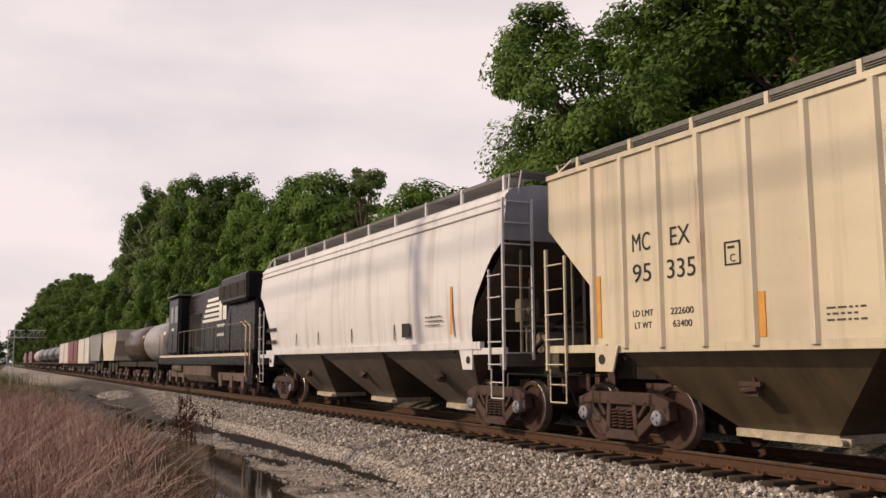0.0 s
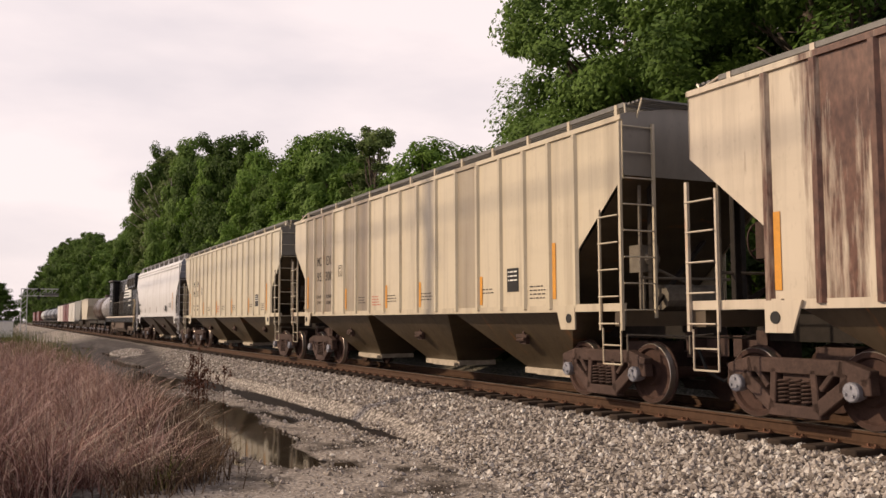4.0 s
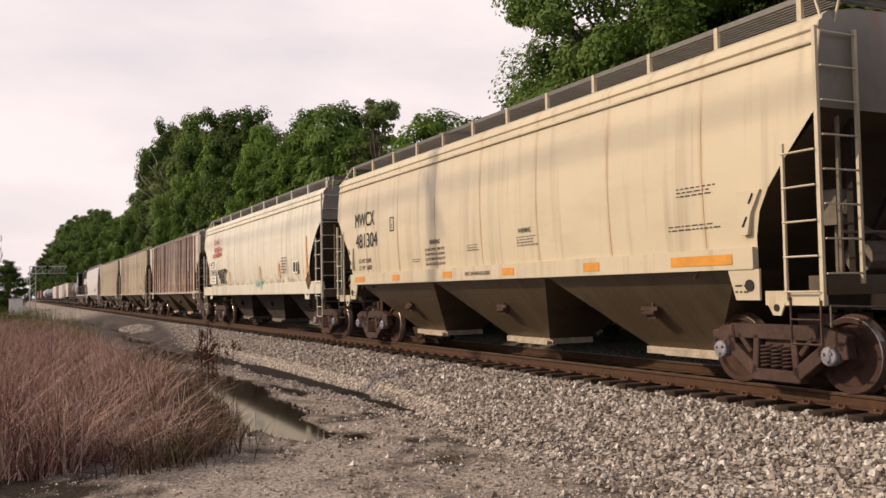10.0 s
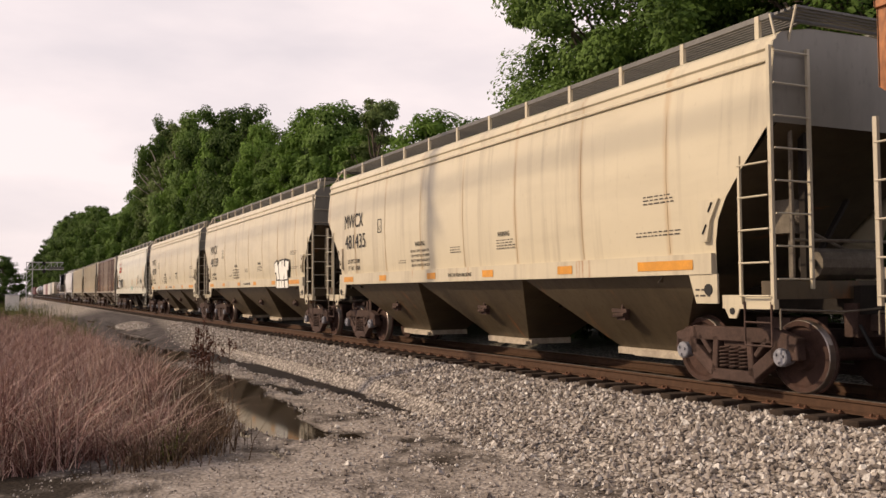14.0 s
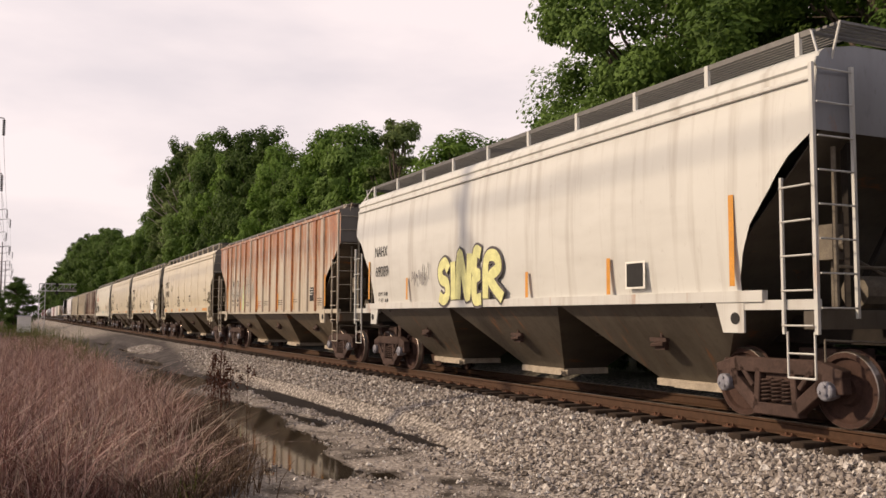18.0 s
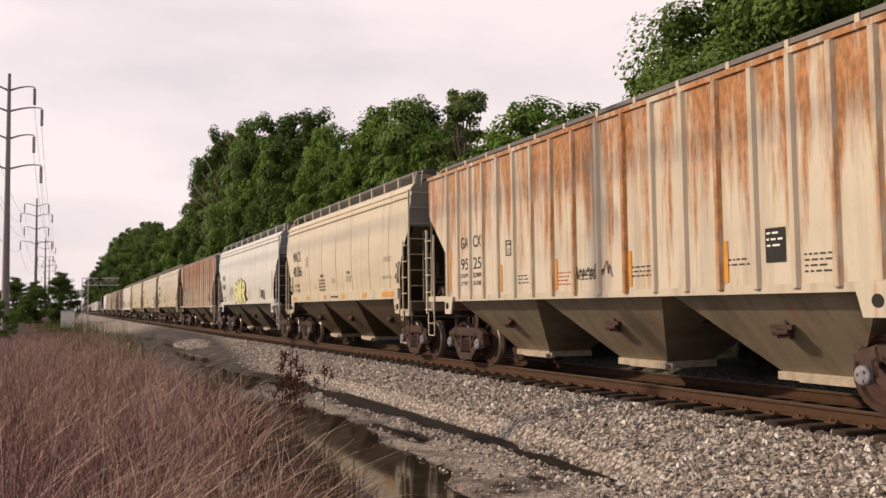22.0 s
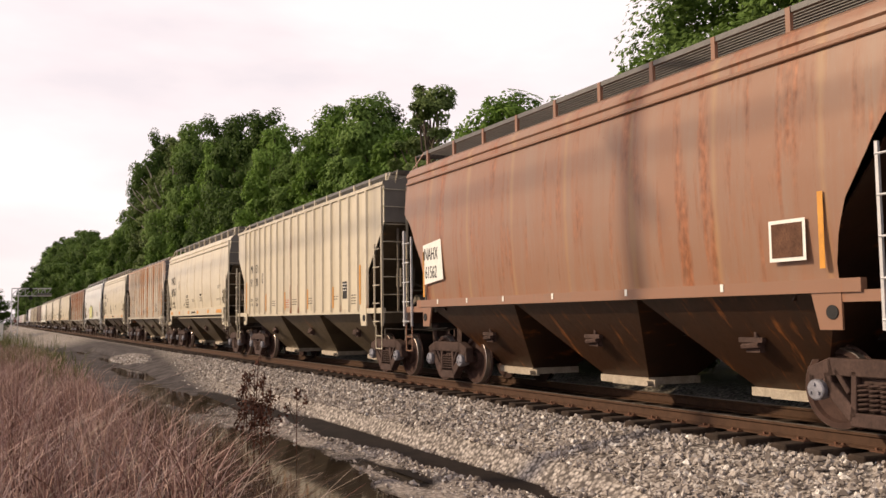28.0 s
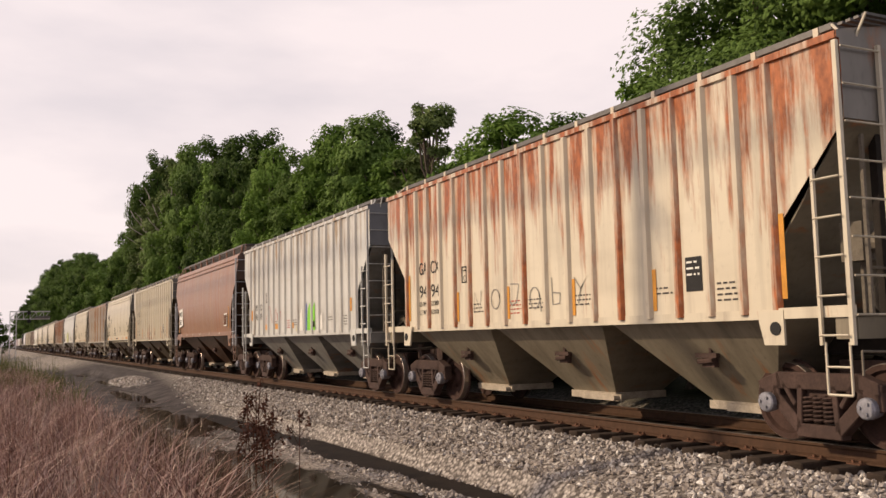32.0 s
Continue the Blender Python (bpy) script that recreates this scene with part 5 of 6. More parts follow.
    for b in range(bays):
        yc = -h + lead + span * (b + 0.5)
        bm = bmesh.new()
        bx = o.get("bay_x", 1.46)
        top = [(-bx, yc - span * 0.49), (bx, yc - span * 0.49), (bx, yc + span * 0.49), (-bx, yc + span * 0.49)]
        bw = 0.17 * span
        bot = [(-0.46, yc - bw), (0.46, yc - bw), (0.46, yc + bw), (-0.46, yc + bw)]
        zt2 = zs + 0.004 if not band else zs - 0.004
        vt, vb = [bm.verts.new((*p, zt2)) for p in top], [bm.verts.new((*p, 0.36)) for p in bot]
        bm.faces.new(vb[::-1])
        bm.faces.new(vt)
        for i in range(4):
            bm.faces.new((vt[i], vt[(i + 1) % 4], vb[(i + 1) % 4], vb[i]))
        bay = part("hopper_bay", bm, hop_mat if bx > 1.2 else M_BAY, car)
        bm = bmesh.new()
        box(bm, -0.50, 0.50, yc - bw - 0.04, yc + bw + 0.04, 0.25, 0.36)
        box(bm, -0.55, -0.49, yc - bw - 0.25, yc + bw * 0.4, 0.24, 0.34)
        rod(bm, (-0.50, yc - bw - 0.18, 0.29), (-0.66, yc - bw - 0.18, 0.29), 0.04, 8)
        part("outlet_gate", bm, M_SLIDE if bx > 1.2 else M_GATE, bay)
        bm = bmesh.new()
        zc = 0.98
        xx = -bx + (zt2 - zc) / (zt2 - 0.36) * (bx - 0.46) - 0.03
        box(bm, xx - 0.05, xx + 0.02, yc - 0.19, yc + 0.19, zc - 0.03, zc + 0.03)
        box(bm, xx - 0.02, xx + 0.06, yc - 0.12, yc + 0.10, zc - 0.15, zc - 0.03)
        rod(bm, (xx - 0.06, yc - 0.15, zc - 0.06), (xx - 0.06, yc + 0.12, zc - 0.08), 0.034, 6)
        rod(bm, (xx - 0.03, yc - 0.08, zc + 0.02), (xx - 0.03, yc - 0.08, zc + 0.10), 0.03, 6)
        part("vibrator_bracket", bm, M_STEEL, bay)
    if o.get("pipe"):
        bm = bmesh.new()
        rod(bm, (-1.44, -h + 1.9 * k, zs - 0.10), (-1.44, h - 3.0 * k, zs - 0.10), 0.028, 8)
        part("air_pipe", bm, trim, car, "pale pipe slung under the side sill")
    # running boards on the roof edge with their stanchions
    rail_h = o.get("rail", 0.20)
    zr = 4.38 + rail_h
    gm = o.get("grate_mat") or M_GRATE
    for sgn in (-1, 1):
        board = part("running_board", bbox(sgn * 1.25 - 0.012, sgn * 1.25 + 0.012, -h + 0.3, h - 0.3, zr - 0.045, zr + 0.025), gm, car, "slatted metal roof walkway")
        slat = shared("slat", bbox(-0.022, 0.022, -h + 0.35, h - 0.35, zr - 0.03, zr), gm)
        for i in range(7):
            share("slat", slat, board, pose(sgn * (1.18 - i * 0.085), 0, 0))
    cross = shared("slat", bbox(-1.25, 1.25, -0.03, 0.03, zr - 0.03, zr), gm)
    for s in (-1, 1):
        board = part("end_walkway", bbox(-1.25, 1.25, *sorted((s * (h - 0.32), s * (h - 0.28))), zr - 0.05, zr + 0.02), gm, car)
        for i in range(4):
            share("slat", cross, board, pose(0, s * (h - 0.2 + 0.1 * i), 0))
        bm = bmesh.new()
        rod(bm, (-1.25, s * (h - 0.3), zr), (-1.45, s * (h - 0.02), 4.3), 0.016, 5)
        rod(bm, (-1.25, s * (h + 0.12), zr), (-1.25, s * (h - 0.02), 4.3), 0.016, 5)
        part("grab_rail", bm, trim, car)
    bm = bmesh.new()
    box(bm, -0.025, 0.025, -0.035, 0.035, 4.36, zr + 0.02)
    st_me = shared("stanchion", bm, trim)
    ns = o.get("stanchions", 13)
    for i in range(ns):
        share("stanchion", st_me, car, pose(-1.25, -h + 0.5 + (2 * h - 1.0) * i / (ns - 1), 0))
    for i in range(ns):
        share("stanchion", st_me, car, pose(1.25, -h + 0.5 + (2 * h - 1.0) * i / (ns - 1), 0))
    nh = 10
    pitch = (2 * h - 2.0) / nh
    hatch = shared("roof_hatch", bbox(-0.35, 0.35, -pitch * 0.47, pitch * 0.47, 4.50, 4.58, 0.02), trim)
    for i in range(nh):
        share("roof_hatch", hatch, car, pose(0, -h + 1.0 + pitch * (i + 0.5), 0))
    return car, body_mat, trim


CREAM = (0.585, 0.52, 0.39)
PALE = (0.70, 0.67, 0.60)
TRAIN = []        # things that roll with the train, and where each one's centre stands at the start


def stroke(parent, mat, pts, w, name="graffiti", x=-SIDE - 0.006, lift=0.0, climb=0.0):
    """A painted line through (y, z) points, one continuous ribbon."""
    bm = bmesh.new()
    prev = None
    for i, (a, b) in enumerate(pts):
        (p, q), (r, t) = pts[max(0, i - 1)], pts[min(len(pts) - 1, i + 1)]
        ln = math.hypot(r - p, t - q) or 1
        ny, nz = -(t - q) / ln * w / 2, (r - p) / ln * w / 2
        pair = (bm.verts.new((x - lift - climb * i, a + ny, b + nz)), bm.verts.new((x - lift - climb * i, a - ny, b - nz)))
        if prev:
            bm.faces.new((prev[0], prev[1], pair[1], pair[0]))
        prev = pair
    return part(name, bm, mat, parent)


def blob(parent, mat, pts, name="graffiti", x=-SIDE - 0.005, lift=0.0):
    bm = bmesh.new()
    bm.faces.new([bm.verts.new((x - lift, a, b)) for a, b in pts])
    return part(name, bm, mat, parent)


def smooth_line(k):
    """A line that glides through the points k."""
    k = [2 * k[0] - k[1], *k, 2 * k[-1] - k[-2]]
    pts = []
    for i in range(1, len(k) - 2):
        p0, p1, p2, p3 = k[i - 1:i + 3]
        for j in range(7):
            t = j / 6
            pts.append(tuple(0.5 * (2 * p1 + (p2 - p0) * t + (2 * p0 - 5 * p1 + 4 * p2 - p3) * t * t + (3 * p1 - p0 - 3 * p2 + p3) * t ** 3)))
    return [p for n, p in enumerate(pts) if n == 0 or p != pts[n - 1]]


def scribble(parent, mat, y, z, w, h, n, seed, lw=0.02, x=-SIDE - 0.006):
    """A looping scrawl that cannot be read: a smooth line through random turns."""
    r = random.Random(seed)
    k = [Vector((y - w * (i + r.uniform(-0.9, 0.9)) / (2 * n), z + h * (r.uniform(0.0, 0.35) if i % 2 else r.uniform(0.5, 1.0)))) for i in range(2 * n + 1)]
    pts = []
    for i in range(1, len(k) - 2):
        p0, p1, p2, p3 = k[i - 1:i + 3]
        for j in range(5):
            t = j / 5
            pts.append(tuple(0.5 * (2 * p1 + (p2 - p0) * t + (2 * p0 - 5 * p1 + 4 * p2 - p3) * t * t + (3 * p1 - p0 - 3 * p2 + p3) * t ** 3)))
    return stroke(parent, mat, pts, lw, x=x)


def roll(ob, front, B):
    TRAIN.append((ob, front - B / 2))


def ribbed(j, label, num, col, **o):
    B, nr = CARS[j][1], o.pop("ribs", 18)
    inset = o.get("inset", 1.24 * min(1.05, B / 16.8))
    o["grimy"] = [(B / 2 - post_at(i + 1, nr, B, inset), B / 2 - post_at(i, nr, B, inset), m) for i, m in o.pop("stained", ())]
    car, bm_, trim = hopper_car("car%d" % j, B, label, col, ribs=nr, seed=j * 1.7 + 1, **o)
    roll(car, CARS[j][0], B)
    q, h, x = B / 16.8, B / 2, -SIDE + 0.068
    if num:
        txt = o.get("txt", M_BLACK)
        first = o.get("first", 1)
        size, z1, z2 = o.get("rows", (0.37, 2.83, 2.39))

        def cell(i):
            """Middle and width of the panel behind post i."""
            a, b = post_at(i, nr, B, inset), post_at(i + 1, nr, B, inset)
            return h - (a + b) / 2, b - a

        def centred(s, sz, i, zz, wide):
            yc, w = cell(i)
            w = min(w * 0.70, wide * len(s))
            lettering(s, sz, txt, car, yc + w / 2, zz, x, fit=w)

        for k in range(2):
            for s, zz in ((num[k], z1), (num[2 + k], z2)):
                centred(s, size, first + k, zz, 0.56 * size)
        if o.get("weights"):
            for k, pair in enumerate((("LD LMT", "LT WT"), o["weights"])):
                for s, zz in zip(pair, (1.90, 1.73)):
                    centred(s, 0.13, first + k, zz, 0.075)
        frame_bm = bmesh.new()
        yc, w = cell(first + o.get("plate_cell", 2))
        y0, z0, pw = yc + 0.02, o.get("plate_z", 2.46), min(0.27, w * 0.32)
        for a, b, c, d in ((y0, y0 - pw, z0, z0 + 0.02), (y0, y0 - pw, z0 + 0.28, z0 + 0.30), (y0, y0 - 0.02, z0, z0 + 0.30), (y0 - pw + 0.02, y0 - pw, z0, z0 + 0.30)):
            box(frame_bm, x - 0.004, x, min(a, b), max(a, b), c, d)
        part("plate_mark", frame_bm, txt, car)
        lettering("C", 0.14, txt, car, y0 - pw * 0.32, z0 + 0.04, x, fit=pw * 0.36)
        bars(car, txt, y0 - pw * 0.2, z0 + 0.24, pw * 0.6, 1, 0.05, x)
    for k, dy in enumerate((1.5, 4.45, 6.95, 9.65, 12.2, 15.1) if o.get("strips", True) else ()):
        if dy * q < B - 1.0:
            z0, z1 = (1.62, 2.55) if k in (0, 5) else (1.56, 2.1)
            i = min(range(nr), key=lambda n: abs(post_at(n, nr, B, inset) - dy * q))
            plate(car, M_ORANGE, h - post_at(i, nr, B, inset) - 0.072 - 0.055 * q, z0, 0.10 * q, z1 - z0, x)
    for dy, w, rows, m in ((5.6, 0.5, 3, M_STENCIL), (7.35, 0.55, 4, M_REDTXT), (8.2, 0.6, 3, M_STENCIL), (10.0, 0.65, 3, M_STENCIL), (12.6, 0.5, 2, M_STENCIL), (14.55, 0.5, 4, M_STENCIL)):
        i = min(range(nr - 1), key=lambda n: abs(post_at(n + 0.5, nr, B, inset) - dy * q))
        bars(car, m, h - post_at(i, nr, B, inset) - 0.16 * q, 1.86, w * q, rows, 0.035, x)
    if o.get("panel_sign", True):
        i = min(range(nr - 1), key=lambda n: abs(post_at(n + 0.5, nr, B, inset) - 13.7 * q))
        yc = h - post_at(i + 0.5, nr, B, inset)
        sg = plate(car, M_BLACK, yc, 1.78, 0.40 * q, 0.42, x, "reporting_panel")
        bars(sg, M_WHITE, yc + 0.17 * q, 2.15, 0.32 * q, 3, 0.04, x - 0.006)
    return car


def skin(z):
    """Where the rounded side stands at height z, a hair proud of it."""
    pts = ((1.5, 1.50), (1.8, 1.535), (2.2, 1.57), (2.8, 1.595), (3.4, 1.58), (3.8, 1.55))
    for (z0, x0), (z1, x1) in zip(pts, pts[1:]):
        if z <= z1:
            return -(x0 + (x1 - x0) * (z - z0) / (z1 - z0)) - 0.005
    return -1.56


def smooth_car(j, label, num, col, **o):
    B = CARS[j][1]
    o.setdefault("band", 0.27)
    o.setdefault("seam", (2.05 * B / 16.4, B / 2 - 2.2 * B / 16.4))
    car, bm_, trim = hopper_car("car%d" % j, B, label, col, round_side=True, seed=j * 1.3 + 2, stanchions=12, rail=0.34,
                                cut=((3.30, 0.0), (3.22, 0.10), (2.47, 0.79), (2.2, 0.95), (1.9, 1.03), (1.5, 1.06)), band_in=1.06,
                                beam_in=0.9, beam_z=(1.06, 1.23), pad_in=0.98, lug=True, **o)
    roll(car, CARS[j][0], B)
    q, h = B / 16.4, B / 2
    x = -1.603
    if num:
        lettering(num[0], 0.52, M_BLACK, car, h - 1.42 * q, 2.98, x, 0.82 * q)
        lettering(num[1], 0.52, M_BLACK, car, h - 1.47 * q, 2.44, x, 0.98 * q)
        for k, s in enumerate(("LD LMT " + num[2], "LT  WT   " + num[3])):
            lettering(s, 0.155, M_BLACK, car, h - 1.6 * q, 2.05 - 0.18 * k, skin(2.16 - 0.18 * k), 0.86 * q)
    lettering("WARNING", 0.15, M_BLACK, car, h - 6.0 * q, 2.30, skin(2.4), 0.72 * q)
    for k, s in enumerate(("DO NOT APPLY VIBRATOR", "TO ANY PART OF CAR BODY", "EXCEPT VIBRATOR BRACKETS", "USE ON LOADED CAR ONLY")):
        lettering(s, 0.085, M_STENCIL, car, h - 5.75 * q, 2.17 - 0.105 * k, skin(2.235 - 0.105 * k), fit=0.98 * q)
    bars(car, M_STENCIL, h - 5.05 * q, 2.02, 0.42 * q, 2, 0.026, skin(2.02))
    bars(car, M_STENCIL, h - 7.75 * q, 2.2, 0.5 * q, 3, 0.026, skin(2.2))
    bars(car, M_STENCIL, h - 14.0 * q, 2.62, 0.75 * q, 3, 0.026, skin(2.62))
    lettering("WARNING", 0.13, M_BLACK, car, h - 9.75 * q, 2.30, skin(2.39), 0.7 * q)
    bars(car, M_STENCIL, h - 9.7 * q, 2.24, 0.7 * q, 4, 0.026, skin(2.24))
    bars(car, M_STENCIL, h - 13.8 * q, 2.12, 1.0 * q, 2, 0.026, skin(2.12))
    y0, z0 = h - 3.82 * q, 2.74
    fb = bmesh.new()
    for a, b, c, d in ((y0, y0 - 0.24 * q, z0, z0 + 0.02), (y0, y0 - 0.24 * q, z0 + 0.31, z0 + 0.33), (y0, y0 - 0.02, z0, z0 + 0.33), (y0 - 0.22 * q, y0 - 0.24 * q, z0, z0 + 0.33)):
        box(fb, x - 0.004, x, min(a, b), max(a, b), c, d)
    part("plate_mark", fb, M_BLACK, car)
    lettering("C", 0.15, M_BLACK, car, y0 - 0.07 * q, z0 + 0.06, x - 0.001, 0.8 * q)
    for k, (dy, w) in enumerate(((1.75, 0.7), (4.15, 0.42), (6.9, 0.42), (9.4, 0.42), (12.0, 0.42), (14.45, 1.15))):
        plate(car, M_ORANGE, h - dy * q, 1.565, w * q, 0.13)
    lettering("VENT CAR WHEN UNLOADING", 0.11, M_BLACK, car, h - 7.7 * q, 1.59, -SIDE - 0.006, 0.66 * q)
    # folded seam welds between the side sheets
    for k in range(7):
        bm2 = bmesh.new()
        y = h - (2.2 + k * 2.05) * q
        zz = [1.80, 2.2, 2.8, 3.4, 3.8, 4.06]
        xx = [1.535, 1.57, 1.595, 1.58, 1.545, 1.503]
        for (a, c), (b2, d) in zip(zip(zz, xx), zip(zz[1:], xx[1:])):
            bar(bm2, (-c, y, a), (-d, y, b2), 0.02, 0.012, (1, 0, 0))
        part("weld_seam", bm2, bm_, car)
    # large stiffened plate at the trailing corner
    return car


def round_car(j, label, num, col, skirt=False, **o):
    """Older centre-flow shape with curved ends."""
    B = CARS[j][1]
    o.setdefault("seam", (2.2 * B / 16.4, B / 2 - 1.75 * B / 16.4))
    car, bm_, trim = hopper_car("car%d" % j, B, label, col, round_side=True, seed=j * 1.9 + 3, stanchions=10, rail=0.34, sill=1.50,
                                cut=((3.45, 0.0), (3.2, 0.42), (3.0, 0.62), (2.85, 0.74), (2.45, 1.12), (2.1, 1.28), (1.8, 1.36), (1.5, 1.36)),
                                band=o.pop("band", 0.14), band_in=0.05 if skirt else 0.9, **o)
    roll(car, CARS[j][0], B)
    if skirt:
        part("skirt", bbox(-SIDE - 0.01, -SIDE + 0.03, -B / 2 + 0.1, B / 2 - 0.1, 1.28, 1.66, 0.01), trim, car, "deep straight side sill")
    return car, trim


# ---- cars, front to back ----
RUSTY = (0.30, 0.105, 0.035)
c, trim = round_car(0, "dirty white covered hopper with curved ends", None, (0.66, 0.65, 0.66), seam=False)
h = CARS[0][1] / 2
bars(c, M_BLACK, h - 0.9, 2.35, 1.1, 2, 0.2, -1.601)
for dy in (4.0, 6.0, 8.6, 11.3):
    plate(c, M_RUST, h - dy, 1.75, 0.05, 0.35, -1.57)
plate(c, M_ORANGE, h - 14.2, 1.8, 0.09, 0.95, -1.603)
plate(c, M_BLACK, h - 12.0, 1.8, 0.4, 0.3, -1.60, "reporting_panel")
bars(c, M_BLACK, h - 13.0, 2.2, 0.8, 3, 0.045, -1.602)

ribbed(1, "cream steel-sided covered hopper with exterior posts", ("MC", "EX", "95", "335"), CREAM, weights=("222600", "63400"), dirty=0.3, panel=0.35, inset=1.22, post_col=(0.63, 0.56, 0.425), post_rust=0.1)
ribbed(2, "grimy cream covered hopper with grey-stained panels", ("MC", "EX", "95", "300"), (0.55, 0.475, 0.355), weights=("222300", "63300"), txt=M_STENCIL, ribs=17, inset=1.26, dirty=0.5, stained=((0, 0.75), (1, 0.95), (2, 0.95), (4, 0.6), (5, 0.9), (11, 0.65)), post_col=(0.58, 0.51, 0.38), post_rust=0.15)
c = ribbed(3, "heavily rusted brown covered hopper with peeling cream paint", None, (0.58, 0.50, 0.40), ribs=18, inset=1.36, pipe=True, rust=1.2, rust_col=(0.118, 0.055, 0.038), high=0.14, ends=6.5, post_col=(0.50, 0.42, 0.33), post_rust=1.05, dirty=0.7, panel_sign=False, rail=0.12)
h = CARS[3][1] / 2
sg = plate(c, M_WHITE, h - 14.3, 2.1, 0.5, 0.5, -SIDE + 0.066, "reporting_panel")
part("panel_face", bbox(-SIDE + 0.05, -SIDE + 0.058, h - 14.5, h - 14.1, 2.14, 2.56), M_RUST, sg)
scribble(c, M_BLACK, h - 6.6, 1.75, 0.9, 0.5, 9, 5, 0.025, -SIDE + 0.064)
scribble(c, M_WHITE, h - 15.0, 2.0, 0.4, 0.6, 6, 6, 0.03, -SIDE + 0.064)

c, trim = round_car(4, "cream covered hopper with deep side sill and scrawled graffiti", None, (0.67, 0.645, 0.545), skirt=True, pipe=True, bay_x=0.95, rust=0.10, dirty=0.45, scuff=1.35, seam=(2.35, CARS[4][1] / 2 - 1.62))
h = CARS[4][1] / 2
blob(c, M_WHITE, ((h - 1.45, 2.78), (h - 2.75, 2.78), (h - 2.75, 1.78), (h - 1.45, 1.78)), "number_panel", -1.604)
lettering("MCEX", 0.42, M_BLACK, c, h - 1.60, 2.47, -1.609, fit=0.96)
lettering("350848", 0.42, M_BLACK, c, h - 1.54, 2.13, -1.609, fit=1.14)
lettering("LD LMT 220900", 0.13, M_STENCIL, c, h - 1.66, 1.98, -1.609, fit=0.85)
lettering("LT WT   65100", 0.13, M_STENCIL, c, h - 1.70, 1.84, -1.609, fit=0.75)
scribble(c, M_REDTXT, h - 2.35, 3.45, 1.1, 0.34, 11, 40, 0.03, -1.612)
for s, dy, z0, w in (("YOU'RE THE ONLY ONE", 2.45, 3.14, 1.5), ("THAT YOU ARE SCREWIN'...", 2.1, 2.90, 1.9)):
    lettering(s, 0.25, M_REDTXT, c, h - dy, z0, -1.612, tilt=2.0, fit=w, bold=0.010)
for s, dy, z0, w in (("..WHEN YOU PUT DOWN", 3.05, 2.17, 1.85), ("WHAT YOU DON'T", 3.33, 1.98, 1.28), ("UNDERSTAND.", 3.7, 1.79, 0.95)):
    lettering(s, 0.24, M_BLACK, c, h - dy, z0, -1.612, tilt=1.5, fit=w, bold=0.016)
M_TEAL = plain("graffiti_teal", (0.16, 0.42, 0.38), 0.6)
scribble(c, M_TEAL, h - 9.9, 1.45, 1.1, 0.5, 12, 60, 0.03, -1.625)
for dy, z0, z1 in ((1.3, 1.75, 2.75), (5.35, 1.8, 2.25), (10.4, 1.85, 2.3), (13.0, 1.85, 2.35), (16.2, 1.85, 3.05)):
    plate(c, M_ORANGE, h - dy, z0, 0.10, z1 - z0, -1.605)
blob(c, M_RUST, ((h - 16.45, 2.0), (h - 16.72, 1.7), (h - 16.45, 1.4), (h - 16.18, 1.7)), "placard", -1.63)
sg = plate(c, M_WHITE, h - 15.0, 1.95, 0.55, 0.38, -1.606, "reporting_panel")
plate(sg, M_BLACK, h - 14.92, 1.99, 0.22, 0.3, -1.612, "panel_face")
plate(sg, M_BLACK, h - 15.18, 1.99, 0.14, 0.3, -1.612, "panel_face")
bars(c, M_STENCIL, h - 13.3, 2.5, 0.7, 6, 0.05, -1.607)

smooth_car(5, "cream smooth-sided covered hopper with amber reflectors", ("MWCX", "481304", "225400", "60600"), CREAM, dirty=0.15)
c = smooth_car(6, "cream smooth-sided covered hopper with white block graffiti", ("MWCX", "481339", "225400", "60600"), CREAM, dirty=0.15)
h = CARS[6][1] / 2
OUTLINE = ((0.0, 0.88), (0.44, 1.0), (0.54, 0.86), (0.66, 0.84), (0.70, 0.98), (1.48, 1.0), (1.86, 0.95), (1.82, 0.55), (1.72, 0.54), (1.78, -0.03), (0.30, -0.03), (0.30, 0.45), (0.18, 0.49))
FILL = (((0.09, 0.84), (0.42, 0.94), (0.52, 0.72), (0.70, 0.30), (0.44, 0.28), (0.32, 0.53), (0.17, 0.55)),
        ((0.58, 0.77), (0.74, 0.92), (0.98, 0.94), (1.0, 0.70), (1.06, 0.95), (1.26, 0.95), (1.27, 0.73), (1.40, 0.72), (1.40, 0.92), (1.80, 0.89), (1.76, 0.57), (1.60, 0.60), (1.67, 0.28), (1.31, 0.28), (1.27, 0.50), (1.21, 0.27), (0.77, 0.27)))
blob(c, M_BLACK, [(h - 12.05 - p, 1.46 + 0.94 * r) for p, r in OUTLINE], "graffiti", -1.612)
for L in FILL:
    blob(c, M_WHITE, [(h - 12.05 - p, 1.46 + 0.94 * r) for p, r in L], "graffiti", -1.618)
for p0, p1 in ((0.36, 0.64), (0.70, 0.95), (0.99, 1.25), (1.36, 1.70)):
    blob(c, M_WHITE, ((h - 12.05 - p0, 1.68), (h - 12.05 - p1, 1.68), (h - 12.09 - p1, 1.45), (h - 12.06 - p0, 1.45)), "graffiti", -1.618)
smooth_car(7, "cream smooth-sided covered hopper streaked with road grime", ("MWCX", "481435", "225200", "60800"), CREAM, dirty=0.2)

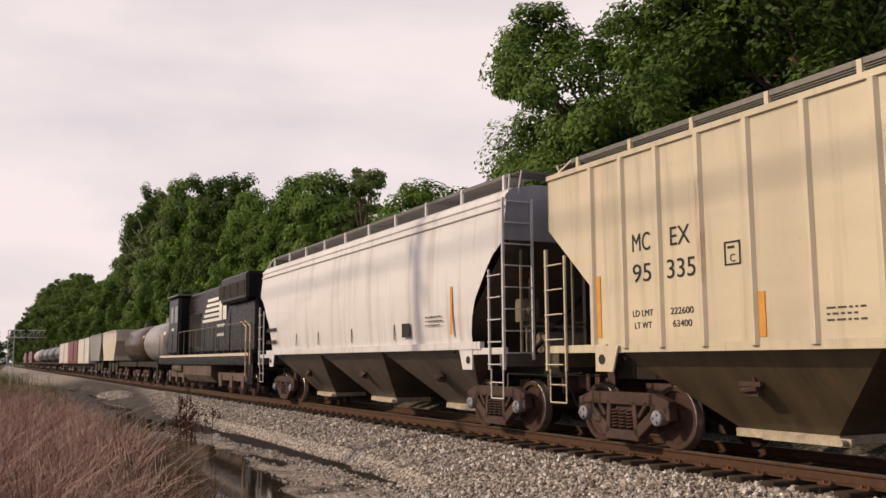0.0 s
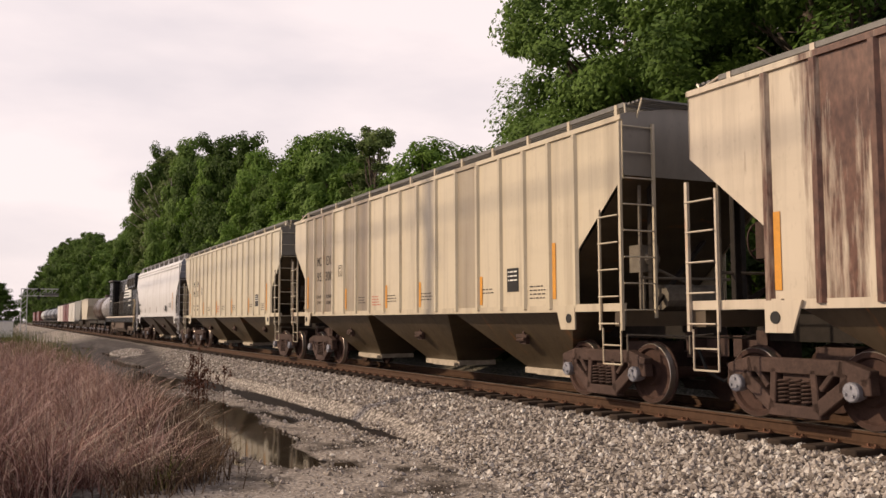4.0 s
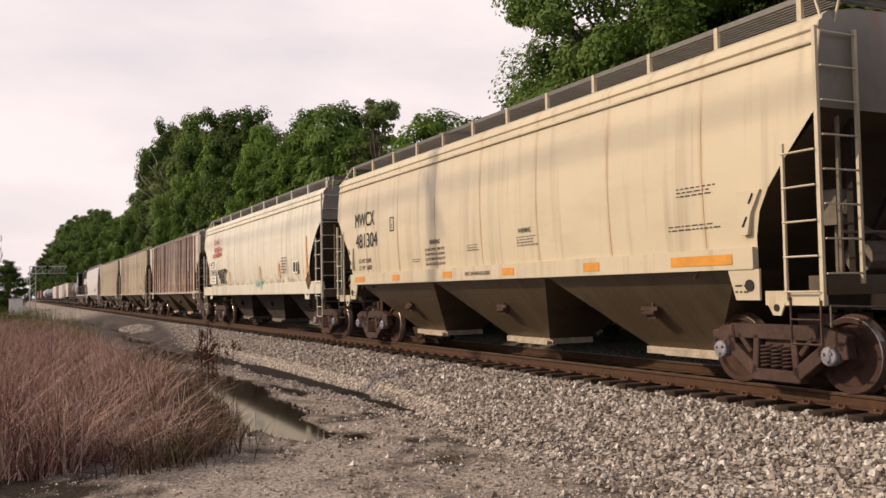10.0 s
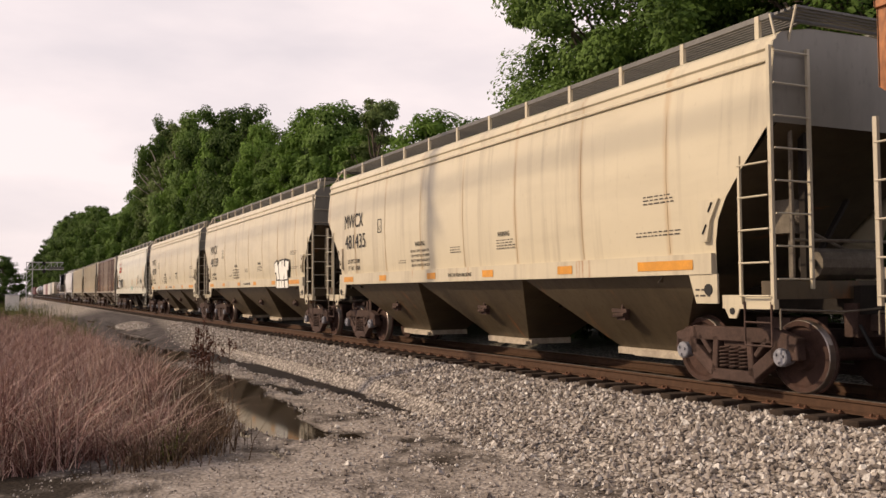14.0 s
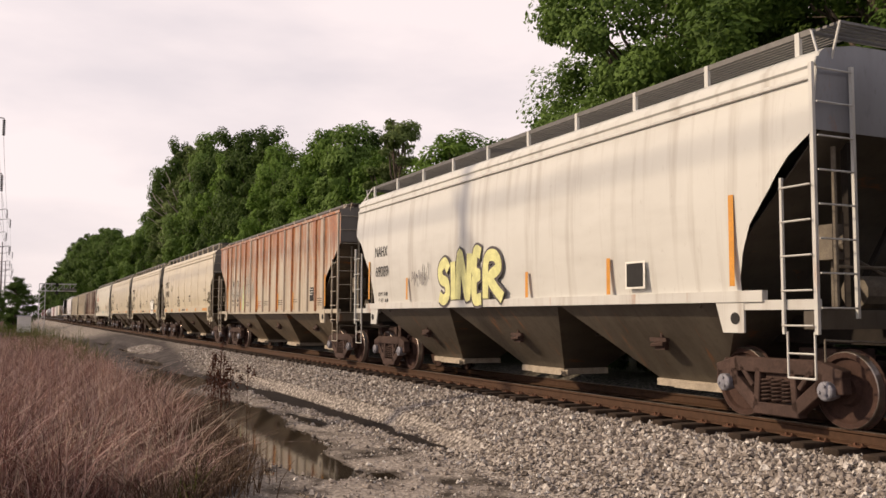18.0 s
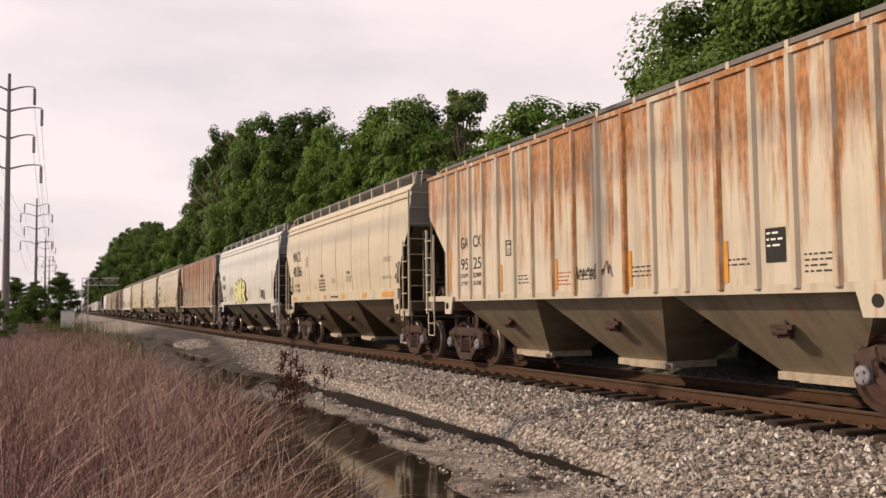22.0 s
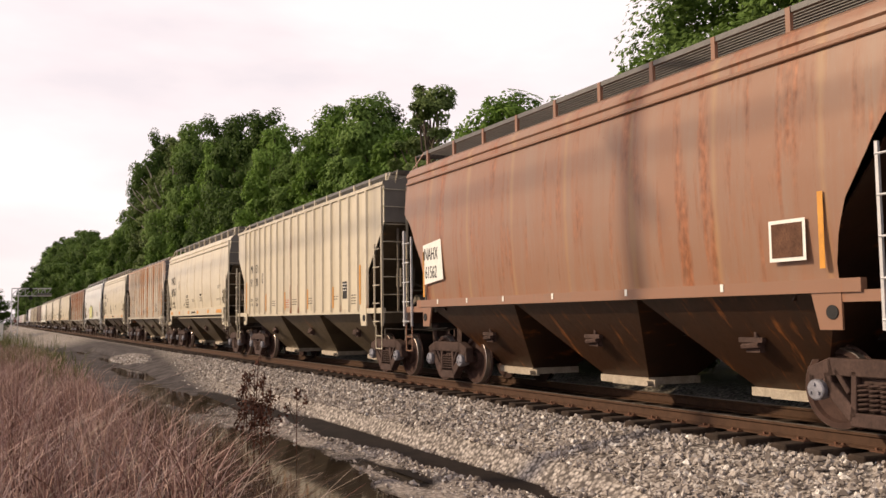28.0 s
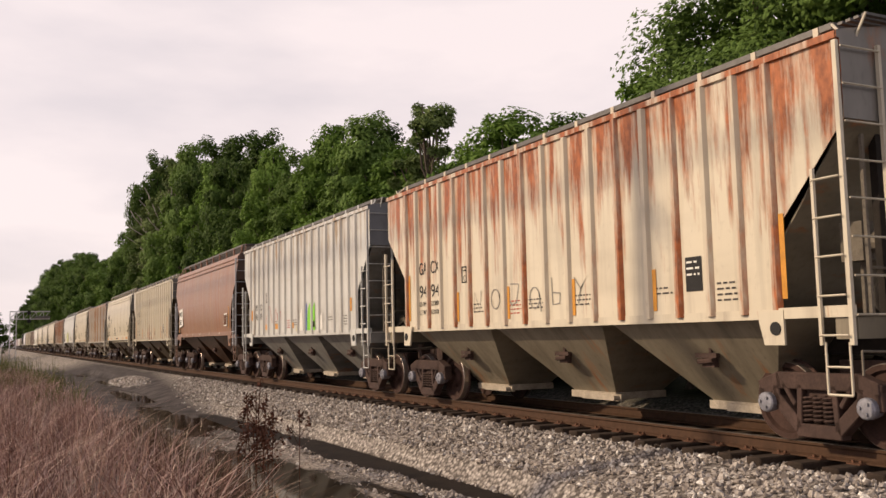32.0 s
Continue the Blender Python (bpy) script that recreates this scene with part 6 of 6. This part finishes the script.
M_GHOST = plain("graffiti_silver", (0.46, 0.44, 0.40), 0.6)
c = ribbed(8, "orange-rusted covered hopper with faded graffiti", ("GA", "CX", "95", "01"), (0.52, 0.46, 0.36), ribs=16, inset=1.52, bay_tone=(0.34, 0.31, 0.28), rust=0.74, rust_col=(0.35, 0.125, 0.036), high=0.2, post_col=(0.45, 0.38, 0.30), post_rust=0.7, rows=(0.35, 2.53, 2.07), plate_cell=3, plate_z=2.26, dirty=0.7, weights=("223000", "63000"), rail=0.14)
h = CARS[8][1] / 2
scribble(c, M_GHOST, h - 1.9, 1.8, 4.6, 1.3, 24, 80, 0.05, -SIDE + 0.06)
M_LIME = plain("graffiti_pale_green", (0.50, 0.62, 0.30), 0.6)
blob(c, M_LIME, ((h - 4.55, 1.55), (h - 5.0, 1.55), (h - 5.05, 2.3), (h - 4.9, 2.9), (h - 4.6, 2.5)), "graffiti", -SIDE + 0.062)

c, trim = round_car(9, "off-white covered hopper with yellow-green bubble graffiti", None, (0.63, 0.63, 0.60), dirty=0.22, seam=False)
h = CARS[9][1] / 2
q = CARS[9][1] / 16.4
lettering("NAHX", 0.36, M_BLACK, c, h - 1.47, 2.79, -1.603, fit=0.84)
lettering("69089", 0.36, M_BLACK, c, h - 1.52, 2.30, -1.603, fit=0.85)
lettering("LD LMT  223400", 0.13, M_BLACK, c, h - 1.7 * q, 1.82, skin(1.92), 0.7)
lettering("LT  WT    62600", 0.13, M_BLACK, c, h - 1.7 * q, 1.66, skin(1.76), 0.7)
M_TAG = plain("graffiti_grey", (0.10, 0.09, 0.10), 0.6)
M_BUBBLE = plain("graffiti_pale_yellow", (0.66, 0.66, 0.30), 0.6)
scribble(c, M_TAG, h - 4.0 * q, 2.0, 1.1, 0.5, 9, 90, 0.02, -1.612)
BUBBLES = ((5.40, 0.44, 0.78, ((1, 0.80), (0.6, 1.0), (0.1, 0.85), (0.2, 0.58), (0.8, 0.44), (0.9, 0.15), (0.5, 0.0), (0.0, 0.10))),
           (6.02, 0.10, 0.78, ((0.3, 1.0), (0.5, 0.6), (0.5, 0.0))),
           (6.30, 0.52, 0.86, ((0.0, 0.0), (0.1, 1.0), (0.3, 0.9), (0.75, 0.12), (0.9, 0.2), (1.0, 1.05))),
           (7.00, 0.30, 0.92, ((1.0, 0.95), (0.3, 1.0), (0.1, 0.6), (0.7, 0.5), (0.1, 0.4), (0.2, 0.0), (1.1, 0.0))),
           (7.50, 0.62, 0.80, ((0.0, 0.0), (0.05, 0.9), (0.6, 1.0), (0.85, 0.72), (0.3, 0.5), (0.6, 0.25), (1.1, 0.0))))
for k, (dy, w, hh, line) in enumerate(BUBBLES):
    fat = smooth_line([Vector((h - dy - p * w, 1.66 + r * hh)) for p, r in line])
    stroke(c, M_TAG, fat, 0.33, "graffiti", -1.612 - 0.001 * k, climb=0.00002)
    stroke(c, M_BUBBLE, fat, 0.23, "graffiti", -1.622 - 0.001 * k, climb=0.00002)
for dy, z0, z1 in ((1.15, 1.75, 2.7), (3.8, 1.7, 2.2), (9.6, 1.65, 2.1), (12.2, 1.65, 2.2), (15.0, 1.7, 2.85)):
    plate(c, M_ORANGE, h - dy * q, z0, 0.09, z1 - z0, -1.606)
sg = plate(c, M_WHITE, h - 12.9 * q, 1.72, 0.46, 0.40, -1.606, "reporting_panel")
plate(sg, M_BLACK, h - 12.9 * q, 1.75, 0.38, 0.34, -1.612, "panel_face")

smooth_car(10, "cream smooth-sided covered hopper with amber reflectors", ("MWCX", "481366", "225200", "60900"), CREAM, dirty=0.15)
c = ribbed(11, "pale covered hopper streaked with orange rust", ("GA", "CX", "95", "25"), (0.60, 0.54, 0.44), ribs=18, inset=1.15, bay_tone=(0.42, 0.40, 0.36), rust=0.68, rust_col=(0.40, 0.175, 0.055), high=0.20, post_col=(0.55, 0.48, 0.38), post_rust=0.6, rows=(0.35, 2.53, 2.07), plate_cell=3, plate_z=2.26, dirty=0.5, weights=("223000", "63100"), rail=0.14)
scribble(c, M_BLACK, CARS[11][1] / 2 - 6.6, 1.7, 1.2, 0.3, 11, 111, 0.02, -SIDE + 0.06)
smooth_car(12, "cream smooth-sided covered hopper streaked with road grime", ("MWCX", "481367", "225100", "60900"), CREAM, dirty=0.2, pipe=True)
ribbed(13, "grimy cream covered hopper with exterior posts", ("MC", "EX", "95", "303"), CREAM, weights=("223700", "63300"), inset=1.05, dirty=0.5, panel=0.8, post_col=(0.60, 0.53, 0.40), post_rust=0.15)
c, trim = round_car(14, "rust-red covered hopper with a patched number panel", None, (0.29, 0.155, 0.098), dirty=0.8, dirt_col=(0.27, 0.215, 0.17), rust=0.5, rust_col=(0.30, 0.118, 0.055), ladder_mat=M_ALU)
h = CARS[14][1] / 2
blob(c, M_WHITE, ((h - 0.95, 2.72), (h - 1.75, 2.80), (h - 1.85, 2.02), (h - 1.02, 1.94)), "number_panel", -1.604)
lettering("NAHX", 0.34, M_BLACK, c, h - 1.02, 2.42, -1.609, 0.62)
lettering("61562", 0.34, M_BLACK, c, h - 1.06, 2.06, -1.609, 0.62)
sg = plate(c, M_WHITE, h - 10.2, 1.85, 0.5, 0.45, -1.606, "reporting_panel")
plate(sg, M_RUST, h - 10.2, 1.89, 0.42, 0.37, -1.612, "panel_face")
for dy in (1.6, 2.8, 4.1, 5.6, 7.4, 9.2):
    plate(c, M_WHITE, h - dy, 1.55, 0.05, 0.09, -SIDE - 0.006)
plate(c, M_ORANGE, h - 0.98, 1.7, 0.07, 0.9, -1.60)
plate(c, M_ORANGE, h - 10.65, 1.75, 0.07, 0.8, -1.603)

c = ribbed(15, "weathered white covered hopper with bright graffiti along the bottom", ("MW-", "CX", "461", "195"), (0.60, 0.60, 0.57), ribs=18, inset=0.88, pipe=True, bay_tone=(0.42, 0.41, 0.40), dirty=0.5, rust=0.20, rust_col=(0.30, 0.19, 0.09), high=0.25, post_col=(0.62, 0.61, 0.57), post_rust=0.05, rows=(0.29, 2.24, 1.95), txt=M_STENCIL, panel_sign=False, rail=0.14, strips=False)
h = CARS[15][1] / 2
M_GREEN = plain("graffiti_green", (0.20, 0.62, 0.03), 0.5)
M_BLUE = plain("graffiti_blue", (0.10, 0.14, 0.38), 0.5)
for k, (mt, dy, w, zt) in enumerate(((M_YELLOW, 5.9, 0.25, 2.0), (M_WHITE, 6.2, 0.3, 2.2), (M_BLUE, 6.55, 0.35, 2.3), (M_GREEN, 6.9, 0.3, 2.3), (M_GREEN, 7.3, 0.28, 2.3), (M_WHITE, 7.8, 0.4, 2.0))):
    blob(c, mt, ((h - dy, 1.54), (h - dy - w, 1.54), (h - dy - w * 0.9, zt), (h - dy - 0.05, zt - 0.2)), "graffiti", -SIDE + 0.062)
scribble(c, M_REDTXT, h - 2.6, 1.72, 2.0, 0.7, 7, 150, 0.02, -SIDE + 0.06)
scribble(c, M_GHOST, h - 7.9, 1.62, 1.6, 0.5, 9, 151, 0.014, -SIDE + 0.06)
for dy in (0.75, 2.6, 3.7, 5.3, 7.2, 10.0):
    plate(c, M_ORANGE, h - dy - 0.2, 1.62 if 1 < dy < 9 else 1.95, 0.3, 0.16 if 1 < dy < 9 else 0.32, -SIDE + 0.066)
c = ribbed(16, "cream covered hopper mottled with orange rust", ("GA", "CX", "94", "94"), (0.68, 0.61, 0.48), ribs=18, inset=1.0, bay_tone=(0.40, 0.385, 0.36), rust=0.56, rust_col=(0.36, 0.105, 0.03), high=0.26, post_col=(0.62, 0.54, 0.42), post_rust=0.55, rows=(0.35, 2.53, 2.07), plate_cell=3, plate_z=2.26, dirty=0.5, weights=("223000", "63100"), rail=0.14)
h = CARS[16][1] / 2
M_FAINT = plain("graffiti_faint_grey", (0.26, 0.24, 0.21), 0.6)
ring = [(0.14 + 0.13 * math.cos(i * 0.6), 0.2 + 0.2 * math.sin(i * 0.6)) for i in range(12)]
SCRAWL = (((0.0, 0.0), (0.03, 0.42), (0.2, 0.02), (0.24, 0.45)), ring, ((0.05, 0.42), (0.28, 0.4), (0.2, 0.05), (0.08, 0.0), (0.0, 0.12)), ring + [(0.3, -0.06)],
          ((0.02, 0.5), (0.04, 0.0), (0.2, 0.02), (0.22, 0.2), (0.05, 0.22)), ((0.0, 0.4), (0.14, 0.2), (0.3, 0.42), (0.14, 0.2), (0.08, -0.05)))
for k, line in enumerate(SCRAWL):
    stroke(c, M_FAINT, [(h - post_at(5 + k, 18, CARS[16][1], 1.0) - 0.13 - p * 1.15, 1.70 + 0.04 * (k % 3) + q * 0.85) for p, q in line], 0.022, "graffiti", -SIDE + 0.066)


# ---- locomotive ----
def locomotive(front, B):
    M_NBLK = paint("loco_black", (0.014, 0.0135, 0.014), dirt=(0.04, 0.035, 0.032), dirty=0.15, rough=0.9, seed=5, spec=0.05)
    M_GLASS = plain("cab_glass", (0.02, 0.025, 0.03), 0.08, 0.0, 0.1)
    lo = thing("locomotive", "black six-axle diesel locomotive with white lettering", "locomotive")
    h = B / 2
    part("frame", bbox(-1.5, 1.5, -h, h, 1.15, 1.62, 0.03), M_NBLK, lo)
    part("long_hood", bbox(-1.05, 1.05, -h + 1.3, h - 5.6, 1.62, 4.30, 0.12), M_NBLK, lo)
    part("radiator", bbox(-1.40, 1.40, -h + 1.35, -h + 5.5, 3.55, 4.62, 0.1), M_NBLK, lo, "flared radiator housing")
    part("dynamic_brake_housing", bbox(-1.03, 1.03, -h + 5.6, h - 5.7, 4.1, 4.52, 0.1), M_NBLK, lo)
    for i in range(4):
        part("radiator_grille", bbox(-1.415, -1.40, -h + 1.6 + i * 1.08, -h + 2.5 + i * 1.08, 3.75, 4.3), M_DARK, lo)
    part("cab", bbox(-1.52, 1.52, h - 5.5, h - 2.9, 1.62, 4.5, 0.14), M_NBLK, lo)
    part("nose", bbox(-1.0, 1.0, h - 2.9, h - 1.0, 1.62, 3.2, 0.15), M_NBLK, lo)
    for y in (h - 5.0, h - 3.9):
        part("cab_window", bbox(-1.535, -1.52, y - 0.4, y + 0.4, 3.2, 4.0), M_GLASS, lo)
    M_DUST = plain("road_dust", (0.115, 0.085, 0.070), 0.9, 0.0, 0.35, 1.2)
    M_SILL = plain("sill_stripe", (0.55, 0.47, 0.40), 0.6, 0.0, 0.2)
    M_HAND = plain("handrail_paint", (0.50, 0.38, 0.22), 0.6, 0.0, 0.2)
    bm = bmesh.new()
    prism(bm, [(-1.40, 0.70), (-1.15, 0.42), (1.15, 0.42), (1.40, 0.70), (1.40, 1.13), (-1.40, 1.13)], 1, -2.8, 3.2)
    part("fuel_tank", bm, M_DUST, lo, "dusty brown fuel tank")
    bm = bmesh.new()
    rod(bm, (-1.25, 3.6, 1.0), (-1.25, 6.0, 1.0), 0.2, 10)
    part("air_reservoir", bm, M_DUST, lo)
    part("cab_roof", bbox(-1.60, 1.60, h - 5.65, h - 2.7, 4.48, 4.58, 0.02), M_GRATE, lo, "grey overhanging cab roof")
    part("sill_stripe", bbox(-1.518, -1.502, -h + 0.5, h - 0.5, 1.50, 1.60), M_SILL, lo, "pale worn stripe")
    for y0 in (-h + 0.15, -h + 0.75):
        bm = bmesh.new()
        rod(bm, (-1.53, y0, 0.75), (-1.53, y0, 2.0), 0.03, 6)
        rod(bm, (-1.53, y0, 2.0), (-1.40, y0 + 0.5, 2.55), 0.03, 6)
        rod(bm, (-1.40, y0 + 0.5, 2.55), (-1.40, y0 + 1.3, 2.75), 0.03, 6)
        part("end_handrail", bm, M_HAND, lo, "buff painted end handrail")
    for y0, z0, z1 in ((h - 5.4, 1.75, 2.9), (h - 4.1, 1.75, 2.7)):
        part("cab_panel", bbox(-1.535, -1.522, y0, y0 + 1.1, z0, z1), M_NBLK, lo)
    bars(lo, M_WHITE, h - 3.9, 2.95, 0.6, 1, 0.22, -1.54, "number_bars")
    for i in range(5):
        part("intake_screen", bbox(-1.085, -1.056, h - 8.6 + i * 0.5, h - 8.25 + i * 0.5, 2.0, 3.5), M_DARK, lo)
    for i in range(9):
        y = -h + 5.2 + i * 0.95
        part("hood_door", bbox(-1.072, -1.055, y, y + 0.85, 1.75, 3.3), M_NBLK, lo)
    # white emblem: a block and stripes that shorten upwards
    for i in range(5):
        part("logo_stripe", bbox(-1.09, -1.076, -h + 6.9 + 0.08 * i, -h + 10.3 - 0.25 * i, 3.02 + 0.22 * i, 3.15 + 0.22 * i), M_WHITE, lo, "white stripe")
    for y, w in ((-h + 5.7, 0.62), (-h + 6.5, 0.5)):
        part("logo_block", bbox(-1.10, -1.078, y, y + w, 3.02, 4.03), M_WHITE, lo, "white block shape")
    bars(lo, M_WHITE, -h + 7.4, 2.86, 1.7, 2, 0.2, -1.082, "number_bars")
    bm = bmesh.new()
    for i in range(15):
        y = -h + 0.2 + i * (B - 0.4) / 14
        rod(bm, (-1.5, y, 1.62), (-1.5, y, 2.7), 0.018, 5)
    rod(bm, (-1.5, -h + 0.2, 2.7), (-1.5, h - 5.6, 2.7), 0.018, 5)
    part("handrail", bm, M_GATE, lo)
    bm = bmesh.new()
    for s in (-1, 1):
        for k in range(3):
            z = 0.55 + k * 0.35
            box(bm, -1.55, -1.2, s * h - 0.35, s * h + 0.35, z, z + 0.03)
        box(bm, -1.56, -1.5, s * h - 0.36, s * h + 0.36, 0.5, 1.2)
    part("step_well", bm, M_NBLK, lo)
    for s in (-1, 1):
        bm = bmesh.new()
        for sx in (-1, 1):
            box(bm, sx * 1.15 - 0.08, sx * 1.15 + 0.08, -2.3, 2.3, 0.55, 0.85)
            for a in (-1.8, 0, 1.8):
                box(bm, sx * 1.15 - 0.11, sx * 1.15 + 0.11, a - 0.22, a + 0.22, 0.3, 0.75)
        tr = part("truck", bm, M_DUST, lo, "dusty brown six-wheel bogie")
        tr.matrix_basis = pose(0, s * (h - 4.0), 0)
        for a in (-1.8, 0.0, 1.8):
            WHEELSETS.append((share("wheelset", ME_WHEEL, tr, pose(0, a, 0.457)), a))
        coupler(lo, s * (h + 0.05), s)
    bm = bmesh.new()
    rod(bm, (-0.2, -1.2, 4.25), (-0.2, -1.2, 4.5), 0.3, 10)
    part("exhaust_stack", bm, M_NBLK, lo)
    roll(lo, front, B)


locomotive(CARS[0][0] + 1.3 + 19.4, 19.4)


def tank_car(front, B, col, k):
    mt = paint("tank%d" % k, col, dirt=(0.05, 0.045, 0.04), dirty=0.6, seed=k * 2.3, rough=0.9, spec=0.1)
    car = thing("tank_car", "grey steel tank car dusted with grime" if col[0] > 0.1 else "dark brown steel tank car with dome" if col[0] > col[2] * 1.3 else "dark blue-grey steel tank car with dome", "freight car", "tank cars of the train")
    h = B / 2
    bm = bmesh.new()
    prof = [(-h + 0.25, 0.3), (-h + 0.3, 0.9), (-h + 0.5, 1.05), (-h + 0.9, 1.2), (h - 0.9, 1.2), (h - 0.5, 1.05), (h - 0.3, 0.9), (h - 0.25, 0.3)]
    rings = [[bm.verts.new((math.cos(i * 0.2618) * r, y, 2.42 + math.sin(i * 0.2618) * r)) for i in range(24)] for y, r in prof]
    for p, r in zip(rings, rings[1:]):
        for i in range(24):
            bm.faces.new((p[i], p[(i + 1) % 24], r[(i + 1) % 24], r[i]))
    bm.faces.new(rings[0])
    bm.faces.new(rings[-1][::-1])
    part("tank", bm, mt, car, "", True)
    bm = bmesh.new()
    rod(bm, (0, 0, 3.5), (0, 0, 3.85), 0.35, 14)
    part("dome", bm, mt, car)
    part("centre_sill", bbox(-1.4, 1.4, -h, h, 1.0, 1.3), M_DARK, car)
    for s in (-1, 1):
        truck_far(car, s * (h - min(1.9, B * 0.2)))
    roll(car, front, B)


def truck_far(car, y):
    share("side_frame", ME_FRAME, car, pose(-1.02, y, 0))
    share("side_frame", ME_FRAME, car, pose(1.02, y, 0))
    for a in (-0.89, 0.89):
        share("wheelset", ME_WHEEL, car, pose(0, y + a, 0.457))


def box_car(front, B, col, k):
    mt = paint("boxcar%d" % k, col, dirty=0.5, seed=k * 1.7)
    car = thing("box_car", "maroon steel boxcar with side door" if col[0] > col[1] * 2 else "dull white steel boxcar with side door" if col[0] > 0.4 else "grey steel boxcar with side door", "freight car", "boxcars of the train")
    h = B / 2
    part("body", bbox(-1.55, 1.55, -h + 0.3, h - 0.3, 1.15, 3.55, 0.05), mt, car)
    part("door", bbox(-1.61, -1.56, -1.3, 1.3, 1.3, 3.45, 0.02), mt, car)
    part("roof", bbox(-1.6, 1.6, -h + 0.25, h - 0.25, 3.55, 3.66, 0.03), M_DARK, car)
    part("underframe", bbox(-1.0, 1.0, -h, h, 0.8, 1.15), M_DARK, car)
    for s in (-1, 1):
        truck_far(car, s * (h - 1.8))
    roll(car, front, B)


def far_hopper(front, B, col, k):
    """A covered hopper too far off for its ladders to show: tapered ends, top chord, three bays."""
    mt = paint("farhopper%d" % k, col, dirty=0.5, seed=k * 2.9)
    car = thing("hopper_car", "pale grey covered hopper with tapered ends" if col[0] > 0.4 else "dull olive-grey covered hopper with tapered ends", "freight car", "hopper cars of the train")
    h = B / 2
    bm = bmesh.new()
    prism(bm, [(-h + 0.3, 3.5), (h - 0.3, 3.5), (h - 0.3, 2.8), (h - 1.2, 1.7), (h - 1.2, 1.4), (-h + 1.2, 1.4), (-h + 1.2, 1.7), (-h + 0.3, 2.8)], 0, -1.55, 1.55)
    part("body", bm, mt, car)
    part("top_chord", bbox(-1.6, 1.6, -h + 0.28, h - 0.28, 3.5, 3.6, 0.02), mt, car)
    part("underframe", bbox(-0.5, 0.5, -h, h, 0.95, 1.38), M_DARK, car)
    for b in range(3):
        bm = bmesh.new()
        yc = (b - 1) * (B - 3) / 3
        prism(bm, [(yc - (B - 3) / 6.4, 1.396), (yc + (B - 3) / 6.4, 1.396), (yc + 0.5, 0.55), (yc - 0.5, 0.55)], 0, -1.2, 1.2)
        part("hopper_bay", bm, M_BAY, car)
    for s in (-1, 1):
        truck_far(car, s * (h - 1.6))
    roll(car, front, B)


# where each car ahead of the locomotive begins, its length and colour
AHEAD = ((tank_car, 51.9, 7.2, (0.30, 0.285, 0.29)), (tank_car, 59.6, 8.4, (0.085, 0.058, 0.05)), (far_hopper, 68.6, 9.0, (0.62, 0.56, 0.44)), (far_hopper, 78.2, 9.4, (0.25, 0.25, 0.23)), (box_car, 88.2, 11.4, (0.68, 0.66, 0.62)),
         (box_car, 100.2, 11.8, (0.17, 0.035, 0.03)), (box_car, 112.6, 13.6, (0.66, 0.60, 0.58)), (tank_car, 127.2, 14.4, (0.055, 0.058, 0.07)), (tank_car, 142.6, 15.0, (0.05, 0.054, 0.068)), (tank_car, 158.6, 15.0, (0.07, 0.074, 0.09)),
         (tank_car, 174.6, 15.0, (0.045, 0.045, 0.055)), (tank_car, 190.6, 15.0, (0.45, 0.45, 0.44)), (box_car, 206.6, 14.0, (0.17, 0.04, 0.035)), (tank_car, 221.6, 15.0, (0.07, 0.07, 0.08)), (box_car, 237.6, 14.0, (0.20, 0.05, 0.04)), (tank_car, 252.6, 15.0, (0.30, 0.30, 0.30)))
for k, (fn, y, B, col) in enumerate(AHEAD):
    fn(y + B, B, col, k)


def way(t):
    """How far the train has rolled at t seconds."""
    i = min(len(ROLL) - 2, int(t))
    f = t - i
    a, b = ROLL[i], ROLL[i + 1]
    m0 = (ROLL[i + 1] - ROLL[i - 1]) / 2 if i else b - a
    m1 = (ROLL[i + 2] - ROLL[i]) / 2 if i + 2 < len(ROLL) else b - a
    return a + m0 * f + (3 * (b - a) - 2 * m0 - m1) * f * f + (2 * (a - b) + m0 + m1) * f ** 3


def motions():
    steps = [i * 0.5 for i in range(65)]
    for ob, y0 in TRAIN:
        walk(ob, [(t, pose(XC, y0 + way(t), 0)) for t in steps])
    # axles turn as they roll: less than a quarter turn from row to row
    turns = [(k / 15, -math.degrees(way(k / 15) / 0.457)) for k in range(32 * 15 + 1)]
    for w, a in WHEELSETS:
        walk(w, [(t, pose(0, a, 0.457, ang % 360)) for t, ang in turns])


motions()
